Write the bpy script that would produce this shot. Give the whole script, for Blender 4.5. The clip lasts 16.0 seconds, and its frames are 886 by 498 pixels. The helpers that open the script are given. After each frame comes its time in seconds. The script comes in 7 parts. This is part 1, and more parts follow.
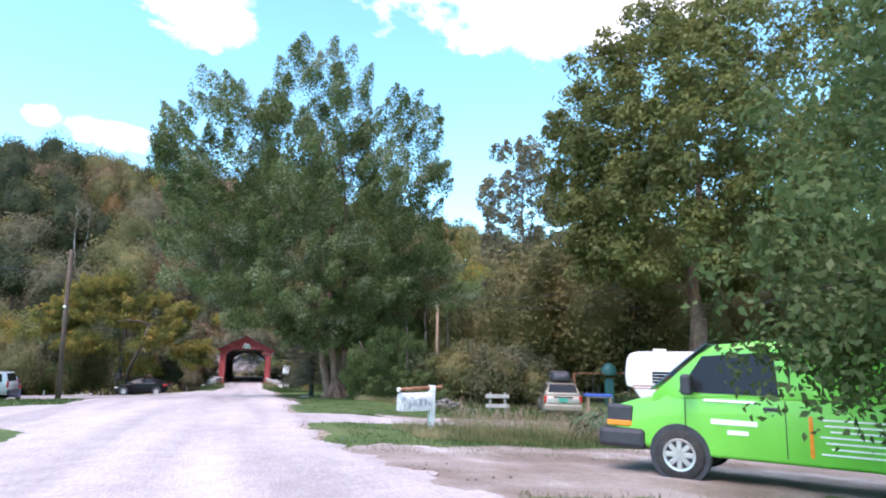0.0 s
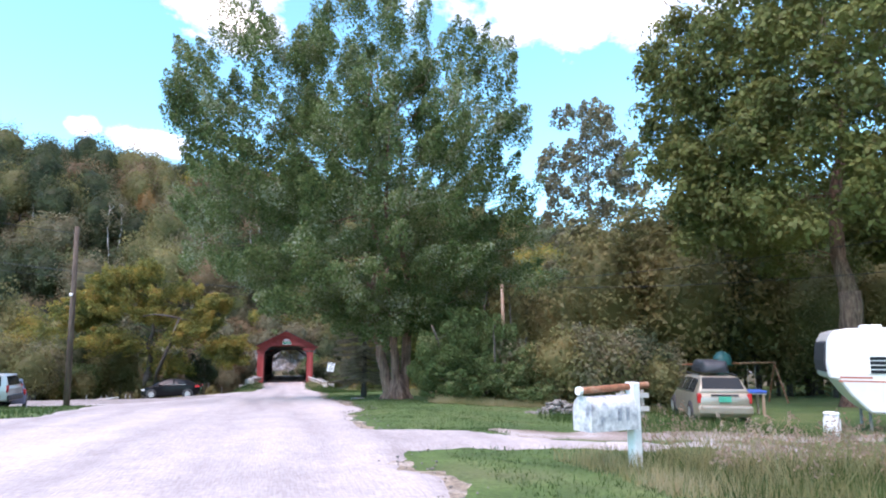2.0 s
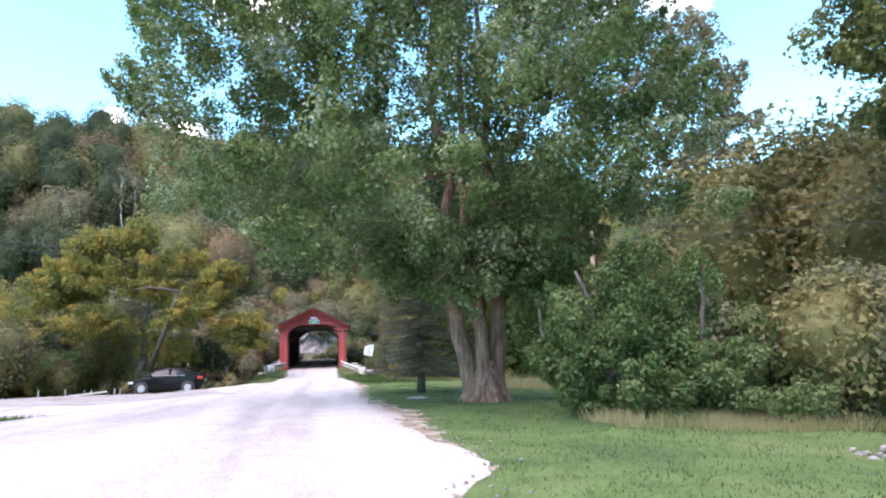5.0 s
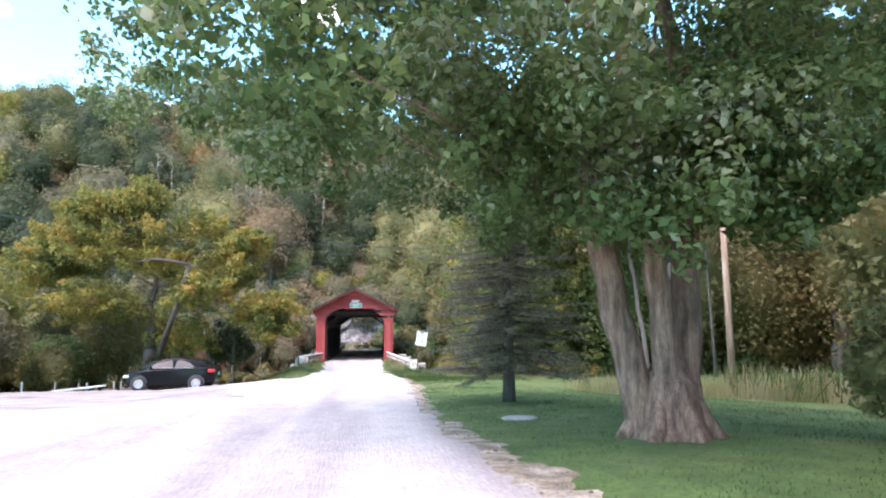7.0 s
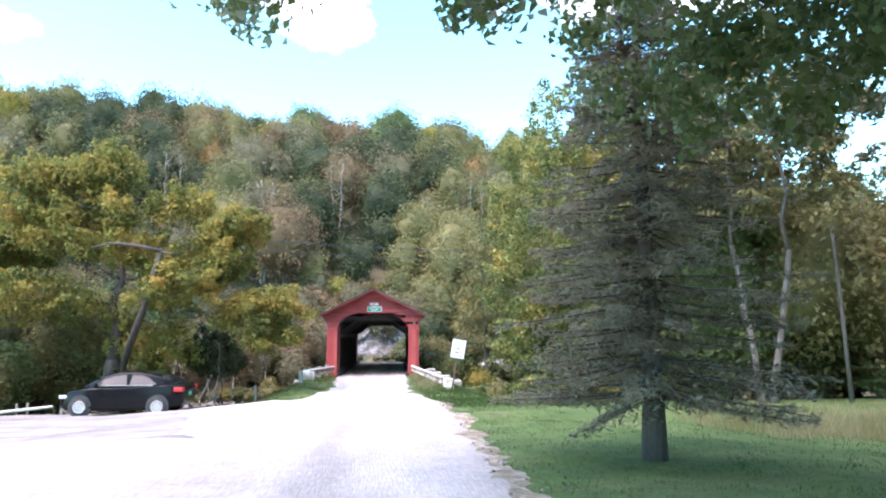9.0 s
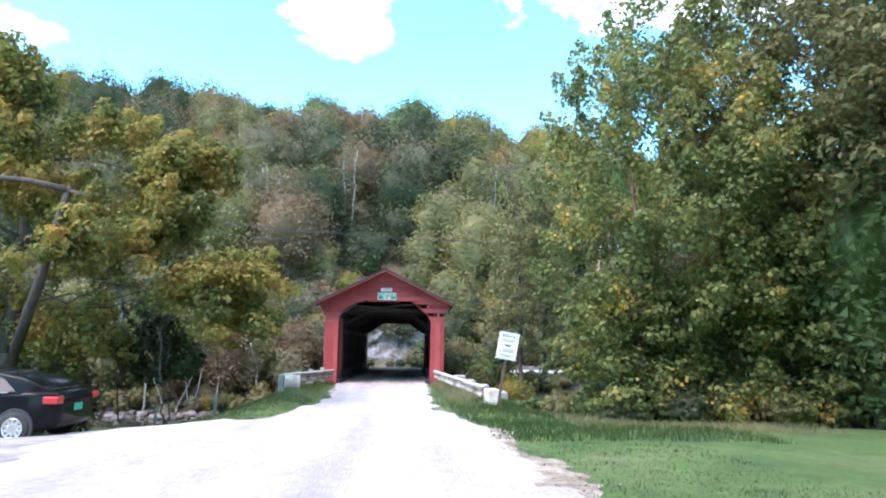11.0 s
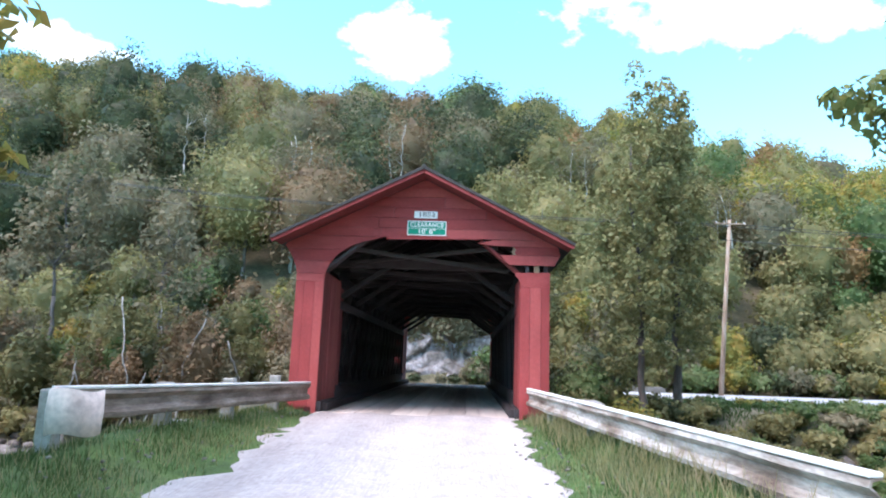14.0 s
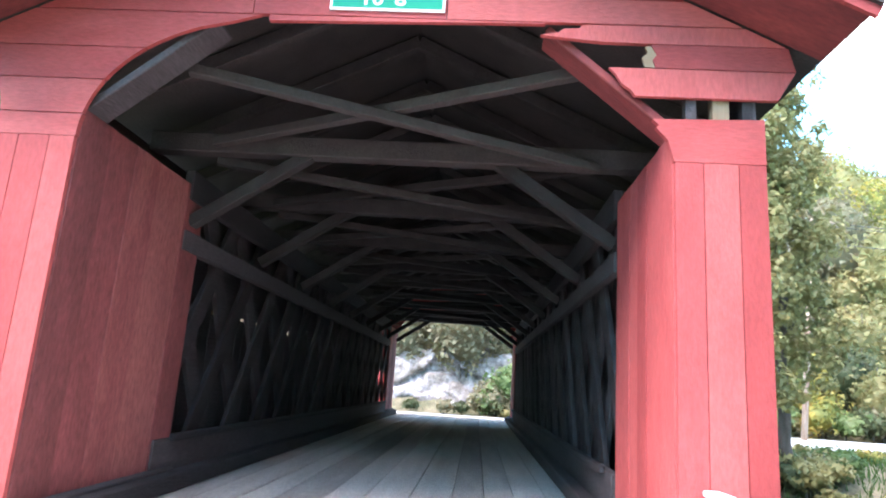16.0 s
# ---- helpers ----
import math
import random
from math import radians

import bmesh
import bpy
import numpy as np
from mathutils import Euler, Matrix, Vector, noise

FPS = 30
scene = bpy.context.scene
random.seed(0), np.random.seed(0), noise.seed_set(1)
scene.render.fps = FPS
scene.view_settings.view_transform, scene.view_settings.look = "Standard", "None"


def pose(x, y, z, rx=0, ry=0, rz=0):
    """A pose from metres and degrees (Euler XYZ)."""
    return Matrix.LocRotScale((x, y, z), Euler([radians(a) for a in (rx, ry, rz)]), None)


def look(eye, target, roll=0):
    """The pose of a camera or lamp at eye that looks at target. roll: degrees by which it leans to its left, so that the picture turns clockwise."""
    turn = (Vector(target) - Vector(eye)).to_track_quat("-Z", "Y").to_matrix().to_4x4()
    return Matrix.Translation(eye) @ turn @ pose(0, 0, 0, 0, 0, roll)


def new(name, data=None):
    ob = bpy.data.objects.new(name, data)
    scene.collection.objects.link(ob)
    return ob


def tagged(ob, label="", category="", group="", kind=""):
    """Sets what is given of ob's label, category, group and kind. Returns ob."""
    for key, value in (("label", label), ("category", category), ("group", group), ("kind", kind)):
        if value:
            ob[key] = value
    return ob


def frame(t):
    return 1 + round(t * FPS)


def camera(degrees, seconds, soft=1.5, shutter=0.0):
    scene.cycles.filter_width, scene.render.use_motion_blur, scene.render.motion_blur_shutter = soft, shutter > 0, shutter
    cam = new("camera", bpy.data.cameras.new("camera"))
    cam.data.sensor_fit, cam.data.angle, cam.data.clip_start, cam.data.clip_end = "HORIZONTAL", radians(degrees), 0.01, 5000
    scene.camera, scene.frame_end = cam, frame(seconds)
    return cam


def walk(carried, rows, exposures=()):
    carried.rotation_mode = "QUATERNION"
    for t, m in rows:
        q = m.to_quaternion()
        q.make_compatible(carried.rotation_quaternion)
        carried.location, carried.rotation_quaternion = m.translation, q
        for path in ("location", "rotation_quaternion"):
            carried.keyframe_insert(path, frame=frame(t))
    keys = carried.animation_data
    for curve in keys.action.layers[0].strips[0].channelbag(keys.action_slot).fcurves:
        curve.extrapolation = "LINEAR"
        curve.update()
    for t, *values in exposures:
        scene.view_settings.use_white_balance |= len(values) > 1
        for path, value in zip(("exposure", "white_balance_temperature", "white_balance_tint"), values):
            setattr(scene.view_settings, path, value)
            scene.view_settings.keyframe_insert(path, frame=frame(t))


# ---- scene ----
cam = camera(70.0, 16.0, 2.0)
PATH = [
    (0, (-0.915, -73.367, 4.099), (-0.269, -71.333, 4.436), 1.1),
    (0.5, (-0.897, -71.361, 3.993), (-0.359, -69.296, 4.325), 0.3),
    (1, (-0.901, -69.469, 3.888), (-0.400, -67.394, 4.216), 0.6),
    (1.5, (-0.887, -67.609, 3.791), (-0.375, -65.535, 4.117), 0.9),
    (2, (-0.886, -65.753, 3.686), (-0.349, -63.685, 4.011), -0.0),
    (2.5, (-0.990, -63.966, 3.628), (-0.417, -61.906, 3.931), -0.6),
    (3, (-0.874, -62.195, 3.475), (-0.298, -60.136, 3.782), -0.7),
    (3.2, (-0.825, -61.468, 3.394), (-0.250, -59.410, 3.705), -1.3),
    (5.3, (-0.369, -52.810, 3.403), (0.052, -50.704, 3.634), -0.2),
    (5.5, (-0.347, -51.915, 3.411), (0.057, -49.801, 3.610), 0.4),
    (6, (-0.273, -49.676, 3.284), (0.086, -47.555, 3.466), 0.5),
    (6.5, (-0.202, -47.587, 3.174), (0.130, -45.462, 3.372), -0.1),
    (7, (-0.118, -45.549, 3.039), (0.184, -43.422, 3.270), -0.4),
    (7.5, (-0.045, -43.534, 2.899), (0.224, -41.406, 3.155), -0.9),
    (8, (-0.065, -41.644, 2.777), (0.189, -39.516, 3.047), -0.2),
    (8.5, (-0.139, -39.780, 2.700), (0.109, -37.653, 2.980), 0.2),
    (8.7, (-0.111, -38.964, 2.685), (0.130, -36.836, 2.961), -0.0),
    (11, (0.112, -28.874, 2.034), (0.294, -26.743, 2.337), 0.9),
    (11.5, (0.194, -26.330, 1.931), (0.340, -24.200, 2.256), 1.2),
    (12, (0.276, -23.636, 1.728), (0.387, -21.506, 2.070), 1.3),
    (12.5, (0.349, -20.962, 1.570), (0.423, -18.837, 1.953), 1.3),
    (13, (0.389, -18.416, 1.428), (0.430, -16.304, 1.872), 1.7),
    (13.5, (0.434, -15.833, 1.301), (0.448, -13.707, 1.685), 1.5),
    (14, (0.473, -13.299, 1.216), (0.465, -11.169, 1.576), 2.0),
    (14.5, (0.522, -10.797, 1.180), (0.492, -8.672, 1.570), 1.9),
    (15, (0.588, -8.455, 1.139), (0.551, -6.334, 1.549), 1.4),
    (15.5, (0.643, -6.231, 1.138), (0.600, -4.114, 1.566), 2.6),
    (16, (0.673, -4.110, 1.180), (0.625, -1.995, 1.611), 3.8),
]
EXPOSURES = [(0, 1.26, 6700, 31), (3, 1.36, 6700, 30), (5.5, 1.78, 6750, 28), (7, 1.98, 6850, 28), (8.5, 2.08, 6750, 27), (11, 1.8, 6250, 19), (14, 1.72, 6350, 20), (15, 1.84, 6450, 21), (15.5, 2.12, 6500, 22), (16, 3.05, 6550, 20)]
walk(cam, [(t, look(eye, target, roll)) for t, eye, target, roll in PATH], EXPOSURES)

# ---- world and sun ----
SUN_TO = Vector((-0.55, -0.42, 0.9)).normalized()
world = bpy.data.worlds.new("sky")
scene.world = world
world.use_nodes = True
wn, wl = world.node_tree.nodes, world.node_tree.links
wn.clear()


def wnode(kind, **values):
    n = wn.new(kind)
    for key, value in values.items():
        n.inputs[key].default_value = value
    return n


sky = wn.new("ShaderNodeTexSky")
sky.sky_type = "NISHITA"
sky.sun_disc = False
sky.sun_elevation = math.asin(SUN_TO.z)
sky.sun_rotation = math.atan2(SUN_TO.x, SUN_TO.y)
sky.altitude, sky.air_density, sky.dust_density, sky.ozone_density = 200.0, 1.0, 0.2, 1.2
wgeo = wn.new("ShaderNodeTexCoord")
wmap = wn.new("ShaderNodeMapping")
wmap.inputs["Scale"].default_value = (1.0, 1.0, 1.6)
wl.new(wgeo.outputs["Generated"], wmap.inputs["Vector"])
wnoise = wnode("ShaderNodeTexNoise", Scale=13.0, Detail=12.0, Roughness=0.62)
wl.new(wmap.outputs["Vector"], wnoise.inputs["Vector"])


def wmath(op, a, b):
    n = wn.new("ShaderNodeMath")
    n.operation = op
    for k, v in enumerate((a, b)):
        if isinstance(v, (int, float)):
            n.inputs[k].default_value = v
        else:
            wl.new(v, n.inputs[k])
    return n.outputs[0]


# fair-weather clouds: bearing, height (degrees), half width, half depth
# the high overhead ones are out of view, added to whiten the fill light
heaps = None
for az, el, hw, hd in ((-5, 27.5, 0.095, 0.055), (31, 30.5, 0.33, 0.09), (-11, 16.6, 0.07, 0.024), (-16.3, 17, 0.03, 0.018), (-33, 22.5, 0.09, 0.035), (-22, 29.5, 0.08, 0.02), (60, 34, 0.3, 0.09), (-70, 30, 0.3, 0.1), (130, 40, 0.4, 0.16), (-130, 45, 0.4, 0.18), (180, 30, 0.4, 0.12), (0, 84, 0.6, 0.4), (-100, 60, 0.5, 0.3), (105, 62, 0.45, 0.3), (180, 58, 0.5, 0.3), (20, 60, 0.3, 0.12)):
    c = Vector((math.sin(radians(az)) * math.cos(radians(el)), math.cos(radians(az)) * math.cos(radians(el)), math.sin(radians(el))))
    sub = wn.new("ShaderNodeVectorMath")
    sub.operation = "SUBTRACT"
    wl.new(wgeo.outputs["Generated"], sub.inputs[0])
    sub.inputs[1].default_value = c
    mul = wn.new("ShaderNodeVectorMath")
    mul.operation = "MULTIPLY"
    wl.new(sub.outputs[0], mul.inputs[0])
    mul.inputs[1].default_value = (1 / hw, 1 / hw, 1 / hd)
    ln = wn.new("ShaderNodeVectorMath")
    ln.operation = "LENGTH"
    wl.new(mul.outputs[0], ln.inputs[0])
    heap = wmath("SUBTRACT", 1.0, ln.outputs["Value"])
    heaps = heap if heaps is None else wmath("MAXIMUM", heaps, heap)
ragged = wmath("ADD", wmath("MAXIMUM", heaps, -1.0), wmath("MULTIPLY", wmath("SUBTRACT", wnoise.outputs["Fac"], 0.5), 1.9))
wramp = wn.new("ShaderNodeValToRGB")
wramp.color_ramp.elements[0].position = 0.12
wramp.color_ramp.elements[1].position = 0.75
wl.new(ragged, wramp.inputs["Fac"])
wmix = wn.new("ShaderNodeMixRGB")
wl.new(wramp.outputs["Color"], wmix.inputs["Fac"])
wtint = wn.new("ShaderNodeMixRGB")
wtint.blend_type = "MULTIPLY"
wtint.inputs["Fac"].default_value = 1.0
wtint.inputs["Color2"].default_value = (0.82, 1.46, 1.36, 1)
wl.new(sky.outputs["Color"], wtint.inputs["Color1"])
wl.new(wtint.outputs["Color"], wmix.inputs["Color1"])
wmix.inputs["Color2"].default_value = (7.5, 7.5, 7.6, 1)
wbg = wnode("ShaderNodeBackground", Strength=0.15)
wl.new(wmix.outputs["Color"], wbg.inputs["Color"])
wout = wn.new("ShaderNodeOutputWorld")
wl.new(wbg.outputs["Background"], wout.inputs["Surface"])

sun_data = bpy.data.lights.new("sun", "SUN")
sun_data.energy, sun_data.angle, sun_data.color = 1.5, radians(36), (1.0, 0.88, 0.87)
sun = new("sun", sun_data)
sun.matrix_world = look(SUN_TO * 60, (0, 0, 0))

# ---- building tools ----
rng = np.random.default_rng(7)


def mat(name, stops, scale=4.0, rough=0.8, metal=0.0, bump=0.0, bump_scale=40.0, fine=None, coat=0.0, island=False, objrand=False, stretch=(1, 1, 1), detail=6.0, spec=0.5, mid=None, pebbles=None):
    """A surface: colour stops along a noise, a finer grain over it, relief."""
    m = bpy.data.materials.new(name)
    m.use_nodes = True
    n, l = m.node_tree.nodes, m.node_tree.links
    b = n["Principled BSDF"]
    b.inputs["Roughness"].default_value, b.inputs["Metallic"].default_value = rough, metal
    b.inputs["Coat Weight"].default_value = coat
    b.inputs["Specular IOR Level"].default_value = spec
    co = n.new("ShaderNodeTexCoord")
    mp = n.new("ShaderNodeMapping")
    mp.inputs["Scale"].default_value = stretch
    l.new(co.outputs["Object"], mp.inputs["Vector"])
    no = n.new("ShaderNodeTexNoise")
    no.inputs["Scale"].default_value, no.inputs["Detail"].default_value = scale, detail
    l.new(mp.outputs["Vector"], no.inputs["Vector"])
    ramp = n.new("ShaderNodeValToRGB")
    e = ramp.color_ramp.elements
    while len(e) < len(stops):
        e.new(0.5)
    for i, c in enumerate(stops):
        e[i].position = 0.28 + 0.44 * i / max(1, len(stops) - 1)
        e[i].color = (*c, 1)
    l.new(no.outputs["Fac"], ramp.inputs["Fac"])
    col = ramp.outputs["Color"]
    if island or objrand:
        src = n.new("ShaderNodeNewGeometry").outputs["Random Per Island"] if island else n.new("ShaderNodeObjectInfo").outputs["Random"]
        add = n.new("ShaderNodeMath")
        add.operation = "MULTIPLY_ADD"
        add.inputs[1].default_value = 0.5
        l.new(src, add.inputs[0])
        half = n.new("ShaderNodeMath")
        half.operation = "MULTIPLY"
        half.inputs[1].default_value = 0.55
        l.new(no.outputs["Fac"], half.inputs[0])
        l.new(half.outputs[0], add.inputs[2])
        l.new(add.outputs[0], ramp.inputs["Fac"])
    if fine:
        n2 = n.new("ShaderNodeTexNoise")
        n2.inputs["Scale"].default_value, n2.inputs["Detail"].default_value = fine[0], 5.0
        l.new(mp.outputs["Vector"], n2.inputs["Vector"])
        r2 = n.new("ShaderNodeMapRange")
        r2.inputs["From Min"].default_value, r2.inputs["From Max"].default_value = 0.25, 0.75
        r2.inputs["To Min"].default_value, r2.inputs["To Max"].default_value = 1 - fine[1], 1 + fine[1]
        l.new(n2.outputs["Fac"], r2.inputs["Value"])
        mul = n.new("ShaderNodeVectorMath")
        mul.operation = "SCALE"
        l.new(col, mul.inputs[0])
        l.new(r2.outputs["Result"], mul.inputs["Scale"])
        col = mul.outputs[0]
    if mid:
        n4 = n.new("ShaderNodeTexNoise")
        n4.inputs["Scale"].default_value, n4.inputs["Detail"].default_value = mid[0], 4.0
        l.new(co.outputs["Object"], n4.inputs["Vector"])
        r4 = n.new("ShaderNodeMapRange")
        r4.inputs["From Min"].default_value, r4.inputs["From Max"].default_value = 0.3, 0.7
        r4.inputs["To Min"].default_value, r4.inputs["To Max"].default_value = 1 - mid[1], 1 + mid[1]
        l.new(n4.outputs["Fac"], r4.inputs["Value"])
        m4 = n.new("ShaderNodeVectorMath")
        m4.operation = "SCALE"
        l.new(col, m4.inputs[0])
        l.new(r4.outputs["Result"], m4.inputs["Scale"])
        col = m4.outputs[0]
    if pebbles:
        vo = n.new("ShaderNodeTexVoronoi")
        vo.inputs["Scale"].default_value = pebbles[0]
        l.new(co.outputs["Object"], vo.inputs["Vector"])
        bw = n.new("ShaderNodeSeparateColor")
        l.new(vo.outputs["Color"], bw.inputs["Color"])
        r5 = n.new("ShaderNodeMapRange")
        r5.inputs["To Min"].default_value, r5.inputs["To Max"].default_value = 1 - pebbles[1], 1 + pebbles[1]
        l.new(bw.outputs["Red"], r5.inputs["Value"])
        m5 = n.new("ShaderNodeVectorMath")
        m5.operation = "SCALE"
        l.new(col, m5.inputs[0])
        l.new(r5.outputs["Result"], m5.inputs["Scale"])
        col = m5.outputs[0]
    l.new(col, b.inputs["Base Color"])
    if bump:
        n3 = n.new("ShaderNodeTexNoise")
        n3.inputs["Scale"].default_value, n3.inputs["Detail"].default_value = bump_scale, 6.0
        l.new(mp.outputs["Vector"], n3.inputs["Vector"])
        bp = n.new("ShaderNodeBump")
        bp.inputs["Strength"].default_value, bp.inputs["Distance"].default_value = bump, 0.03
        l.new(n3.outputs["Fac"], bp.inputs["Height"])
        l.new(bp.outputs["Normal"], b.inputs["Normal"])
    return m


def leaf_mat(name, stops, through_light=0.35, patch=0.35, rough=0.45, spread=0.26):
    """Foliage: each leaf its own tone, large patches of tone over the crown, light passing through."""
    m = bpy.data.materials.new(name)
    m.use_nodes = True
    n, l = m.node_tree.nodes, m.node_tree.links
    b = n["Principled BSDF"]
    b.inputs["Roughness"].default_value = rough
    b.inputs["Specular IOR Level"].default_value = 0.2
    geo = n.new("ShaderNodeNewGeometry")
    co = n.new("ShaderNodeTexCoord")
    no = n.new("ShaderNodeTexNoise")
    no.inputs["Scale"].default_value, no.inputs["Detail"].default_value = patch, 3.0
    l.new(co.outputs["Object"], no.inputs["Vector"])
    add = n.new("ShaderNodeMath")
    add.operation = "MULTIPLY_ADD"
    add.inputs[1].default_value = spread
    l.new(geo.outputs["Random Per Island"], add.inputs[0])
    sub = n.new("ShaderNodeMath")
    sub.operation = "MULTIPLY_ADD"
    sub.inputs[1].default_value, sub.inputs[2].default_value = 1.5, -0.45
    l.new(no.outputs["Fac"], sub.inputs[0])
    l.new(sub.outputs[0], add.inputs[2])
    ramp = n.new("ShaderNodeValToRGB")
    e = ramp.color_ramp.elements
    while len(e) < len(stops):
        e.new(0.5)
    for i, c in enumerate(stops):
        e[i].position = 0.08 + 0.84 * i / max(1, len(stops) - 1)
        e[i].color = (*c, 1)
    l.new(add.outputs[0], ramp.inputs["Fac"])
    l.new(ramp.outputs["Color"], b.inputs["Base Color"])
    tr = n.new("ShaderNodeBsdfTranslucent")
    l.new(ramp.outputs["Color"], tr.inputs["Color"])
    mx = n.new("ShaderNodeMixShader")
    mx.inputs["Fac"].default_value = through_light
    l.new(b.outputs["BSDF"], mx.inputs[1])
    l.new(tr.outputs["BSDF"], mx.inputs[2])
    l.new(mx.outputs["Shader"], n["Material Output"].inputs["Surface"])
    return m


def glass_mat(name, tint, rough=0.03, alpha=0.0):
    m = bpy.data.materials.new(name)
    m.use_nodes = True
    b = m.node_tree.nodes["Principled BSDF"]
    b.inputs["Base Color"].default_value = (*tint, 1)
    b.inputs["Roughness"].default_value = rough
    b.inputs["Transmission Weight"].default_value = alpha
    b.inputs["IOR"].default_value = 1.27
    return m


def link(name, me, parent=None, label="", category="", group="", kind=""):
    ob = new(name, me)
    if parent is not None:
        ob.parent = parent
    return tagged(ob, label, category, group, kind)


def part(name, bm, material, parent=None, label="", smooth=False, **tags):
    """Links a bmesh as one mesh object, under a thing or a part."""
    me = bpy.data.meshes.new(name)
    bmesh.ops.recalc_face_normals(bm, faces=bm.faces)
    bm.to_mesh(me)
    bm.free()
    if smooth:
        me.shade_smooth()
    for m in material if isinstance(material, (list, tuple)) else [material]:
        me.materials.append(m)
    return link(name, me, parent, label, **tags)


def np_mesh(name, verts, faces, materials, idx=None, smooth=False):
    """A mesh from arrays of places and of equal-sided faces."""
    me = bpy.data.meshes.new(name)
    verts = np.asarray(verts, dtype=np.float32)
    faces = np.asarray(faces, dtype=np.int32)
    k = faces.shape[1]
    me.vertices.add(len(verts))
    me.vertices.foreach_set("co", verts.ravel())
    me.loops.add(faces.size)
    me.loops.foreach_set("vertex_index", faces.ravel())
    me.polygons.add(len(faces))
    me.polygons.foreach_set("loop_start", np.arange(0, faces.size, k, dtype=np.int32))
    me.polygons.foreach_set("loop_total", np.full(len(faces), k, dtype=np.int32))
    for m in materials:
        me.materials.append(m)
    if idx is not None:
        me.polygons.foreach_set("material_index", np.asarray(idx, dtype=np.int32))
    if smooth:
        me.polygons.foreach_set("use_smooth", np.ones(len(faces), dtype=bool))
    me.update(calc_edges=True)
    return me


def empty(name, m=Matrix(), label="", category="", group="", kind=""):
    ob = new(name)
    ob.matrix_world = m
    ob.empty_display_size = 0.2
    return tagged(ob, label, category, group, kind)


def add_box(bm, size, m=Matrix(), bevel=0.0, seg=1):
    r = bmesh.ops.create_cube(bm, size=1.0, matrix=m @ Matrix.Diagonal((*size, 1)))
    if bevel:
        vs = set(r["verts"])
        bmesh.ops.bevel(bm, geom=[e for e in bm.edges if e.verts[0] in vs and e.verts[1] in vs], offset=bevel, segments=seg, affect="EDGES", profile=0.5)
    return bm


def box(size, m=Matrix(), bevel=0.0, seg=1):
    return add_box(bmesh.new(), size, m, bevel, seg)


def at(x, y, z, rx=0, ry=0, rz=0):
    return pose(x, y, z, rx, ry, rz)


def beam(a, b, w, h, bevel=0.008, up=(0, 0, 1)):
    """A squared timber from a to b, w across and h deep."""
    a, b = Vector(a), Vector(b)
    d = b - a
    q = d.to_track_quat("Y", "Z").to_matrix().to_4x4()
    return box((w, d.length, h), Matrix.Translation((a + b) / 2) @ q, bevel)


def add_tube(bm, pts, radii, seg=8, cap=True):
    pts = [Vector(p) for p in pts]
    rings = []
    for i, p in enumerate(pts):
        d = (pts[min(i + 1, len(pts) - 1)] - pts[max(i - 1, 0)]).normalized()
        s = d.orthogonal().normalized() if abs(d.z) > 0.95 else d.cross(Vector((0, 0, 1))).normalized()
        u = s.cross(d)
        rings.append([bm.verts.new(p + (s * math.cos(a) + u * math.sin(a)) * radii[i]) for a in (2 * math.pi * k / seg for k in range(seg))])
    for r0, r1 in zip(rings, rings[1:]):
        for k in range(seg):
            bm.faces.new((r0[k], r0[(k + 1) % seg], r1[(k + 1) % seg], r1[k]))
    if cap:
        bm.faces.new(rings[0][::-1])
        bm.faces.new(rings[-1])
    return bm


def tube(pts, radii, seg=8, cap=True):
    radii = [radii] * len(pts) if isinstance(radii, (int, float)) else radii
    return add_tube(bmesh.new(), pts, radii, seg, cap)


def lathe(profile, seg=28, m=Matrix()):
    """profile: (radius, along) pairs turned about the local x axis."""
    bm = bmesh.new()
    rings = []
    for r, a in profile:
        rings.append([bm.verts.new(m @ Vector((a, r * math.cos(t), r * math.sin(t)))) for t in (2 * math.pi * k / seg for k in range(seg))])
    for r0, r1 in zip(rings, rings[1:]):
        for k in range(seg):
            bm.faces.new((r0[k], r0[(k + 1) % seg], r1[(k + 1) % seg], r1[k]))
    return bm


def plate(outline, thick, m=Matrix(), bevel=0.0):
    """A flat outline in the local x-z plane, given thickness along y."""
    bm = bmesh.new()
    f = bm.faces.new([bm.verts.new((x, 0, z)) for x, z in outline])
    r = bmesh.ops.extrude_face_region(bm, geom=[f])
    bmesh.ops.translate(bm, vec=(0, thick, 0), verts=[v for v in r["geom"] if isinstance(v, bmesh.types.BMVert)])
    if bevel:
        bmesh.ops.bevel(bm, geom=list(bm.edges), offset=bevel, segments=1, affect="EDGES")
    bmesh.ops.transform(bm, matrix=m, verts=bm.verts)
    return bm


def loft(stations, n=6):
    """A hull: stations (y, half width low, half width high, z low, z high, rounding)."""
    bm = bmesh.new()
    rings = []
    for y, wl_, wh_, z0, z1, r in stations:
        pts = []
        for cx, cz, sx, sz, a0 in ((wl_, z0, -1, 1, -90), (wh_, z1, -1, -1, 0), (-wh_, z1, 1, -1, 90), (-wl_, z0, 1, 1, 180)):
            for k in range(n):
                a = radians(a0 + 90 * k / (n - 1))
                pts.append((cx + sx * r + r * math.cos(a), y, cz + sz * r + r * math.sin(a)))
        rings.append([bm.verts.new(p) for p in pts])
    k = len(rings[0])
    for r0, r1 in zip(rings, rings[1:]):
        for i in range(k):
            bm.faces.new((r0[i], r0[(i + 1) % k], r1[(i + 1) % k], r1[i]))
    bm.faces.new(rings[0])
    bm.faces.new(rings[-1][::-1])
    return bm


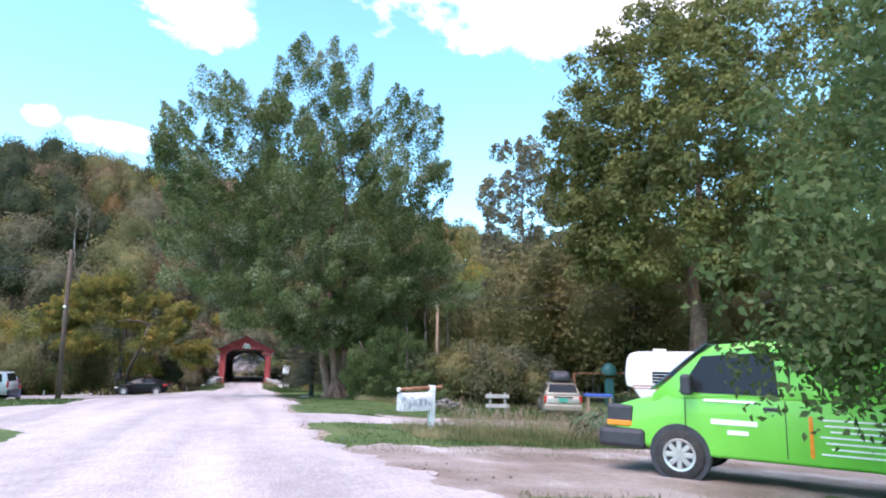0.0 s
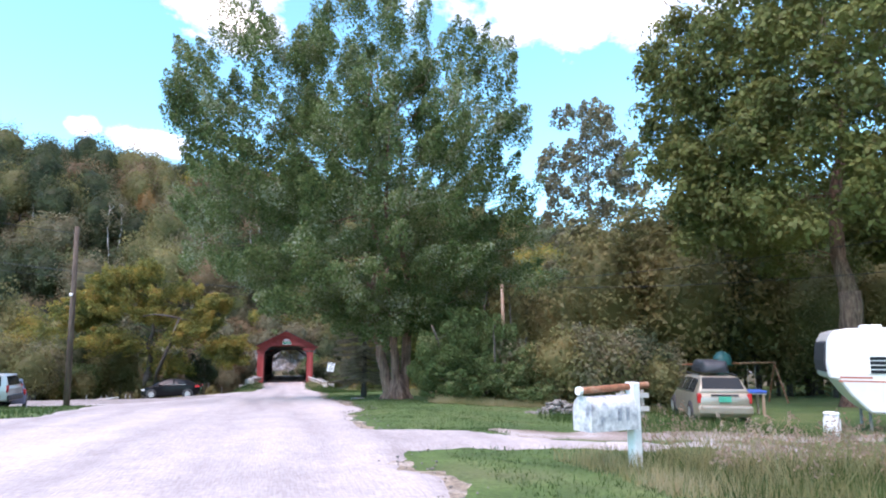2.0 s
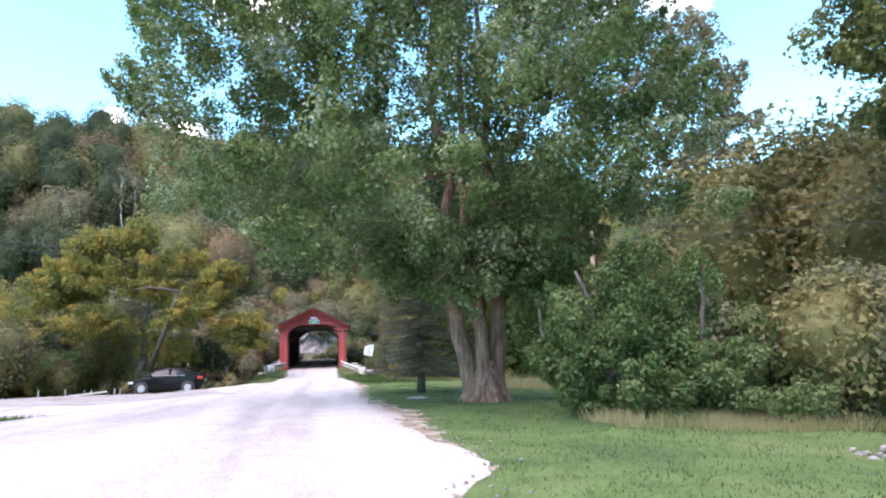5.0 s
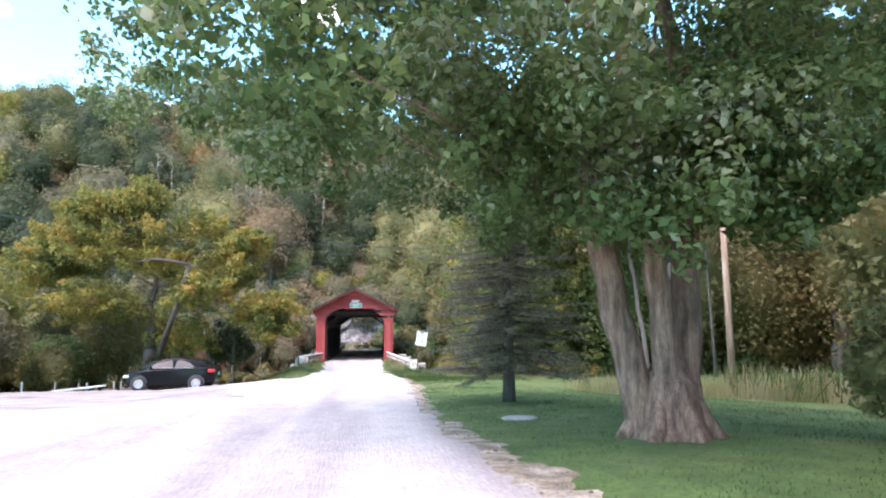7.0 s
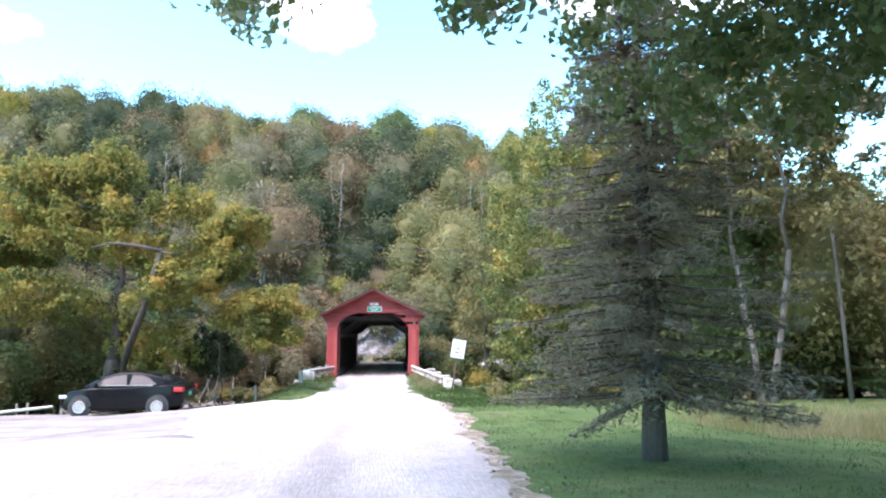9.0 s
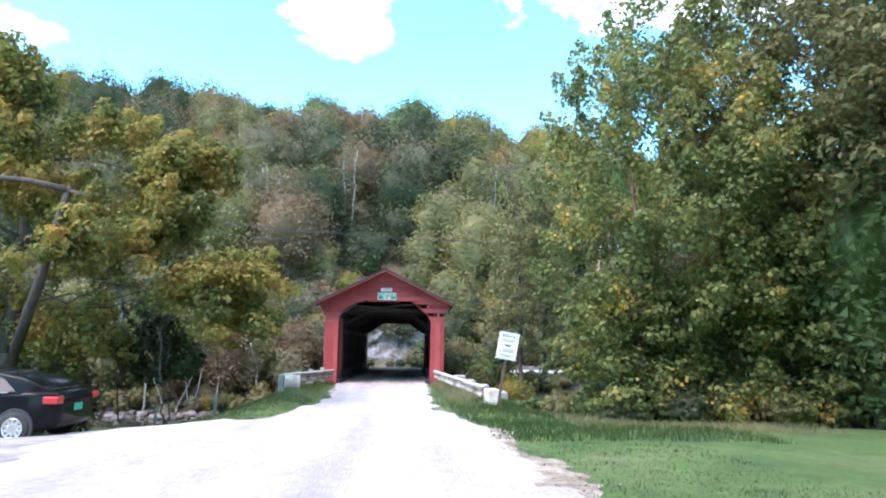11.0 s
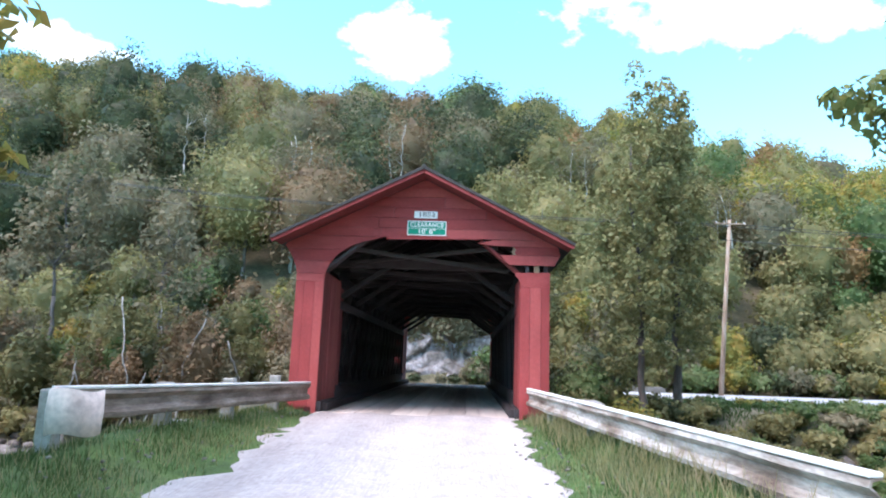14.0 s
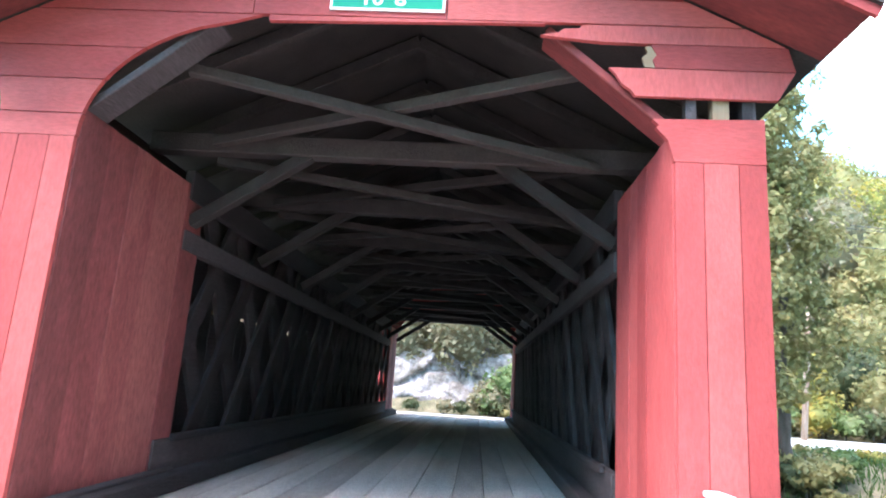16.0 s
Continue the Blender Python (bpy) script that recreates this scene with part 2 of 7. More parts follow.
def text_mesh(name, words, size, depth, material, m, parent, width=None, bold=0.0):
    cu = bpy.data.curves.new(name, "FONT")
    cu.body, cu.size, cu.extrude, cu.align_x, cu.align_y = words, size, depth, "CENTER", "CENTER"
    cu.offset = bold
    tmp = bpy.data.objects.new(name, cu)
    scene.collection.objects.link(tmp)
    dg = bpy.context.evaluated_depsgraph_get()
    me = bpy.data.meshes.new_from_object(tmp.evaluated_get(dg))
    scene.collection.objects.unlink(tmp)
    bpy.data.objects.remove(tmp)
    if width:
        xs = [v.co.x for v in me.vertices]
        k = width / max(1e-6, max(xs) - min(xs))
        for v in me.vertices:
            v.co.x *= k
    me.transform(m)
    me.materials.clear()
    me.materials.append(material)
    return link(name, me, parent)


# ---- foliage ----
def leaf_quads(centres, normals, size, aspect=0.55, seed=1, bend=0.18, three=False):
    """Pointed leaves, four corners each (or three, far off), at the centres, facing along the normals."""
    r = np.random.default_rng(seed)
    n = len(centres)
    normals = normals / np.maximum(1e-6, np.linalg.norm(normals, axis=1, keepdims=True))
    t = r.normal(size=(n, 3))
    t -= normals * np.sum(t * normals, axis=1, keepdims=True)
    t /= np.maximum(1e-6, np.linalg.norm(t, axis=1, keepdims=True))
    s = np.cross(normals, t)
    L = (size * r.uniform(0.6, 1.35, n))[:, None]
    W = L * aspect
    if three:
        v = np.empty((n, 3, 3))
        v[:, 0] = centres - t * L * 0.5 - s * W * 0.45
        v[:, 1] = centres + s * W * 0.6 + normals * L * bend
        v[:, 2] = centres + t * L * 0.6
        return v.reshape(-1, 3), np.arange(3 * n).reshape(-1, 3)
    v = np.empty((n, 4, 3))
    v[:, 0] = centres - t * L * 0.5
    v[:, 1] = centres + s * W * 0.5 + normals * L * bend
    v[:, 2] = centres + t * L * 0.5
    v[:, 3] = centres - s * W * 0.5 + normals * L * bend
    return v.reshape(-1, 3), np.arange(4 * n).reshape(-1, 4)


def clump_leaves(clumps, radii, per, size, seed=1, flat=0.75, aspect=0.55, droop=0.0, three=False, heart=None, reach=0.0, lift=0.5, up=0.3):
    """Leaves gathered in clumps, facing out and up; with a heart, each clump is drawn out into a spray pointing away from it."""
    r = np.random.default_rng(seed)
    clumps = np.asarray(clumps, dtype=float)
    n = len(clumps)
    d = r.normal(size=(n, per, 3))
    d /= np.linalg.norm(d, axis=2, keepdims=True)
    R = np.asarray(radii, dtype=float).reshape(-1, 1, 1)
    rad = R * r.uniform(0.35, 1.08, (n, per, 1)) ** 0.6
    off = d * rad * np.array([1, 1, flat])
    if heart is not None:
        out = clumps - np.asarray(heart)
        out /= np.maximum(1e-6, np.linalg.norm(out, axis=1, keepdims=True))
        out = out + np.array([0, 0, lift]) + r.normal(size=out.shape) * 0.22
        out /= np.maximum(1e-6, np.linalg.norm(out, axis=1, keepdims=True))
        t = r.uniform(0, 1, (n, per, 1)) ** 1.3
        off = off * (1 - 0.8 * t) + out[:, None, :] * (t * reach - 0.15) * R
    p = clumps[:, None, :] + off
    nn = d * 0.9 + r.normal(size=d.shape) * 0.42 + np.array([0, 0, up - droop])
    return leaf_quads(p.reshape(-1, 3), nn.reshape(-1, 3), size, aspect, seed + 1, three=three)


def crown_clumps(centre, radius, n, seed, bumps=0.28, inner=0.45, low=-1.0):
    """Places of clumps in an uneven crown about the centre."""
    r = np.random.default_rng(seed)
    out = []
    lobes = r.normal(size=(9, 3))
    lobes /= np.linalg.norm(lobes, axis=1, keepdims=True)
    gain = r.uniform(-1, 1, 9)
    while len(out) < n:
        d = r.normal(size=3)
        d /= np.linalg.norm(d)
        if d[2] < low:
            continue
        k = 1 + bumps * float(np.sum(gain * np.maximum(0, lobes @ d) ** 4))
        out.append(np.array(centre) + d * np.array(radius) * k * r.uniform(inner, 1.0) ** 0.5)
    return np.array(out)


def limb(a, b, r0, r1, seed, wob=0.12, n=6):
    """Places and radii along a crooked limb."""
    r = np.random.default_rng(seed)
    a, b = np.array(a, float), np.array(b, float)
    L = np.linalg.norm(b - a)
    pts, rad = [], []
    for i in range(n):
        t = i / (n - 1)
        p = a + (b - a) * t
        if 0 < i < n - 1:
            p = p + r.normal(size=3) * L * wob * 0.35
        pts.append(tuple(p))
        rad.append(r0 + (r1 - r0) * t ** 0.8)
    return pts, rad


def tree(name, base, trunk_r, fork_z, crown_c, crown_r, clumps, per, size, leaf, bark, seed, label, category="tree", stems=1, clump_r=0.9, limbs=14, low=-0.8, bumps=0.28, inner=0.45, aspect=0.55, group="", clear=None, skirt=None, flat=0.75, lobes=None, legs=None, reach=1.1, lift=0.5, droop=0.0):
    """A tree: trunk and limbs in one mesh, the crown's leaves in another."""
    r = np.random.default_rng(seed)
    top = empty(name, at(*base), label, category, group)
    if lobes:
        each = [crown_clumps(q[:3], q[3:6], q[6], seed + 5 + i, bumps, inner, low) for i, q in enumerate(lobes)]
        cl = np.concatenate(each) - np.array(base)
    else:
        cl = crown_clumps(np.array(crown_c) - np.array(base), crown_r, clumps, seed + 5, bumps, inner, low)
    if clear is not None:
        cl = cl[clear(cl + np.array(base))]
    if skirt is not None:
        cl = np.concatenate([cl, skirt - np.array(base)])
    bm = bmesh.new()
    cc = np.array(crown_c) - np.array(base)
    forks = []
    for s in range(stems):
        a = 2 * math.pi * s / max(1, stems) + seed
        off = 0.0 if stems == 1 else trunk_r * 0.75
        b0 = (math.cos(a) * off, math.sin(a) * off, -0.25)
        lean = 0.0 if stems == 1 else 0.9
        f = (math.cos(a) * (off + lean) + cc[0] * 0.1, math.sin(a) * (off + lean) + cc[1] * 0.1, fork_z * r.uniform(0.9, 1.15))
        rr = trunk_r if stems == 1 else trunk_r * 0.62
        if legs:
            b0, f, rr = (legs[s][0], legs[s][1], -0.3), (legs[s][2], legs[s][3], fork_z * (0.95 + 0.05 * s)), legs[s][4]
        p, q = limb(b0, f, rr * 1.1, rr * 0.85, seed + s, 0.015 if legs else 0.03, 8)
        q[0], q[1] = (rr * 1.32, rr * 1.12) if legs else (rr * 1.75, rr * 1.3)
        add_tube(bm, p, q, 12)
        tip = (f[0] + cc[0] * 0.4 + r.normal() * 0.4, f[1] + cc[1] * 0.4 + r.normal() * 0.4, cc[2] + crown_r[2] * 0.72)
        p, q = limb(np.array(f) - (0, 0, 0.12), tip, rr * 0.79, 0.03, seed + 40 + s, 0.05, 8)
        add_tube(bm, p, q, 9)
        forks += [(np.array(x), y) for x, y in zip(p[:-2], q[:-2])]
    if legs:
        add_tube(bm, [(0, 0, -0.35), (0, -0.02, 0.0), (0, -0.04, 0.3), (0, -0.06, 0.8), (0, -0.06, 1.15)], [0.74, 0.64, 0.5, 0.38, 0.2], 18)
        for k in range(7):
            a = 2 * math.pi * k / 7 + 0.4
            add_tube(bm, [(math.cos(a) * 0.3, math.sin(a) * 0.28, 0.75), (math.cos(a) * 0.5, math.sin(a) * 0.46, 0.25), (math.cos(a) * 0.82, math.sin(a) * 0.76, -0.12)], [0.1, 0.15, 0.1], 8)
    for k in range(limbs):
        t = cl[r.integers(len(cl))]
        best = min(forks, key=lambda f: np.linalg.norm((f[0] - t) * np.array([0.6, 0.6, 1.2]) + np.array([0, 0, 0.8])))
        p, q = limb(best[0], t, min(0.034, best[1] * 0.4), 0.008, seed + 80 + k, 0.07, 8)
        add_tube(bm, p, q, 6)
    part("trunk", bm, bark, top, "", True)
    v, f = clump_leaves(cl, r.uniform(0.7, 1.2, len(cl)) * clump_r, per, size, seed + 9, flat, aspect, droop, heart=cc - np.array([0, 0, crown_r[2] * 0.35]), reach=reach, lift=lift)
    link("crown", np_mesh("crown", v, f, [leaf]), top)
    return top

# ---- materials ----
GRAVEL = mat("pale_gravel", [(0.296, 0.263, 0.264), (0.400, 0.360, 0.355), (0.495, 0.445, 0.437)], 0.5, 0.95, bump=0.4, bump_scale=22, fine=(24.0, 0.16), stretch=(1.8, 0.16, 1), mid=(1.6, 0.09), pebbles=(20.0, 0.1))
GRASS_G = mat("lawn", [(0.040, 0.084, 0.019), (0.068, 0.120, 0.027), (0.119, 0.143, 0.052)], 0.45, 0.95, bump=0.8, bump_scale=30, fine=(16.0, 0.35), mid=(2.5, 0.2))
LITTER = mat("leaf_litter", [(0.05, 0.055, 0.025), (0.09, 0.082, 0.045), (0.15, 0.125, 0.08)], 0.5, 0.95, bump=0.8, bump_scale=12, fine=(9.0, 0.4), mid=(2.5, 0.25))
BLADE = leaf_mat("grass_blades", [(0.043, 0.083, 0.024), (0.070, 0.120, 0.035), (0.121, 0.145, 0.063)], 0.45, 0.4, 0.6)
DRYBLADE = leaf_mat("dry_weeds", [(0.218, 0.230, 0.096), (0.358, 0.314, 0.166), (0.538, 0.422, 0.282)], 0.5, 0.7, 0.7)
RED = mat("red_barn_paint", [(0.29, 0.04, 0.04), (0.36, 0.055, 0.055), (0.42, 0.08, 0.076)], 1.6, 0.75, bump=0.25, bump_scale=30, fine=(14.0, 0.18), objrand=True, stretch=(3, 3, 1), mid=(0.9, 0.1))
REDH = mat("red_barn_paint_weathered", [(0.26, 0.036, 0.036), (0.34, 0.05, 0.05), (0.41, 0.078, 0.074)], 1.6, 0.75, bump=0.25, bump_scale=30, fine=(14.0, 0.2), objrand=True, stretch=(1, 1, 4), mid=(0.9, 0.1))
RAWWOOD = mat("bare_wood", [(0.24, 0.17, 0.11), (0.38, 0.28, 0.19)], 8, 0.8, bump=0.2, objrand=True, stretch=(3, 3, 0.4))
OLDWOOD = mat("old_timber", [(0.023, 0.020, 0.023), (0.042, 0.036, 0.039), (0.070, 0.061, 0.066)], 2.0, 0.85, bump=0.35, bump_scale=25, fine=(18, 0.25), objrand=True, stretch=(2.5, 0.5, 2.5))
DECK = mat("worn_deck_planks", [(0.4, 0.345, 0.315), (0.54, 0.475, 0.435), (0.66, 0.59, 0.545)], 1.5, 0.85, bump=0.3, bump_scale=30, fine=(20, 0.22), objrand=True, stretch=(4, 0.4, 1))
ROOF = mat("dark_roofing", [(0.024, 0.021, 0.021), (0.048, 0.042, 0.039)], 3, 0.7, bump=0.3)
CONCRETE = mat("old_concrete", [(0.248, 0.236, 0.223), (0.322, 0.310, 0.291), (0.372, 0.360, 0.341)], 2.5, 0.9, bump=0.4, bump_scale=18, fine=(25, 0.18))
STAINED = mat("rust_stained_white", [(0.3, 0.12, 0.05), (0.62, 0.55, 0.46), (0.72, 0.68, 0.62), (0.74, 0.7, 0.66)], 2.2, 0.85, bump=0.3, fine=(20, 0.15))
RAILW = mat("weathered_white_rail", [(0.1, 0.06, 0.04), (0.24, 0.19, 0.155), (0.42, 0.38, 0.34), (0.56, 0.52, 0.48)], 3.0, 0.85, bump=0.3, fine=(20, 0.3), stretch=(1, 0.5, 2))
ENDW = mat("scuffed_white_steel", [(0.500, 0.396, 0.361), (0.740, 0.611, 0.566), (0.840, 0.705, 0.656)], 4.0, 0.7, bump=0.3, bump_scale=8, fine=(18, 0.2))
GALV = mat("dull_galvanised_steel", [(0.2, 0.185, 0.17), (0.31, 0.29, 0.275), (0.43, 0.41, 0.39)], 3, 0.55, 0.35, bump=0.08, fine=(22, 0.2))
RAILGREY = mat("weathered_brown_grey_rail", [(0.083, 0.056, 0.041), (0.176, 0.127, 0.101), (0.286, 0.221, 0.184), (0.440, 0.350, 0.302)], 2.6, 0.8, 0.0, bump=0.25, fine=(20, 0.3), stretch=(1, 0.5, 2.5))
# Darker copy of the old timber; its colour carries the interior's shade.
SHADEWOOD = mat("shade_darkened_timber", [(0.017, 0.014, 0.014), (0.03, 0.026, 0.026), (0.05, 0.043, 0.042)], 2.0, 0.85, bump=0.35, bump_scale=25, fine=(18, 0.25), objrand=True, stretch=(2.5, 0.5, 2.5))
OLDINK = mat("faded_black_paint", [(0.1, 0.1, 0.1), (0.42, 0.41, 0.4)], 14, 0.8)
WHITE = mat("white_paint", [(0.66, 0.65, 0.63), (0.78, 0.77, 0.75), (0.82, 0.81, 0.8)], 3, 0.6, fine=(16, 0.08), bump=0.05)
SIGNWHITE = mat("sign_white", [(0.84, 0.84, 0.84), (0.9, 0.9, 0.9)], 3, 0.6)
SIGNGREEN = mat("sign_green", [(0.004, 0.24, 0.15), (0.01, 0.29, 0.19)], 3, 0.7, spec=0.15)
BLACK = mat("black_paint", [(0.015, 0.015, 0.016), (0.03, 0.03, 0.03)], 6, 0.5)
RUST = mat("rusty_iron", [(0.16, 0.06, 0.03), (0.3, 0.12, 0.06), (0.4, 0.24, 0.16)], 6, 0.85, bump=0.2, fine=(30, 0.3))
ROCK = mat("grey_ledge", [(0.075, 0.06, 0.045), (0.15, 0.13, 0.115), (0.25, 0.23, 0.225), (0.38, 0.355, 0.355)], 1.1, 0.9, bump=1.0, bump_scale=9, fine=(14, 0.45), mid=(3.2, 0.4))
STONE = mat("river_stone", [(0.05, 0.04, 0.033), (0.11, 0.09, 0.078), (0.2, 0.175, 0.16)], 2, 0.9, bump=0.5, fine=(14, 0.3), island=True)
STONEP = mat("pale_split_stone", [(0.106, 0.093, 0.084), (0.185, 0.166, 0.150), (0.251, 0.230, 0.210)], 5, 0.9, bump=0.4, fine=(14, 0.3), island=True)
WATER = mat("river_water", [(0.02, 0.028, 0.022), (0.035, 0.04, 0.03)], 0.6, 0.06, bump=0.12, bump_scale=3)
ASPHALT = mat("pale_asphalt", [(0.3, 0.3, 0.31), (0.4, 0.4, 0.41)], 1.0, 0.9, bump=0.2, fine=(30, 0.15))
BARK = mat("grey_bark", [(0.078, 0.041, 0.031), (0.213, 0.112, 0.081), (0.336, 0.195, 0.149)], 3, 0.9, bump=1.0, bump_scale=14, fine=(18, 0.35), stretch=(3.4, 3.4, 0.5), mid=(4.0, 0.2))
BARKD = mat("dark_bark", [(0.058, 0.047, 0.039), (0.117, 0.091, 0.078)], 3, 0.9, bump=0.8, bump_scale=14, fine=(18, 0.3), stretch=(3, 3, 0.6))
BARKP = mat("pale_bark", [(0.075, 0.066, 0.059), (0.150, 0.136, 0.122)], 3, 0.9, bump=0.5, fine=(14, 0.25), stretch=(3, 3, 0.6))
BARKW = mat("silvery_bark", [(0.26, 0.24, 0.22), (0.42, 0.4, 0.37)], 3, 0.9, bump=0.5, fine=(14, 0.25), stretch=(3, 3, 0.6))
POLEW = mat("weathered_pole", [(0.2, 0.13, 0.09), (0.3, 0.2, 0.14), (0.42, 0.34, 0.28)], 2, 0.85, bump=0.3, fine=(20, 0.25), stretch=(4, 4, 0.4))
L_SILVER = leaf_mat("silver_maple_leaves", [(0.045, 0.078, 0.03), (0.08, 0.128, 0.044), (0.128, 0.182, 0.062), (0.19, 0.24, 0.1), (0.38, 0.41, 0.3)], 0.56, 0.5, 0.45, 0.5)
L_DARK = leaf_mat("dark_green_leaves", [(0.043, 0.058, 0.032), (0.066, 0.083, 0.041), (0.096, 0.113, 0.053), (0.134, 0.142, 0.069)], 0.45, 0.35)
L_MAPLE = leaf_mat("maple_leaves", [(0.112, 0.129, 0.048), (0.164, 0.183, 0.060), (0.207, 0.224, 0.073), (0.281, 0.258, 0.088)], 0.5, 0.35)
L_BUSH = leaf_mat("bush_leaves", [(0.057, 0.096, 0.036), (0.095, 0.148, 0.050), (0.143, 0.197, 0.076), (0.258, 0.279, 0.141)], 0.5, 0.5, 0.45, 0.4)
L_YEL = leaf_mat("turning_leaves", [(0.1, 0.125, 0.045), (0.165, 0.185, 0.058), (0.29, 0.27, 0.07), (0.42, 0.3, 0.08), (0.38, 0.2, 0.08)], 0.5, 0.75, 0.45, 0.32)
L_OLIVE = leaf_mat("olive_leaves", [(0.106, 0.112, 0.047), (0.164, 0.160, 0.067), (0.233, 0.209, 0.090), (0.339, 0.257, 0.112)], 0.45, 0.35)
L_ASH = leaf_mat("ash_leaves", [(0.062, 0.091, 0.034), (0.108, 0.145, 0.049), (0.166, 0.201, 0.068), (0.241, 0.261, 0.088), (0.345, 0.315, 0.107), (0.828, 0.509, 0.104)], 0.5, 0.5, 0.45, 0.4)
L_POPLAR = leaf_mat("poplar_leaves", [(0.159, 0.160, 0.067), (0.254, 0.233, 0.101), (0.403, 0.330, 0.146)], 0.45, 0.35)
L_BROWN = leaf_mat("brown_leaves", [(0.13, 0.09, 0.05), (0.21, 0.145, 0.08), (0.3, 0.2, 0.115)], 0.35, 0.4)
L_ORANGE = leaf_mat("orange_leaves", [(0.2, 0.12, 0.05), (0.3, 0.185, 0.08), (0.4, 0.25, 0.12)], 0.4, 0.3)
L_GREY = leaf_mat("grey_brush_leaves", [(0.121, 0.110, 0.064), (0.204, 0.182, 0.108), (0.297, 0.253, 0.165)], 0.42, 0.4)
L_SPRUCE = leaf_mat("spruce_needles", [(0.17, 0.155, 0.115), (0.26, 0.24, 0.175), (0.36, 0.31, 0.24)], 0.5, 0.8, 0.7)
# Weathered red boards, darkened as well for the shade on the left walls.
INNER = mat("shaded_weathered_boards", [(0.171, 0.046, 0.046), (0.265, 0.070, 0.070), (0.342, 0.109, 0.101)], 1.6, 0.8, bump=0.3, bump_scale=30, fine=(14.0, 0.3), objrand=True, stretch=(3, 3, 1))
# The barn red made darker, with the shade under the eaves painted in.
SOFFIT = mat("shade_darkened_red_paint", [(0.12, 0.02, 0.02), (0.165, 0.027, 0.027), (0.21, 0.038, 0.036)], 1.6, 0.8, bump=0.25, bump_scale=30, fine=(14.0, 0.25), stretch=(1, 3, 1))
POLED = mat("dark_brown_pole", [(0.06, 0.042, 0.034), (0.11, 0.075, 0.058), (0.16, 0.115, 0.09)], 2, 0.85, bump=0.3, fine=(20, 0.25), stretch=(4, 4, 0.4))
DIRT = mat("brown_dirt", [(0.15, 0.115, 0.09), (0.22, 0.175, 0.145), (0.32, 0.275, 0.25), (0.5, 0.46, 0.45)], 0.6, 0.95, bump=0.5, bump_scale=25, fine=(20.0, 0.3))
PLUME = leaf_mat("seed_plumes", [(0.26, 0.17, 0.12), (0.4, 0.28, 0.21), (0.52, 0.4, 0.32)], 0.45, 0.6, 0.7)
HOSTA = leaf_mat("broad_leaves", [(0.05, 0.09, 0.045), (0.09, 0.14, 0.07), (0.14, 0.2, 0.1)], 0.25, 1.0)
# Gravel darker and greyer than the road's, for the parking side.
PARKGREY = mat("grey_brown_parking_gravel", [(0.163, 0.144, 0.138), (0.263, 0.237, 0.231), (0.375, 0.344, 0.338)], 0.7, 0.95, bump=0.4, bump_scale=22, fine=(20.0, 0.22), mid=(2.2, 0.15), stretch=(0.5, 1.6, 1))
SHOULDER = mat("crumbled_edge", [(0.15, 0.115, 0.08), (0.27, 0.22, 0.165), (0.45, 0.4, 0.36)], 2.4, 0.95, bump=0.6, bump_scale=20, fine=(22.0, 0.4), mid=(5.0, 0.3))

# ---- ground ----
PY = [-140, -90, -73, -62, -52, -45, -40, -29, -21, -13, -8, -4, 0, 6]
PZ = [5.0, 3.5, 2.85, 2.3, 2.05, 1.75, 1.45, 0.8, 0.35, 0.02, -0.06, -0.05, -0.02, -0.02]


def sstep(a, b, v):
    t = np.clip((v - a) / (b - a), 0, 1)
    return t * t * (3 - 2 * t)


def crest(x):
    """Height of the wooded ridge along x."""
    return np.interp(x, [-260, -140, -50, 0, 40, 80, 200], [57, 49, 42, 40.5, 34, 27, 24])


def height(x, y):
    """The lie of the land."""
    x, y = np.asarray(x, float), np.asarray(y, float)
    z = np.interp(y, PY, PZ)
    start = np.interp(y, [-50, -42], [2.0, 6.0])
    z = z - np.minimum(np.maximum(0, x - start) * 0.062, 0.68) * (1 - sstep(-22, -10, y))
    z = z - np.minimum(np.maximum(0, -x - 4.0) * 0.06, 0.28) * sstep(-40, -28, y)
    z = z + 0.3 * np.exp(-((np.abs(x) - 3.1) / 0.75) ** 2) * sstep(-13, -7, y) * (1 - sstep(-0.6, 0.4, y))
    side = np.maximum(0, np.abs(x - 0.2) - 3.8)
    z = z - sstep(-16, -5, y) * np.minimum(side * 0.3, 0.9)
    bank = sstep(-5.5, 2.5, y) * sstep(2.6, 4.5, np.abs(x)) + sstep(-0.2, 0.6, y) * (1 - sstep(2.6, 4.5, np.abs(x)))
    bank = np.maximum(bank, sstep(-0.1, 0.4, y))
    z = z * (1 - bank) + -3.6 * bank
    far = sstep(13.1, 19.1, y)
    z = z * (1 - far) + -0.85 * far
    ramp = sstep(18.8, 19.1, y) * (1 - sstep(20.0, 24, y)) * (1 - sstep(2.6, 4.2, np.abs(x - 0.9)))
    z = z + ramp * 0.66
    up = np.clip((y - 35.5) / 62.0, 0, None)
    hill = np.minimum(up, 1.0) * crest(x) + np.clip(up - 1.0, 0, None) * 4
    z = np.where(y > 35.5, -0.85 + hill, z)
    return z


def bumpy(x, y, s, k=0):
    return noise.noise((x * s + k * 7.3, y * s - k * 3.1, k))


def grid_axis(parts):
    out = []
    for a, b, n in parts:
        out += list(np.linspace(a, b, n, endpoint=False))
    return np.array(out + [parts[-1][1]])


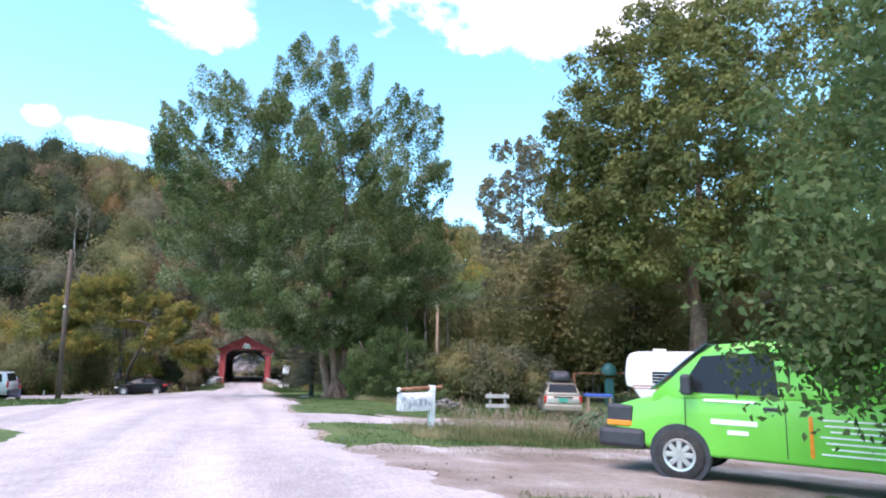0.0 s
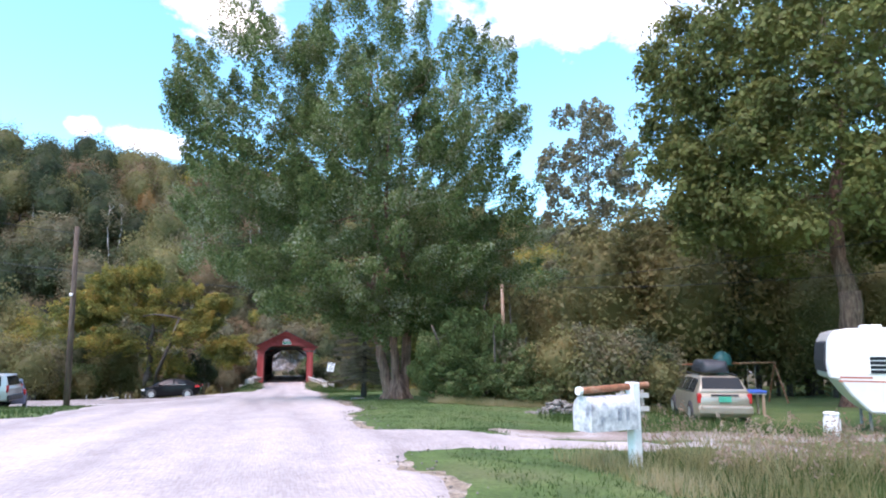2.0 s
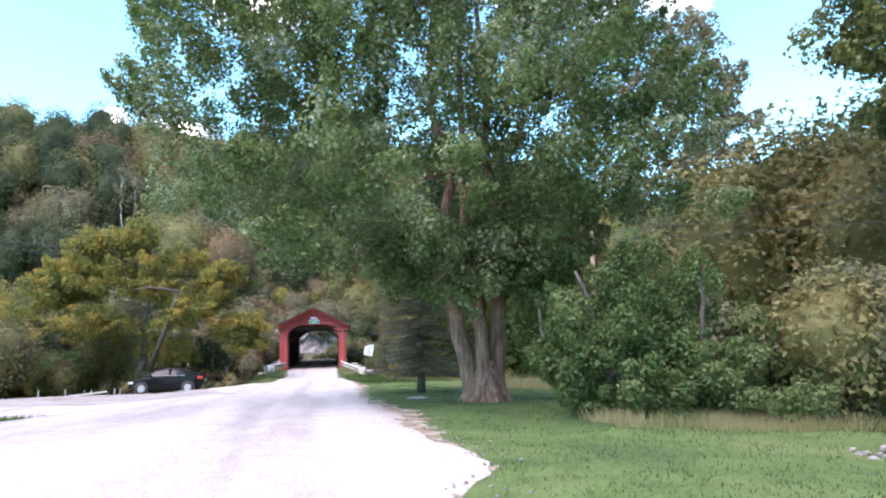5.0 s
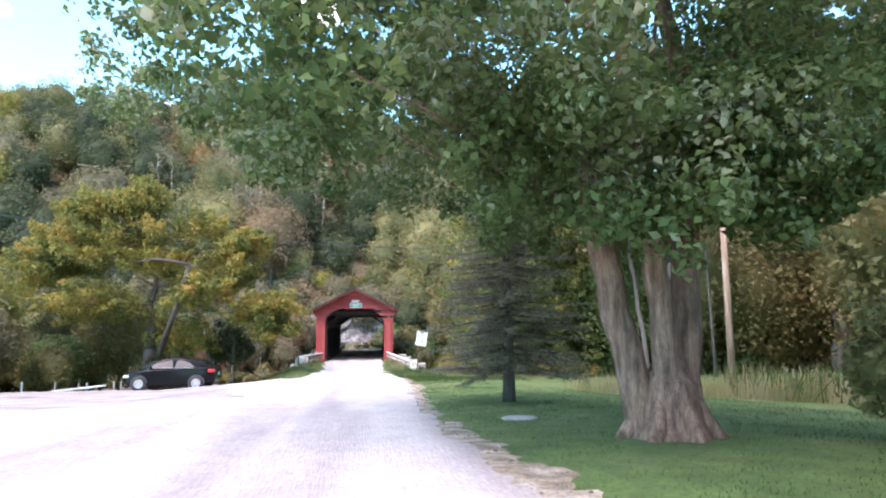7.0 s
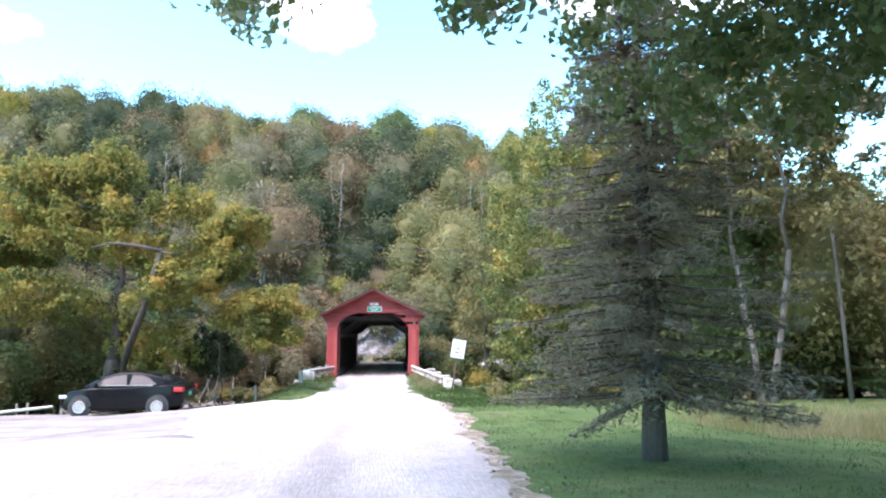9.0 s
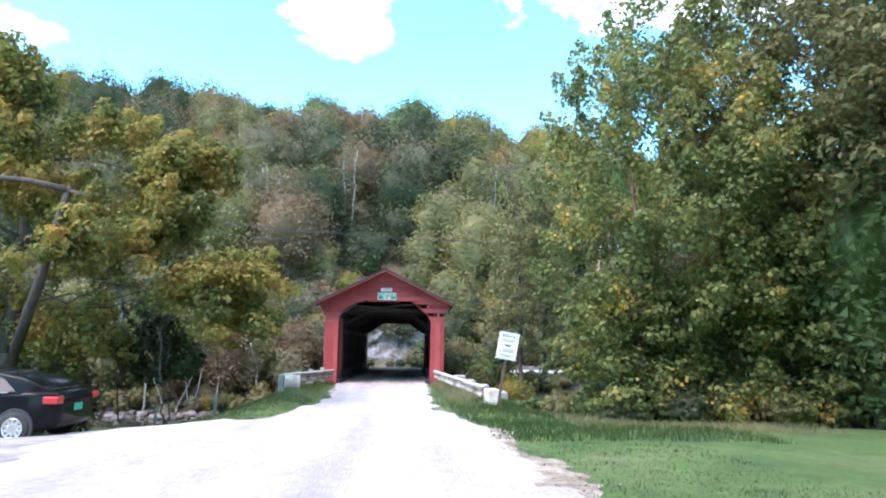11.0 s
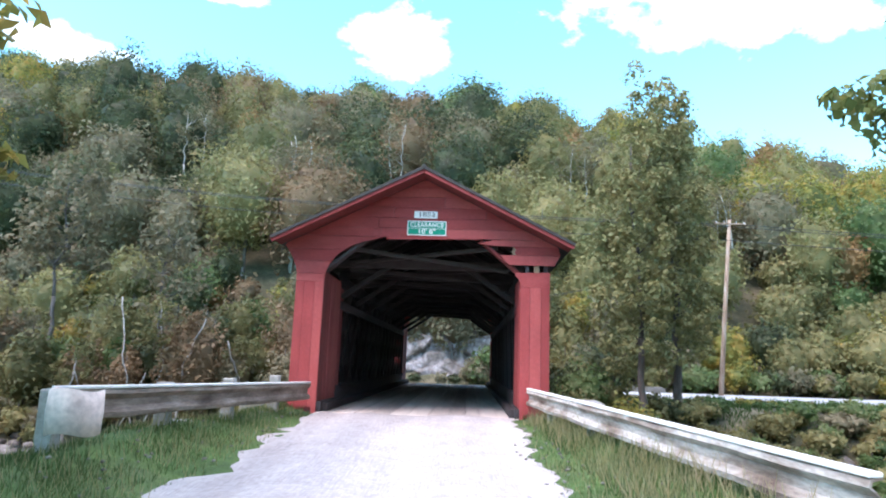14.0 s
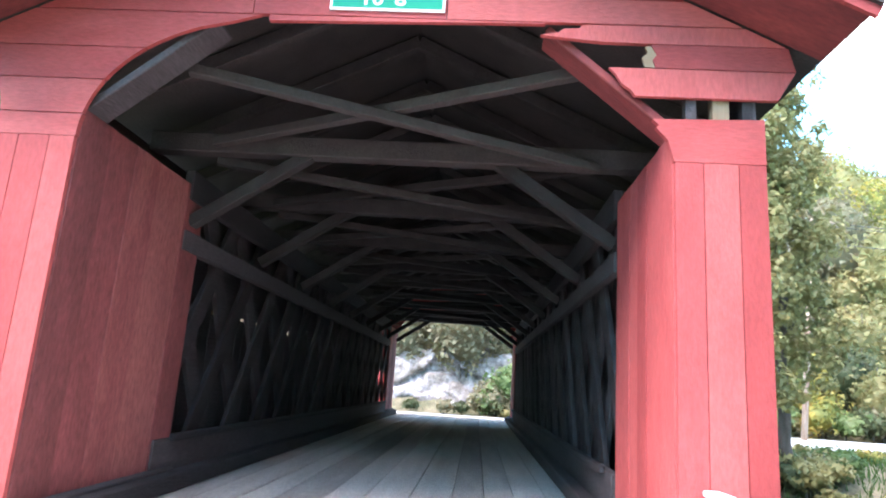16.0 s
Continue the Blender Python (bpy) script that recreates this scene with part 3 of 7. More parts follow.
gx = grid_axis([(-1500, -200, 12), (-200, -30, 34), (-30, 26, 112), (26, 200, 34), (200, 1500, 12)])
gy = grid_axis([(-1500, -140, 10), (-140, -80, 20), (-80, 36, 232), (36, 110, 40), (110, 1500, 14)])
GX, GY = np.meshgrid(gx, gy)
GZ = height(GX, GY)
near = (np.abs(GX) < 40) & (GY > -90) & (GY < 36)
wob = np.array([bumpy(a, b, 0.5) * 0.05 + bumpy(a, b, 2.1, 2) * 0.025 if c else 0.0 for a, b, c in zip(GX.ravel(), GY.ravel(), near.ravel())]).reshape(GX.shape)
gv = np.stack([GX, GY, GZ + wob], -1).reshape(-1, 3)
nx_, ny_ = len(gx), len(gy)
ii = (np.arange(ny_ - 1)[:, None] * nx_ + np.arange(nx_ - 1)[None, :]).ravel()
gf = np.stack([ii, ii + 1, ii + nx_ + 1, ii + nx_], -1)
link("ground", np_mesh("ground", gv, gf, [GRASS_G, LITTER], gv[gf[:, 0], 1] > 0.4, smooth=True), None, "mown green lawn and rough grass falling to a river", "ground", kind="structure")


def gravel_inside(x, y):
    """Metres inside the edge of the gravel (negative outside)."""
    xr = np.interp(y, [-90, -66.5, -63, -61.3, -57.6, -56.3, -53.3, -50.7, -48.5, -46.8, -45, -39, -34, -31, -28, -22, -16, -13, -10, -7, 0, 1], [1.4, 1.9, 1.2, 0.88, 0.78, 0.9, 0.95, 0.8, 1.0, 1.55, 1.45, 1.45, 1.4, 1.5, 1.65, 2.15, 2.4, 2.2, 1.75, 1.68, 2.0, 2.0])
    xl = np.interp(y, [-90, -57.5, -55.5, -49.5, -47.5, -38, -31, -29, -16.5, -15.0, -13.5, -11, -8, -4, 0, 1], [-4.8, -5.0, -7.5, -8.5, -6.6, -7.8, -8.4, -20, -20, -4.5, -3.1, -2.35, -1.95, -1.9, -2.1, -2.1])
    main = np.minimum(np.minimum(x - xl, xr - x), 0.3 - y)
    drive = np.minimum(np.minimum(y + 56.5 - 0.14 * np.minimum(x, 5), np.maximum(-52.9 - 0.57 * x, -55.05 + 0.05 * (x - 4)) - y), np.minimum(x, 9.0 - x))
    left = np.minimum(np.minimum(y + 55.5, -49.5 - y), np.minimum(-4 - x, x + 30))
    park = np.minimum(np.minimum(y + 28.0 + 0.02 * x, -13.5 - 0.06 * (x + 4) - y), np.minimum(-2 - x, x + 19))
    return np.maximum.reduce([main, drive, left, park])


def lot_inside(x, y):
    """Metres inside the edge of the dirt lot where the van stands."""
    lot = np.minimum(np.minimum(y + 67.0 - 0.05 * x, -61.6 + 0.17 * x - y), np.minimum(x - 0.6, 18 - x))
    path = np.minimum(np.minimum(y + 54.9 - 0.16 * (x - 3), -53.4 - y + 0.24 * (x - 3)), np.minimum(x - 3.4, 16 - x))
    return np.maximum(lot, path) * 0.8


def laid_surface(name, inside, x0, x1, y0, y1, material, label, lift_by, rutted, seed):
    """A surface laid on the ground, its ragged edge sinking under the grass."""
    rx_ = np.arange(x0, x1, 0.22)
    ry_ = np.arange(y0, y1, 0.22)
    RX, RY = np.meshgrid(rx_, ry_)
    ins = inside(RX, RY)
    rag = np.array([bumpy(a, b, 0.8, seed) * 0.35 + bumpy(a, b, 2.6, seed + 1) * 0.22 if -1.2 < c < 1.5 else 0.0 for a, b, c in zip(RX.ravel(), RY.ravel(), ins.ravel())]).reshape(RX.shape)
    lift = np.clip((ins + rag) * 0.28, -0.12, lift_by)
    rut = 0.02 * np.cos((RX + 0.9) * 2 * math.pi / 1.75) * (np.abs(RX + 0.8) < 2.6) * rutted
    gw = np.array([bumpy(a, b, 0.5) * 0.05 + bumpy(a, b, 2.1, 2) * 0.025 if c > -1.2 else 0.0 for a, b, c in zip(RX.ravel(), RY.ravel(), ins.ravel())]).reshape(RX.shape)
    RZ = height(RX, RY) + gw * (0.6 if rutted else 1.0) + lift + np.where(ins > 0.3, rut, 0)
    keep = (ins + rag) > -0.3
    nx, ny = len(rx_), len(ry_)
    ii = (np.arange(ny - 1)[:, None] * nx + np.arange(nx - 1)[None, :]).ravel()
    rf = np.stack([ii, ii + 1, ii + nx + 1, ii + nx], -1)
    rf = rf[keep.ravel()[rf].any(axis=1)]
    used = np.unique(rf)
    remap = np.zeros(nx * ny, dtype=int)
    remap[used] = np.arange(len(used))
    return link(name, np_mesh(name, np.stack([RX, RY, RZ], -1).reshape(-1, 3)[used], remap[rf], [material], smooth=True), None, label, "road", kind="structure")


laid_surface("road", gravel_inside, -30, 12, -90, 0.6, GRAVEL, "pale dusty gravel road and parking ground with wheel ruts", 0.06, 1, 5)
laid_surface("dirt_track", lot_inside, 0, 19, -72, -52, DIRT, "brown dirt lot with patches of gravel beside the road", 0.03, 0, 15)


def shoulder_inside(x, y):
    """Metres inside the bare strip between the gravel and the lawn."""
    xr = np.interp(y, [-63, -61.3, -57.6, -56.3, -53.3, -50.7, -48.5, -46.8, -45, -39, -34, -31, -28, -22, -16, -13, -7, 0], [1.2, 0.88, 0.78, 0.9, 0.95, 0.8, 1.0, 1.55, 1.45, 1.45, 1.4, 1.5, 1.65, 2.15, 2.4, 2.15, 1.8, 2.0])
    wide = 0.28 + 0.3 * np.exp(-((y + 38.0) / 4.0) ** 2)
    return np.minimum(np.minimum(x - xr + 0.5, xr + wide - x - 0.25 * (y < -44)), np.minimum(y + 62, -13.0 - y)) * 0.9


laid_surface("road_shoulder", shoulder_inside, 0, 4, -63, -1, SHOULDER, "crumbled brown gravel edge between road and lawn", 0.022, 0, 35)


def parking_inside(x, y):
    """Metres inside the edge of the grey-brown parking ground beside the road."""
    return np.minimum(np.minimum(-4.6 - 0.25 * (y + 20) - x, x + 19), np.minimum(y + 25.5 + 0.1 * x, -14.2 - 0.06 * (x + 4) - y)) * 0.7


laid_surface("parking_ground", parking_inside, -20, -2, -28, -12, PARKGREY, "grey-brown gravel parking ground beside the road", 0.075, 0, 25)


def floor_at(x, y):
    """Height of the surface a thing stands on."""
    z = float(height(x, y)) + bumpy(x, y, 0.5) * 0.05 + bumpy(x, y, 2.1, 2) * 0.025
    return z + (0.045 if float(gravel_inside(x, y)) > 0.4 else 0.0)


# river, highway
wat = bmesh.new()
bmesh.ops.create_grid(wat, x_segments=60, y_segments=10, size=0.5, matrix=at(0, 9.5, -3.05) @ Matrix.Diagonal((240, 19, 1, 1)))
part("river", wat, WATER, None, "shallow dark river between stony banks", True, category="water", kind="structure")
hy = np.linspace(24.6, 32.6, 9)
hx = np.linspace(-160, 200, 121)
HX, HY = np.meshgrid(hx, hy)
HZ = -0.85 + 0.08 - 0.01 * np.abs(HY - 28.6)
ii = (np.arange(8)[:, None] * 121 + np.arange(120)[None, :]).ravel()
link("highway", np_mesh("highway", np.stack([HX, HY, HZ], -1).reshape(-1, 3), np.stack([ii, ii + 1, ii + 122, ii + 121], -1), [ASPHALT], smooth=True), None, "pale worn two-lane asphalt highway below the hillside", "road", kind="structure")

# ---- covered bridge ----
BRIDGE = empty("covered_bridge", at(0, 0, 0, -0.5, 0, -2.4), "old red wooden covered bridge with broken boards over its entrance", "bridge")
LEN, HALF, OUT, TOPZ, SPRING = 18.9, 2.09, 2.69, 3.66, 2.70
EAVE_X, EAVE_Z, APEX_Z = 3.08, 3.50, 5.04


def opening_half(z):
    """Half width of the entrance at height z."""
    if z <= SPRING:
        return HALF
    if z >= TOPZ:
        return 0.0
    t = (z - SPRING) / (TOPZ - SPRING)
    return 0.78 + (HALF - 0.78) * math.sqrt(max(0, 1 - t ** 2.1))


def outer_half(z):
    """Half width of the front boarding at height z."""
    if z < 2.88:
        return OUT
    if z < 3.46:
        t = (z - 2.88) / 0.58
        return OUT + (2.97 - OUT) * t ** 1.5
    return min(2.98, EAVE_X * (APEX_Z - 0.05 - z) / (APEX_Z - EAVE_Z))


def board_outline(z0, z1, lo, hi, n=6):
    zs = [z0 + (z1 - z0) * k / (n - 1) for k in range(n)]
    return [(lo(z), z) for z in zs] + [(hi(z), z) for z in reversed(zs)]


face_meshes = []
rows_z = [3.702, 3.90, 4.13, 4.36, 4.59, 4.80, 4.975]
brk = random.Random(4)
GAP = 0.004
# whole boards over the left shoulder of the arch
for z0, z1 in ((2.87, 3.14), (3.14, 3.40), (3.40, 3.70)):
    face_meshes.append((plate(board_outline(z0 + GAP, z1 - GAP, lambda z: -outer_half(z), lambda z: -opening_half(min(z, TOPZ - 0.002))), 0.035), REDH))
face_meshes.append((plate([(-0.80, 3.652), (0.82, 3.686), (1.2, 3.69), (1.2, 3.699), (-0.8, 3.699)], 0.035), REDH))
# torn boards over the right shoulder
face_meshes.append((plate([(1.83, 3.165), (1.8, 3.21), (1.74, 3.25), (1.70, 3.32), (1.65, 3.372), (outer_half(3.372), 3.372), (outer_half(3.165), 3.165)], 0.035), RED))
face_meshes.append((plate([(1.97, 3.38), (1.95, 3.44), (1.98, 3.48), (1.94, 3.555), (outer_half(3.555), 3.555), (outer_half(3.38), 3.38)], 0.035), REDH))
face_meshes.append((plate([(1.17, 3.606), (1.34, 3.588), (1.60, 3.566), (1.95, 3.562), (outer_half(3.562), 3.562), (outer_half(3.696), 3.696), (1.70, 3.696), (1.46, 3.692), (1.44, 3.664), (1.33, 3.658), (1.30, 3.63)], 0.04), RED))
face_meshes.append((plate([(1.90, 3.39), (1.975, 3.385), (1.965, 3.45), (1.985, 3.5), (1.95, 3.55), (1.9, 3.545), (1.92, 3.5), (1.88, 3.46)], 0.02, at(0, 0.012, 0)), RAWWOOD))
for z0, z1 in zip(rows_z, rows_z[1:]):
    g = GAP
    split = brk.uniform(-0.5, 0.5) if z1 < 4.7 else None
    lo, hi = (lambda z: -outer_half(z)), outer_half
    if split is None:
        face_meshes.append((plate(board_outline(z0 + g, z1 - g, lo, hi), 0.035), REDH))
    else:
        a, b = split - brk.uniform(0.6, 1.2), split + brk.uniform(0.6, 1.0)
        face_meshes.append((plate(board_outline(z0 + g, z1 - g, lo, lambda z, a=a: a - g), 0.035), REDH))
        face_meshes.append((plate(board_outline(z0 + g, z1 - g, lambda z, a=a: a + g, lambda z, b=b: b - g), 0.04), REDH))
        face_meshes.append((plate(board_outline(z0 + g, z1 - g, lambda z, b=b: b + g, hi), 0.035), REDH))
for s in (-1, 1):
    xs = [HALF + 0.002, HALF + 0.19, HALF + 0.42, OUT]
    topz = 2.695
    for a, b in zip(xs, xs[1:]):
        face_meshes.append((plate([(s * (a + 0.003), -0.12), (s * (b - 0.003), -0.12), (s * (b - 0.003), topz), (s * (a + 0.003), topz)], 0.035), RED))
    if s < 0:
        face_meshes.append((plate(board_outline(2.70, 2.866, lambda z: -OUT, lambda z: -opening_half(z)), 0.045), REDH))
    else:
        face_meshes.append((plate([(HALF, 2.70), (OUT, 2.70), (OUT, 3.02), (2.03, 3.0), (1.95, 3.0), (1.99, 2.955), (1.97, 2.94), (2.05, 2.85)], 0.045), REDH))
boards = []
for bm, m in face_meshes:
    boards.append(part("board", bm, m, BRIDGE))
for ob in boards:
    far = ob.copy()
    scene.collection.objects.link(far)
    far.parent = BRIDGE
    far.matrix_basis = at(0, LEN, 0)

# red shelter walls just inside each end
for end, ya, yc in ((0, 0.04, 1.75), (1, LEN - 1.75, LEN - 0.04)):
    for s in (-1, 1):
        yb = yc + (0.4 if s < 0 and end == 0 else 0.0)
        y, k = ya, 0
        while y < yb - 0.05:
            w = min(yb - y, brk.uniform(0.34, 0.6) if s < 0 else brk.uniform(0.24, 0.36))
            # left boards take the red with shade painted in, right ones plain red
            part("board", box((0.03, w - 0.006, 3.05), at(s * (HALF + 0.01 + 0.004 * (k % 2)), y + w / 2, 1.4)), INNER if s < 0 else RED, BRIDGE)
            y += w
            k += 1
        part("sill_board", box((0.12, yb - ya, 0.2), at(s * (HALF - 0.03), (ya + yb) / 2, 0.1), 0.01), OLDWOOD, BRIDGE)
for x in (2.22, 2.42, 2.60):
    part("stud", box((0.07 if x != 2.42 else 0.11, 0.09, 0.3), at(x, 0.09, 3.09)), RAWWOOD if x == 2.42 else OLDWOOD, BRIDGE)

# arch linings behind the boards; the right one has shade painted into its red
for s in (-1, 1):
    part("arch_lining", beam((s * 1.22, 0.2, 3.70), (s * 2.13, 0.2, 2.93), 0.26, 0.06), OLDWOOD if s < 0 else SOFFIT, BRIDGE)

# trusses: chords, lattice planks, outside boarding
for s in (-1, 1):
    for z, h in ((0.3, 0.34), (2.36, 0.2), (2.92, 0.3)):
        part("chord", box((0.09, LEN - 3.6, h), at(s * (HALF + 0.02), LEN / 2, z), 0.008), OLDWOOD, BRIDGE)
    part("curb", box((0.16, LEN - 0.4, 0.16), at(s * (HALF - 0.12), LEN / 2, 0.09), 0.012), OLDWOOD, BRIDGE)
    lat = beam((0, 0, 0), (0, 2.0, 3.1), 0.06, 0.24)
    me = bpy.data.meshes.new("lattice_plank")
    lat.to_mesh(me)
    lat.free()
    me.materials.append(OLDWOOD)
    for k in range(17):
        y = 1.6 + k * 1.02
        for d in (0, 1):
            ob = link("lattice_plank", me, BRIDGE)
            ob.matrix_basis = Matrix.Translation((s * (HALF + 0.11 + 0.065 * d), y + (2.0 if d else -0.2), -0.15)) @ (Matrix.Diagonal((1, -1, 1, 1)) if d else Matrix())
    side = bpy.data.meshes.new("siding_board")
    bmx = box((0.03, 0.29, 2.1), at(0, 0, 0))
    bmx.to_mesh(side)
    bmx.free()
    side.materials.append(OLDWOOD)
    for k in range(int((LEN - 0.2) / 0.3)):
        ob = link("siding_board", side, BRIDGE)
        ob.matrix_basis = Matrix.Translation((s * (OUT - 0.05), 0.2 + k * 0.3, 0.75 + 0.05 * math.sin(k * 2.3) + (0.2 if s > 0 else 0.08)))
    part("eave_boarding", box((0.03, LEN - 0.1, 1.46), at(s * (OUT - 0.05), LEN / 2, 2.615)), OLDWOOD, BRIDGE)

# infill added behind the lattice to stop light rising onto the siding
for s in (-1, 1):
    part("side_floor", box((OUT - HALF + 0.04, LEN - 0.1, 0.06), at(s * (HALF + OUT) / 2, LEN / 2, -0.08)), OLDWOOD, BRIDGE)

# wire mesh stretched over the lattice, in the shade-darkened timber colour
for s in (-1, 1):
    mv, mf = [], []
    x0, y0, y1, z0, z1 = s * (HALF - 0.035), 2.2, LEN - 2.0, 0.46, 2.27
    lines = [(y0, z, y1, z + 0.004) for z in np.arange(z0, z1, 0.05)] + [(y, z0, y + 0.004, z1) for y in np.arange(y0, y1, 0.05)]
    for k, (ya, za, yb, zb) in enumerate(lines):
        mv += [(x0, ya, za), (x0, yb, za), (x0, yb, zb), (x0, ya, zb)]
        mf.append([4 * k, 4 * k + 1, 4 * k + 2, 4 * k + 3])
    link("wire_mesh", np_mesh("wire_mesh", mv, mf, [SHADEWOOD]), BRIDGE, "fine dark wire mesh", kind="stuff")
    part("mesh_rail", box((0.06, LEN - 4.2, 0.07), at(s * (HALF - 0.05), LEN / 2, 0.47), 0.01), OLDWOOD, BRIDGE)

# overhead timbers, the shade under the roof put into their darker colour
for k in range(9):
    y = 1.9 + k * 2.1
    part("tie_beam", box((2 * OUT - 0.2, 0.18, 0.2), at(0, y, 3.38), 0.01), SHADEWOOD, BRIDGE)
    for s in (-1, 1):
        part("knee_brace", beam((s * HALF, y + 0.02, 2.55), (s * 0.95, y + 0.02, 3.32), 0.13, 0.12), SHADEWOOD, BRIDGE)
        part("rafter", beam((s * 2.9, y - 0.5, 3.5), (0, y - 0.5, 4.92), 0.1, 0.14), SHADEWOOD, BRIDGE)
        part("rafter", beam((s * 2.9, y + 0.55, 3.5), (0, y + 0.55, 4.92), 0.1, 0.14), SHADEWOOD, BRIDGE)
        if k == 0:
            part("cross_brace", beam((s * 1.6, 0.5, 3.55 + 0.05 * s), (-s * 1.9, y - 0.1, 3.32 + 0.05 * s), 0.1, 0.09), SHADEWOOD, BRIDGE)
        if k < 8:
            part("cross_brace", beam((s * 1.95, y + 0.1, 3.30 + 0.05 * s), (-s * 1.95, y + 2.0, 3.30 + 0.05 * s), 0.1, 0.09), SHADEWOOD, BRIDGE)

# deck planks run lengthwise over cross boards
x, k = -HALF + 0.02, 0
while x < HALF - 0.05:
    w = min(brk.uniform(0.22, 0.46), HALF - x)
    part("deck_plank", box((w - 0.007, LEN + 0.1, 0.08), at(x + w / 2, LEN / 2 + 0.05, -0.04 + 0.006 * math.sin(k * 1.7)), 0.008), DECK, BRIDGE)
    x += w
    k += 1
part("threshold", box((2 * HALF, 0.3, 0.1), at(0, -0.16, -0.055), 0.012), DECK, BRIDGE)
for s in (-1, 1):
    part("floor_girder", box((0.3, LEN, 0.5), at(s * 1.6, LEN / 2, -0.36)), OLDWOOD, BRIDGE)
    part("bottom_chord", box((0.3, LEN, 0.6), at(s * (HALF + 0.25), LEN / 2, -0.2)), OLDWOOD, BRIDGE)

# roof
pitch = math.atan2(APEX_Z - EAVE_Z, EAVE_X)
run = math.hypot(EAVE_X, APEX_Z - EAVE_Z)
for s in (-1, 1):
    mid = (s * EAVE_X / 2, LEN / 2, (EAVE_Z + APEX_Z) / 2 + 0.02)
    rot = math.degrees(pitch) * s
    part("roof", box((run + 0.09, LEN + 1.3, 0.06), at(mid[0], mid[1], mid[2] + 0.015, 0, rot, 0)), ROOF, BRIDGE, "dark weathered roofing")
    # eave shade is in the soffit's colour
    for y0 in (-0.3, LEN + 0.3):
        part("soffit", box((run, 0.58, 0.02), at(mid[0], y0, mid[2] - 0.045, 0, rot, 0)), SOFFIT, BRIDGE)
    for y0 in (-0.605, LEN + 0.605):
        part("rake_board", box((run + 0.06, 0.03, 0.09), at(mid[0], y0, mid[2] - 0.045, 0, rot, 0)), REDH, BRIDGE)
part("ridge_cap", tube([(0, -0.63, APEX_Z + 0.05), (0, LEN + 0.63, APEX_Z + 0.05)], 0.06, 8), ROOF, BRIDGE)

# stone abutments
for y, n in ((0.75, "abutment"), (LEN - 0.55, "abutment")):
    part(n, box((6.2, 1.7, 3.6), at(0.02 * y * 2, y, -2.15), 0.03), STONE, None, "squared grey stone abutment under the wooden bridge", category="abutment", kind="structure")

# signs on the gable
CLR = empty("clearance_sign", BRIDGE.matrix_world @ at(0.06, -0.012, 3.905), "green metal sign with white clearance lettering nailed to red boards", "sign")
part("panel", box((0.84, 0.014, 0.32), at(0, 0, 0), 0.004), SIGNWHITE, CLR)
part("field", box((0.80, 0.008, 0.13), at(0, -0.006, -0.075)), SIGNGREEN, CLR)
part("field", box((0.80, 0.008, 0.14), at(0, -0.006, 0.07)), SIGNGREEN, CLR)
text_mesh("lettering", "CLEARANCE", 0.14, 0.002, SIGNWHITE, at(0, -0.0125, 0.07, 90, 0, 0), CLR, 0.72, 0.0015)
text_mesh("lettering", "10' 8\"", 0.14, 0.002, SIGNWHITE, at(0, -0.0125, -0.075, 90, 0, 0), CLR, 0.36, 0.002)
PLQ = empty("date_plaque", BRIDGE.matrix_world @ at(0.03, -0.012, 4.20), "small white board with a painted year nailed under the gable", "sign")
part("panel", box((0.50, 0.018, 0.155), at(0, 0, 0), 0.004), SIGNWHITE, PLQ)
text_mesh("lettering", "1852", 0.13, 0.002, OLDINK, at(0.02, -0.011, 0, 90, 0, 0), PLQ, 0.34, 0.003)

# ---- woods on the hill and along the river ----
WOOD_MATS = [L_DARK, L_OLIVE, L_YEL, L_POPLAR, L_BROWN, L_ORANGE, L_GREY, L_BUSH, BARKP, BARKD]


def rounded_cube():
    bm = bmesh.new()
    bmesh.ops.create_cube(bm, size=1.0)
    bmesh.ops.subdivide_edges(bm, edges=bm.edges, cuts=1, use_grid_fill=True)
    v = np.array([tuple(p.co.normalized()) for p in bm.verts])
    bm.verts.ensure_lookup_table()
    f = np.array([[p.index for p in q.verts] for q in bm.faces])
    bm.free()
    return v, f


def rounded_core(cuts=1):
    bm = bmesh.new()
    bmesh.ops.create_icosphere(bm, subdivisions=cuts, radius=1.0)
    v = np.array([tuple(p.co) for p in bm.verts])
    f = np.array([[p.index for p in q.verts] for q in bm.faces])
    bm.free()
    return v, f


ICO_V, ICO_F = rounded_core()
HULL_V, HULL_F = rounded_core(2)
CORE_V, CORE_F = rounded_cube()


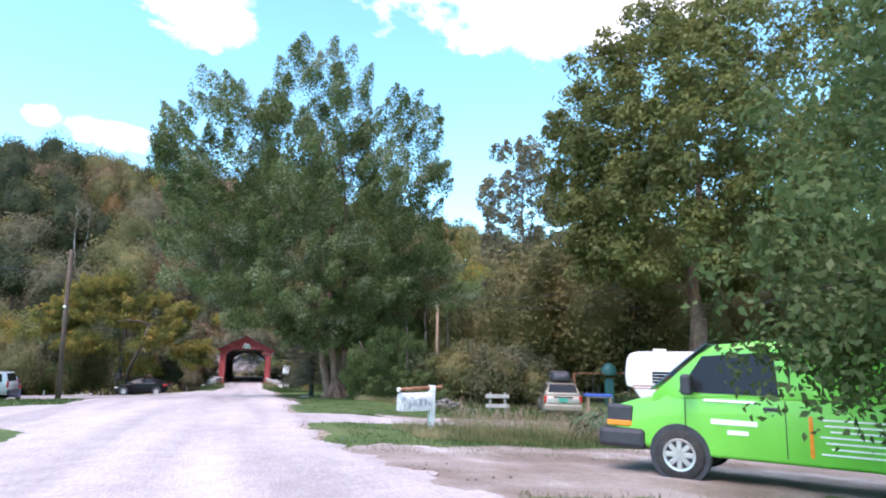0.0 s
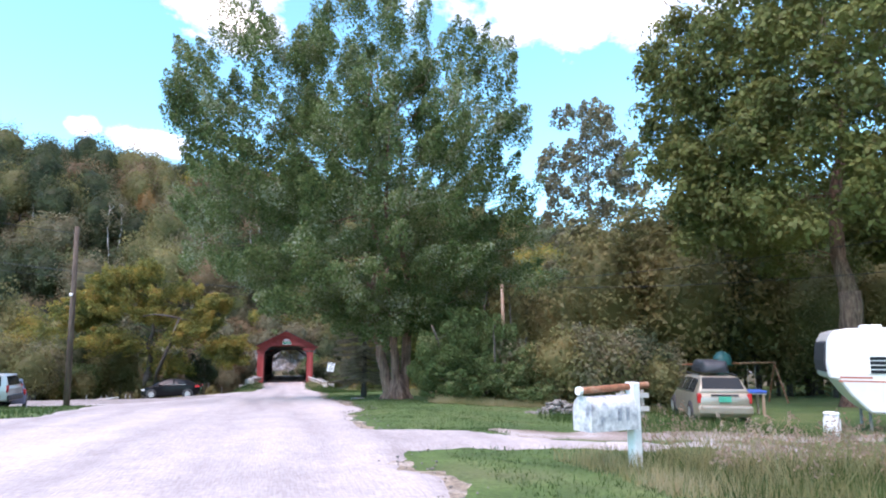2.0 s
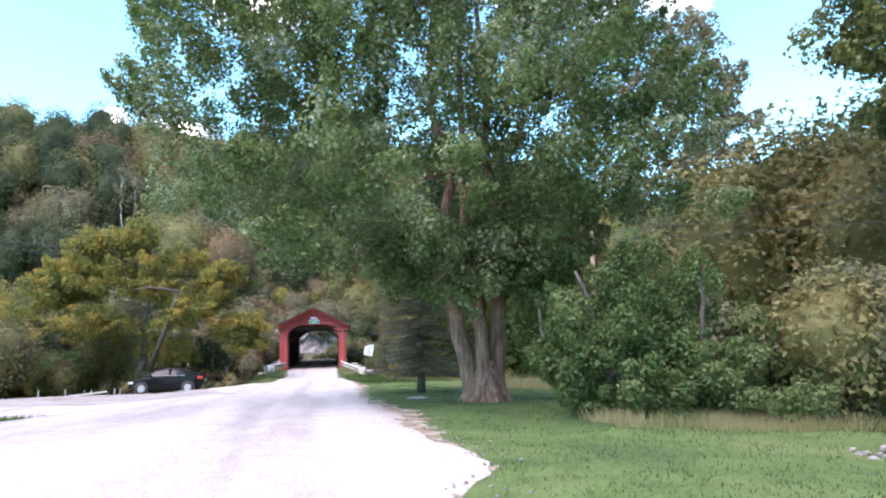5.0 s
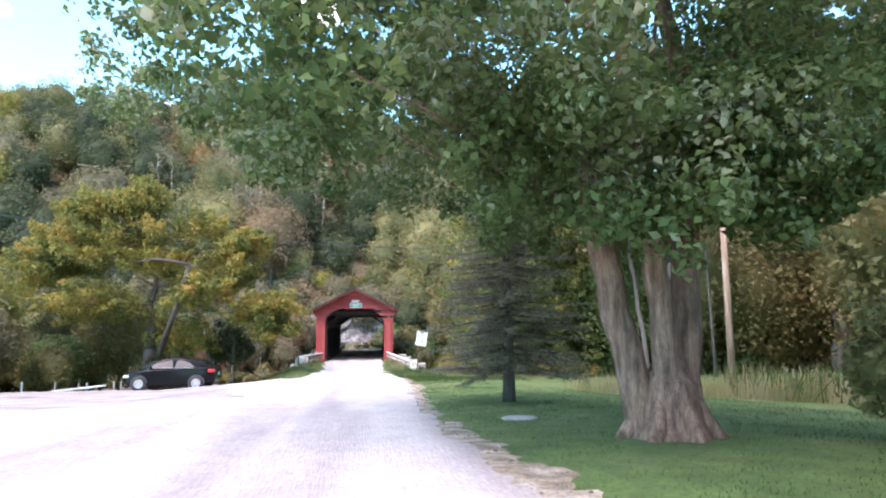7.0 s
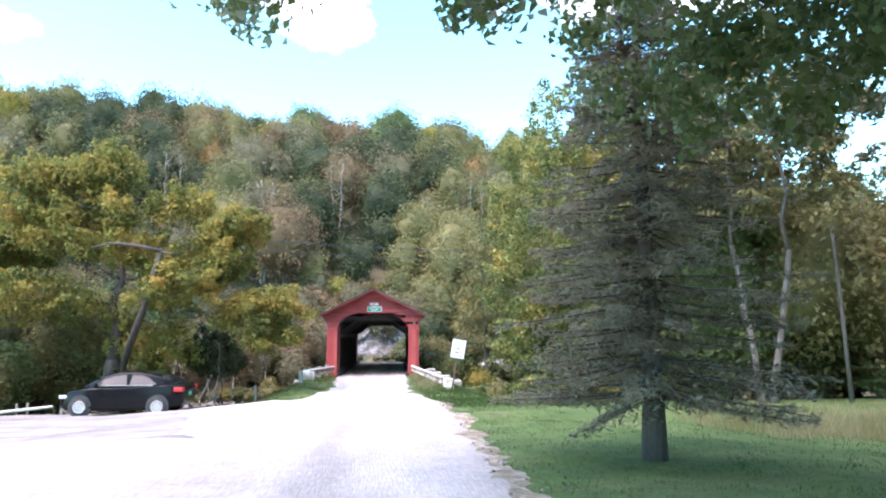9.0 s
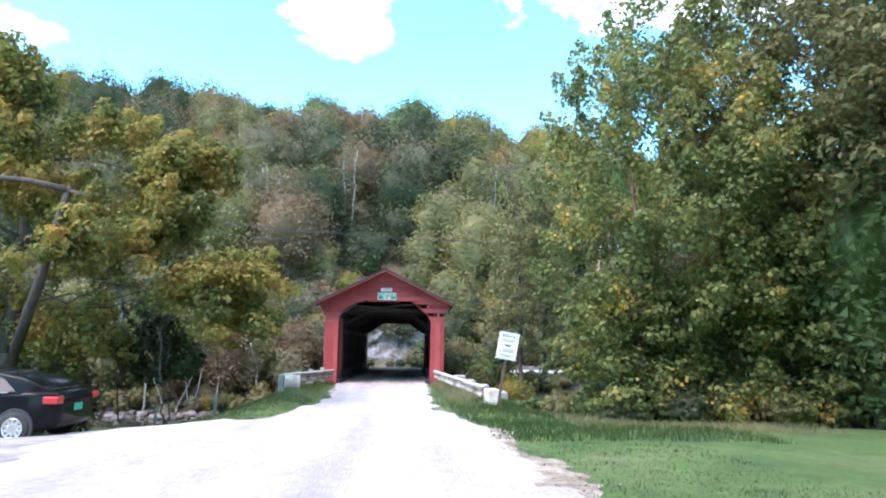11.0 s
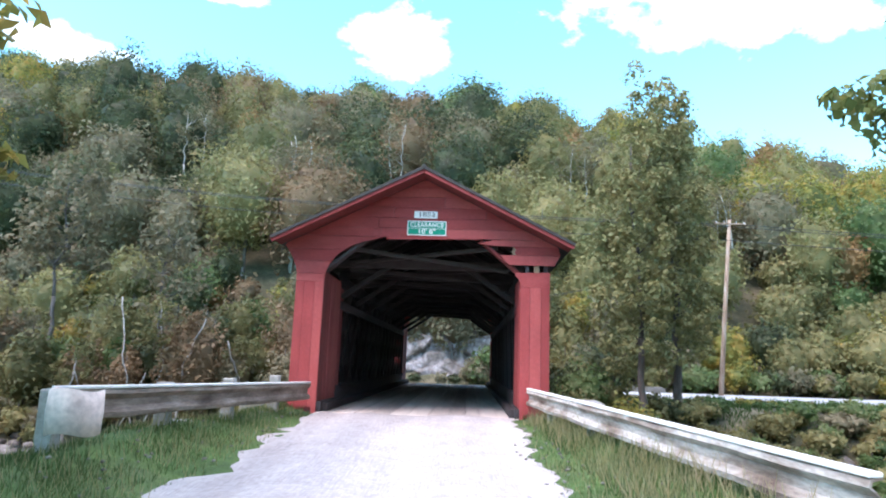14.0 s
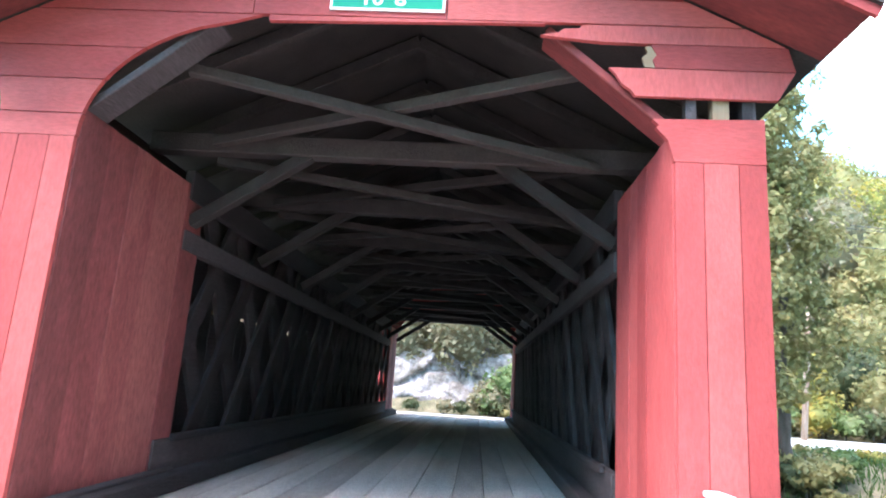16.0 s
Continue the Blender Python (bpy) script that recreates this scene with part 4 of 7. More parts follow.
def woods(name, spec, seed, label, detail=1.0, size_k=1.0, cap=0.42, back=1.1):
    """Many trees in one mesh: each crown a lumpy mass of boughs covered in leaves. spec rows: x, y, foot z, height, crown radius, material, crown start (share of the height)."""
    r = np.random.default_rng(seed)
    V, F, M, off = [], [], [], 0

    def put(v, f, m):
        nonlocal off
        V.append(v)
        F.append(f + off)
        M.append(np.full(len(f), m))
        off += len(v)

    for x, y, z, h, R, m, c0 in spec:
        d = max(12.0, math.hypot(x, y + 22))
        size = min(cap, np.clip(0.005 * d, 0.16, 0.5) * size_k)
        area = 4 * math.pi * R * (R + h * (1 - c0)) / 3 * 0.9
        size = max(size, math.sqrt(detail * area / (0.45 * 6000)))
        zc0 = z + h * c0
        zc, rz = (zc0 + z + h) / 2, (h * (1 - c0)) / 2
        c, radii = np.array([x, y, zc]), np.array([R, R * 0.9, rz])
        n = int(np.clip(11 + 4.2 * max(R, rz), 12, 38))
        bough = r.normal(size=(n, 3))
        bough /= np.linalg.norm(bough, axis=1, keepdims=True)
        tall = r.uniform(0.12, 0.5, n)

        def swell(q):
            near_ = q @ bough.T
            bump = tall * np.exp(-(1 - near_) * 14.0)
            best = bump.argmax(1)
            return 0.68 + bump.max(1), best

        g, _ = swell(HULL_V)
        put(c + HULL_V * radii * (g * r.uniform(0.72, 0.84, len(g)))[:, None], HULL_F, m)
        count = int(np.clip(detail * area / (0.45 * size * size), 60, 6400))
        q = r.normal(size=(count, 3))
        q /= np.linalg.norm(q, axis=1, keepdims=True)
        q = q[q[:, 1] < back]
        g, best = swell(q)
        p = c + q * radii * (g * (0.78 + 0.36 * r.uniform(0, 1, len(q)) ** 1.6))[:, None]
        nn = q * 0.45 + (q - bough[best]) * 1.5 + r.normal(size=q.shape) * 0.4 + np.array([0, 0, 0.3])
        v, f = leaf_quads(p, nn, size, 0.8, int(r.integers(1e6)), three=True)
        put(v, f, m)
        tm = 8 if m in (3, 4, 6) or r.random() < 0.3 else 9
        a = np.array([[math.cos(t), math.sin(t), 0] for t in np.arange(5) * 2 * math.pi / 5])
        rt = 0.012 * h + 0.04
        lean = r.normal(size=2) * 0.03 * h
        rings = np.concatenate([a * rt + (x, y, z - 0.4), a * rt * 0.7 + (x + lean[0] * 0.5, y + lean[1] * 0.5, z + h * 0.5), a * 0.02 + (x + lean[0], y + lean[1], z + h * 0.95)])
        q = np.array([p3 for b in range(2) for k2 in range(5) for p3 in ((b * 5 + k2, b * 5 + (k2 + 1) % 5, (b + 1) * 5 + (k2 + 1) % 5), (b * 5 + k2, (b + 1) * 5 + (k2 + 1) % 5, (b + 1) * 5 + k2))])
        put(rings, q, tm)
    me = np_mesh(name, np.concatenate(V), np.concatenate(F), WOOD_MATS, np.concatenate(M))
    return link(name, me, None, label, "trees", kind="stuff")


wr = random.Random(21)


def pick(weights):
    t = wr.random() * sum(weights)
    for i, w in enumerate(weights):
        t -= w
        if t <= 0:
            return i
    return 0


# pale open trees: x, y, height, crown half width, clumps
HILL_BARE = [(-15.1, 50.7, 15.0, 3.0, 60), (-5.7, 59.3, 14.5, 2.2, 34), (-48.4, 74.9, 15.5, 4.0, 60), (-31, 62, 14, 3.0, 50), (-13.2, 17.4, 9.0, 1.5, 34), (-18.5, 17.5, 11.5, 2.2, 90), (30, 52, 11, 2.4, 40), (16, 60, 13, 2.6, 50)]
hill_spec = []
y = 38.5
while y < 108:
    step = 5.2 + (y - 38) * 0.035
    x = -150 - wr.random() * 4
    while x < 130:
        px, py = x + wr.uniform(-1.4, 1.4), y + wr.uniform(-1.6, 1.6)
        if -62 - (py - 38) * 0.7 < px < 66 + (py - 38) * 0.8:
            h = wr.uniform(8, 14.5) if py > 46 else wr.uniform(4.5, 8)
            tone = noise.noise((px * 0.045, py * 0.06, 3.7))
            if px > 3:
                m = pick([2.5 - 4 * min(0.5, tone), 8, 3.0 + 5 * max(0, tone), 6 + 8 * max(0, tone), 0.8, 0.5, 1.6, 1.0, 0, 0])
            else:
                m = pick([13 - 14 * max(-0.5, tone), 6, 1.0, 1.5, 1.6 + 6 * max(0, tone), 0.4, 3.5 + 8 * max(0, tone), 0.8, 0, 0])
            if any(abs(px - b[0]) < 3.2 and -13 < py - b[1] < 2.5 for b in HILL_BARE):
                h = h * 0.55
            if m == 5:
                h = min(h, 9)
            hill_spec.append((px, py, float(height(px, py)), h, h * wr.uniform(0.33, 0.44), m, 0.12))
        x += step * wr.uniform(0.85, 1.2)
    y += step * 0.95
# large crowns that stand out along the ridge: x, y, height, half width, material
for px, py, h, R, m in ((4.4, 75, 17.5, 5.6, 0), (-2.8, 73.5, 14, 4.4, 0), (11.8, 74, 14.5, 4.8, 0), (0.5, 70, 13, 4.0, 0), (8.5, 69, 12.5, 4.2, 0), (-47.5, 75, 19, 5.0, 0), (-38.5, 73, 16, 4.6, 0), (-43, 68, 15, 4.6, 0), (-34, 66, 14, 4.2, 0), (-12.5, 77, 14, 4.0, 6), (-24, 76, 14.5, 3.6, 1), (-18.5, 79, 13, 3.4, 4), (-57, 66, 15, 3.8, 6), (-63, 70, 15, 4.2, 6), (18, 76, 12, 3.0, 5), (14, 47, 11.5, 3.2, 3), (9.5, 45.5, 10.5, 3.0, 3), (19, 50, 12, 3.2, 1), (25, 55, 13, 3.6, 3), (41, 55, 14, 4.2, 2), (36, 47, 11, 3.4, 3), (49, 58, 14, 4.4, 2), (-28, 74, 12, 2.8, 5), (-71, 74, 14, 3.2, 5)):
    hill_spec.append((px, py, float(height(px, py)), h, R, m, 0.14))
hill_spec.append((48.0, 77.0, float(height(48, 77)), 14.0, 4.6, 5, 0.16))
woods("hillside_woods", hill_spec, 31, "dense mixed woods turning yellow and brown on a steep hillside", 0.72, 1.0, 0.4, 0.45)

# ---- trees ----
def Z(x, y):
    return floor_at(x, y)


sk = np.random.default_rng(5)
skirt = []
while len(skirt) < 150:
    a_, r_ = sk.uniform(0, 2 * math.pi), sk.uniform(1.2, 8.4)
    q = np.array([4.0 + math.cos(a_) * r_, -36.0 + math.sin(a_) * r_ * 0.95, sk.uniform(4.7, 9.5)])
    if q[0] < 2.4 and q[2] < 5.0 + 0.16 * max(0, -1.5 - q[0]):
        continue
    if q[0] < 3 and q[1] > -32.6 and q[2] < 6.6:
        continue
    if q[2] < 4.3 + 0.16 * r_ * sk.uniform(0.4, 1.6):
        continue
    skirt.append(q)
for k in range(62):
    px = sk.uniform(-4.4, 2.6)
    skirt.append(np.array([px, sk.uniform(-40.0, -32.6), sk.uniform(5.1, 8.2) + 0.25 * max(0, -2 - px)]))
# leafy boughs hanging before the trunks
for k in range(46):
    px = sk.uniform(0.9, 5.9)
    skirt.append(np.array([px, sk.uniform(-38.7, -37.2), sk.uniform(4.25, 5.9) + 0.3 * abs(px - 3.9) * 0.3]))
for k in range(60):
    skirt.append(np.array([sk.uniform(2.8, 9.0), sk.uniform(-35.0, -30.2), sk.uniform(5.3, 8.2)]))
ob_ = np.random.default_rng(6)
outer = [np.array([ob_.uniform(-5.6, -1.2), ob_.uniform(-32.5, -29.5), ob_.uniform(6.7, 8.4)]) for k in range(15)]
LOBES = [(2.6, -36.5, 16.6, 3.0, 3.4, 4.9, 112), (-2.4, -36.0, 14.8, 3.4, 3.6, 3.9, 104), (7.8, -36.0, 15.2, 3.0, 3.4, 4.2, 90), (-2.9, -36.0, 10.6, 2.7, 4.0, 3.0, 50), (1.3, -37.5, 10.5, 4.0, 4.0, 4.2, 72), (7.8, -36.3, 9.6, 3.4, 4.2, 4.0, 72), (2.5, -32.5, 12.5, 4.3, 3.4, 5.2, 81), (3.5, -39.5, 12.2, 4.3, 3.2, 4.8, 81)]
LEGS = [(-0.27, -0.02, -1.0, 0.2, 0.235), (0.0, -0.16, -0.3, -0.3, 0.2), (0.25, 0.06, 0.55, 0.15, 0.235)]
tree("maple_tree", (4.53, -36.5, Z(4.53, -36.5)), 0.46, 3.6, (2.6, -36.0, 11.5), (8.0, 7.3, 8.0), 430, 330, 0.128, L_SILVER, BARK, 11, "large spreading silver-leaved maple with three grey-brown trunks beside the road", stems=3, clump_r=0.74, limbs=80, low=-0.8, inner=0.35, bumps=0.3, aspect=0.62, flat=0.9, reach=1.6, lift=0.65, droop=0.1, clear=lambda q: q[:, 2] > 7.0 + 0.8 * np.maximum(0, -2.6 - q[:, 0]), skirt=np.array([q for q in skirt if q[2] > 6.4 + 0.55 * max(0.0, -1.8 - q[0]) or q[0] > -1.2] + outer), lobes=LOBES, legs=LEGS)
tree("ash_tree", (8.2, -8.6, Z(8.2, -8.6)), 0.26, 3.0, (10.2, -8.4, 6.4), (4.1, 4.0, 7.4), 430, 190, 0.15, L_ASH, BARK, 17, "tall roadside tree with green leaves turning yellow", stems=2, clump_r=0.8, limbs=40, low=-0.9, inner=0.3, reach=1.3, aspect=0.8, clear=lambda q: (q[:, 2] > 3.6) | (q[:, 0] > 7.6), skirt=np.array([(sk.uniform(6.2, 13.5), sk.uniform(-10.6, -7.4), sk.uniform(-0.1, 3.8)) for k in range(150)]))
tree("maple_tree", (25.6, -41.3, Z(25.6, -41.3)), 0.55, 5.0, (25.8, -41.3, 15.2), (9.6, 9.0, 9.8), 600, 190, 0.3, L_MAPLE, BARK, 23, "tall dense maple with dark green leaves turning gold", clump_r=1.5, limbs=40, low=-0.8, reach=0.7, lift=0.2)
BOUGHS = [(-13.2, -9.5, 8.5, 2.4, 2.0, 1.7, 87), (-15.9, -9.0, 6.0, 2.2, 2.0, 2.1, 80), (-10.9, -9.8, 6.3, 2.2, 2.0, 1.9, 58), (-6.2, -9.6, 7.1, 1.6, 1.4, 0.95, 41), (-8.7, -10.0, 4.5, 2.0, 1.6, 1.2, 52), (-5.3, -9.5, 3.6, 1.9, 1.4, 0.9, 49), (-11.4, -9.6, 9.3, 1.7, 1.5, 1.0, 41), (-12.6, -10.0, 3.7, 2.5, 1.8, 1.1, 58), (-8.6, -9.0, 8.0, 1.5, 1.3, 0.8, 23), (-9.6, -9.2, 2.3, 2.0, 1.2, 1.0, 40), (-14.4, -9.6, 6.4, 2.4, 1.8, 1.6, 50), (-7.2, -9.6, 5.4, 1.7, 1.4, 1.1, 45), (-4.6, -9.0, 2.4, 1.5, 1.2, 0.8, 24)]
tree("boxelder_tree", (-11.0, -9.2, Z(-11.0, -9.2)), 0.32, 2.6, (-10.4, -9.4, 6.3), (5.4, 3.8, 4.4), 280, 170, 0.165, L_YEL, BARKD, 29, "crooked tree with yellow and orange leaves beside the parking ground", clump_r=0.62, limbs=40, low=-0.8, bumps=0.5, inner=0.15, reach=1.5, lift=0.15, lobes=BOUGHS)
tree("shrub", (6.3, -42.4, Z(6.3, -42.4)), 0.12, 0.8, (6.2, -42.5, 3.05), (2.3, 2.2, 1.9), 300, 300, 0.085, L_BUSH, BARKD, 37, "dense round green shrub on the lawn edge", "shrub", stems=3, clump_r=0.42, limbs=20, low=-1.0, bumps=0.6, lobes=[(6.0, -42.6, 2.5, 1.9, 1.8, 1.4, 110), (7.4, -42.2, 3.1, 1.5, 1.4, 1.4, 80), (5.2, -42.3, 3.3, 1.2, 1.1, 1.0, 45), (6.6, -42.0, 4.0, 1.1, 1.1, 0.8, 45), (8.2, -42.6, 2.1, 1.2, 1.2, 0.9, 45)])
tree("cottonwood_tree", (28.0, -12.0, Z(28, -12)), 0.4, 9.0, (27.5, -12.0, 17.5), (5.0, 5.0, 8.5), 220, 80, 0.34, L_GREY, BARKP, 51, "tall open tree with thin greyish foliage at the wood's edge", clump_r=1.0, limbs=30, inner=0.3)
tree("poplar_tree", (11.8, 17.6, -1.3), 0.2, 5.0, (11.6, 17.6, 7.0), (1.9, 1.8, 8.6), 190, 70, 0.24, L_POPLAR, BARKD, 53, "slender poplar with thin yellow-green leaves on the river bank", clump_r=0.75, limbs=24, inner=0.2)
tree("poplar_tree", (9.6, 16.0, -1.5), 0.16, 4.0, (9.4, 16.0, 6.2), (1.8, 1.7, 8.0), 160, 70, 0.24, L_POPLAR, BARKD, 54, "slender poplar with thin yellow-green leaves on the river bank", clump_r=0.7, limbs=24, inner=0.2)
tree("linden_tree", (8.2, -70.2, Z(8.2, -70.2)), 0.3, 3.0, (8.3, -69.8, 6.0), (4.2, 3.0, 4.3), 280, 170, 0.11, L_BUSH, BARKD, 57, "dark leafy tree overhanging a parked van", clump_r=0.8, limbs=26, low=-0.95, inner=0.3, skirt=np.array([(sk.uniform(4.5, 5.9), sk.uniform(-68.6, -67.6), sk.uniform(3.7, 5.2)) for k in range(9)] + [(sk.uniform(5.2, 7.6), sk.uniform(-69.3, -67.8), sk.uniform(4.0, 5.4)) for k in range(14)]))
tree("birch_tree", (15.4, -14.0, Z(15.4, -14.0)), 0.2, 6.0, (15.6, -13.4, 9.8), (3.4, 3.0, 5.4), 220, 90, 0.24, L_OLIVE, BARKP, 59, "forked pale-barked tree at the lawn's far edge", stems=2, clump_r=0.8, limbs=18, low=-0.6)

tree("ash_tree", (15.2, -8.6, Z(15.2, -8.6)), 0.26, 5.0, (15.0, -8.6, 9.0), (4.0, 4.0, 6.6), 240, 110, 0.24, L_OLIVE, BARKD, 67, "tall leafy tree at the far end of the lawn", clump_r=0.85, limbs=30, low=-0.7, inner=0.3)

# spruce: whorls of drooping branches set with short needles
sp = empty("spruce_tree", at(4.05, -28.6, Z(4.05, -28.6)), "dark shaggy spruce with drooping layered branches on the lawn", "tree")
bm = bmesh.new()
add_tube(bm, [(0, 0, -0.2), (0.02, 0, 1.0), (0, 0.03, 4.0), (0, 0, 8.4)], [0.2, 0.15, 0.1, 0.015], 10)
pv, pn = [], []
sr = np.random.default_rng(61)
for zw in np.arange(1.0, 8.3, 0.38):
    reach = 2.3 * (1 - ((zw - 0.9) / 7.6) ** 1.4) + 0.12
    for k in range(15):
        a = sr.uniform(0, 2 * math.pi)
        z = zw + sr.uniform(-0.15, 0.15)
        L = reach * sr.uniform(0.7, 1.08)
        drop = sr.uniform(0.02, 0.14) * L
        tip = np.array([math.cos(a) * L, math.sin(a) * L, z - drop])
        root = np.array([0, 0, z + 0.05])
        add_tube(bm, [tuple(root), tuple((root + tip) / 2 + (0, 0, -0.02)), tuple(tip)], [0.02, 0.014, 0.004], 4, False)
        n = int(80 * L + 14)
        t = sr.uniform(0.12, 1.02, n)[:, None]
        w = np.array([-math.sin(a), math.cos(a), 0])
        spread = (sr.uniform(-1, 1, n) * 0.28 * (1.15 - t[:, 0]) * min(1.6, L))[:, None]
        p = root + (tip - root) * t + w * spread + np.stack([np.zeros(n), np.zeros(n), -np.abs(spread[:, 0]) * 0.4 + sr.normal(size=n) * 0.03], 1)
        pv.append(p)
        pn.append(sr.normal(size=(n, 3)) * 0.45 + np.array([0, 0, 0.9]))
part("trunk", bm, BARKD, sp, "", True)
v, f = leaf_quads(np.concatenate(pv), np.concatenate(pn), 0.13, 0.26, 62, 0.05)
link("crown", np_mesh("crown", v, f, [L_SPRUCE]), sp)

# broken bare limb standing out of the yellow tree
dead = empty("dead_limb", at(-8.9, -11.6, Z(-8.9, -11.6)), "bare grey broken branch leaning out of the yellow tree", "branch")
bm = bmesh.new()
add_tube(bm, [(-1.6, 1.6, 0.0), (-1.1, 1.2, 2.2), (-0.3, 0.6, 4.2), (0.2, 0.2, 5.7), (0.45, 0.05, 6.5)], [0.16, 0.15, 0.13, 0.11, 0.07], 8)
add_tube(bm, [(0.42, 0.05, 6.4), (-0.6, 0.0, 6.62), (-1.5, 0.0, 6.68), (-2.3, 0.1, 6.5)], [0.09, 0.08, 0.06, 0.02], 7)
add_tube(bm, [(0.42, 0.05, 6.4), (0.8, 0.0, 6.3), (1.2, -0.1, 6.25)], [0.05, 0.03, 0.01], 6)
part("limb", bm, BARKD, dead, "", True)


# dark low shrub at the edge of the parking ground, and thin saplings over the water
tree("shrub", (-7.1, -7.9, Z(-7.1, -7.9)), 0.05, 0.4, (-7.1, -7.9, 1.35), (1.25, 1.0, 1.05), 120, 110, 0.12, L_DARK, BARKD, 83, "dark green shrub drooping over the edge of the bank", "shrub", stems=3, clump_r=0.35, limbs=14, low=-0.9, bumps=0.5)
for k, (x, y, h) in enumerate(((-12.6, 15.0, 6.4), (-11.0, 15.2, 5.4), (-15.3, 14.2, 4.6), (-13.7, 14.4, 3.4), (-8.6, 15.6, 4.2))):
    z = float(height(x, y))
    tree("sapling", (x, y, z), 0.06, h * 0.55, (x + 0.2, y, z + h * 0.8), (0.8, 0.7, h * 0.25), 26, 30, 0.16, L_BROWN if k % 2 else L_OLIVE, BARKW, 400 + k * 5, "thin pale-stemmed sapling with sparse brown leaves on the river bank", stems=2 if k in (0, 3) else 1, clump_r=0.3, limbs=0, inner=0.2, group="saplings on the bank")
stake_z = Z(-12.2, 2.0)
part("stake", tube([(0, 0, -0.3), (0.01, 0, 0.6), (0.04, 0, 1.3)], [0.07, 0.07, 0.065], 8), BARKW, None, "weathered grey wooden stake at the water's edge", True, category="stake").matrix_world = at(-12.2, 2.0, stake_z)


def brush(name, label, rows, seed, detail=1.0, size_k=0.8, cap=0.25):
    """Shrubs scattered over boxes of ground: x0, x1, y0, y1, count, height low, height high, material weights, width."""
    spec = []
    for x0, x1, y0, y1, n, h0, h1, w, wide in rows:
        for k in range(n):
            x, y = wr.uniform(x0, x1), wr.uniform(y0, y1)
            h = wr.uniform(h0, h1)
            if 0.86 * (y + 51.9) - 0.9 < x < 1.03 * (y + 51.9) + 0.2 and -46 < y < -34:
                continue
            spec.append((x, y, float(height(x, y)), h, h * wr.uniform(0.8, 1.2) * wide, pick(w), 0.02))
    return woods(name, spec, seed, label, detail, size_k, cap)


W_FALL = [1.5, 7, 2.4, 2.5, 4, 0.6, 6, 2, 0, 0]
W_BANK = [1.2, 7, 1.0, 3.5, 5, 0.2, 8, 1.5, 0, 0]
W_PALE = [2, 7, 3.5, 6, 0.3, 0.0, 1, 3, 0, 0]
W_LIT = [1, 5, 1, 5, 0, 0, 0.5, 9, 0, 0]
W_DARK = [7, 5, 0.6, 1, 0.5, 0, 2.5, 5, 0, 0]
brush("river_brush", "tangled autumn brush on the far river bank", [(-40, -4.2, 14.2, 15.8, 90, 0.7, 1.9, W_BANK, 0.5), (-40, -3.6, 15.5, 23.5, 150, 2.4, 5.2, W_BANK, 0.32), (-46, -8, 16, 24, 60, 2.6, 4.6, W_BANK, 0.34), (4.6, 9, 15, 23, 26, 2.0, 3.4, W_DARK, 0.5), (8, 42, 13.6, 17.8, 130, 0.7, 1.3, W_LIT, 0.8), (8, 42, 18, 22.5, 110, 0.2, 0.45, W_LIT, 1.2)], 71, 0.8, 0.95)
brush("hillside_brush", "leafy undergrowth at the foot of the wooded hill", [(-62, -8, 34.5, 46, 98, 2.5, 5.5, W_FALL, 0.45), (-8, 7, 38, 47, 34, 2.0, 4.5, W_FALL, 0.5), (4, 50, 34.8, 46, 100, 2.5, 6.0, W_PALE, 0.45), (16, 48, 33.8, 35.4, 34, 1.2, 2.4, W_PALE, 0.7), (-9, 6, 33.6, 35.2, 14, 0.5, 1.1, W_DARK, 0.7), (3.4, 7.5, 33.8, 35.6, 9, 2.0, 3.6, W_DARK, 0.5), (2.2, 3.6, 34.2, 35.0, 5, 1.0, 2.0, W_DARK, 0.6), (-12, 6, 40.0, 42.0, 30, 2.5, 4.5, W_FALL, 0.45)], 72, 0.7, 1.0, 0.34)
brush("bank_brush", "low brush along the near river bank", [(-34, -14.0, -6.0, -1.5, 44, 1.4, 3.2, W_FALL, 0.55), (-14, -6.5, 0.5, 2.0, 16, 0.5, 1.0, W_FALL, 0.7), (-11.2, -8.6, -9.4, -7.8, 7, 1.8, 2.6, [9, 3, 0, 0, 0, 0, 0, 2, 0, 0], 0.5), (5.2, 13, -6.5, -1.0, 60, 0.45, 1.1, W_LIT, 0.8), (7.0, 14, -10.5, -6.0, 20, 0.9, 1.9, W_DARK, 0.7), (-46, -14, -16, -6, 32, 2.5, 6.0, W_FALL, 0.45), (13.5, 42, -12, -4, 36, 1.2, 3.0, [3, 6, 1, 3, 0, 0, 1, 6, 0, 0], 0.6), (14.5, 30, -10.5, -6, 20, 6, 11, [3, 7, 1.5, 4, 0, 0, 0, 4, 0, 0], 0.3)], 73, 0.7, 1.0)
brush("grey_brush", "twiggy grey-green brush beside the lawn", [(7.4, 14.5, -44.0, -37.0, 46, 1.8, 3.5, [1, 3, 0, 0.6, 0.6, 0, 10, 1.5, 0, 0], 0.5)], 74, 0.9, 0.75)
bank = []
for k in range(30):
    x = -13 - k * 2.4 + wr.uniform(-0.8, 0.8)
    y = -5.0 + wr.uniform(-2.0, 2.0) - k * 0.25
    h = wr.uniform(6, 9) + k * 0.3
    bank.append((x, y, Z(x, y), h, h * 0.3, pick([4, 6, 3, 1, 1, 0.3, 2, 3, 0, 0]), 0.05))
woods("riverside_trees", bank, 41, "ragged riverside trees and brush turning yellow", 0.9, 0.95)
bank = []
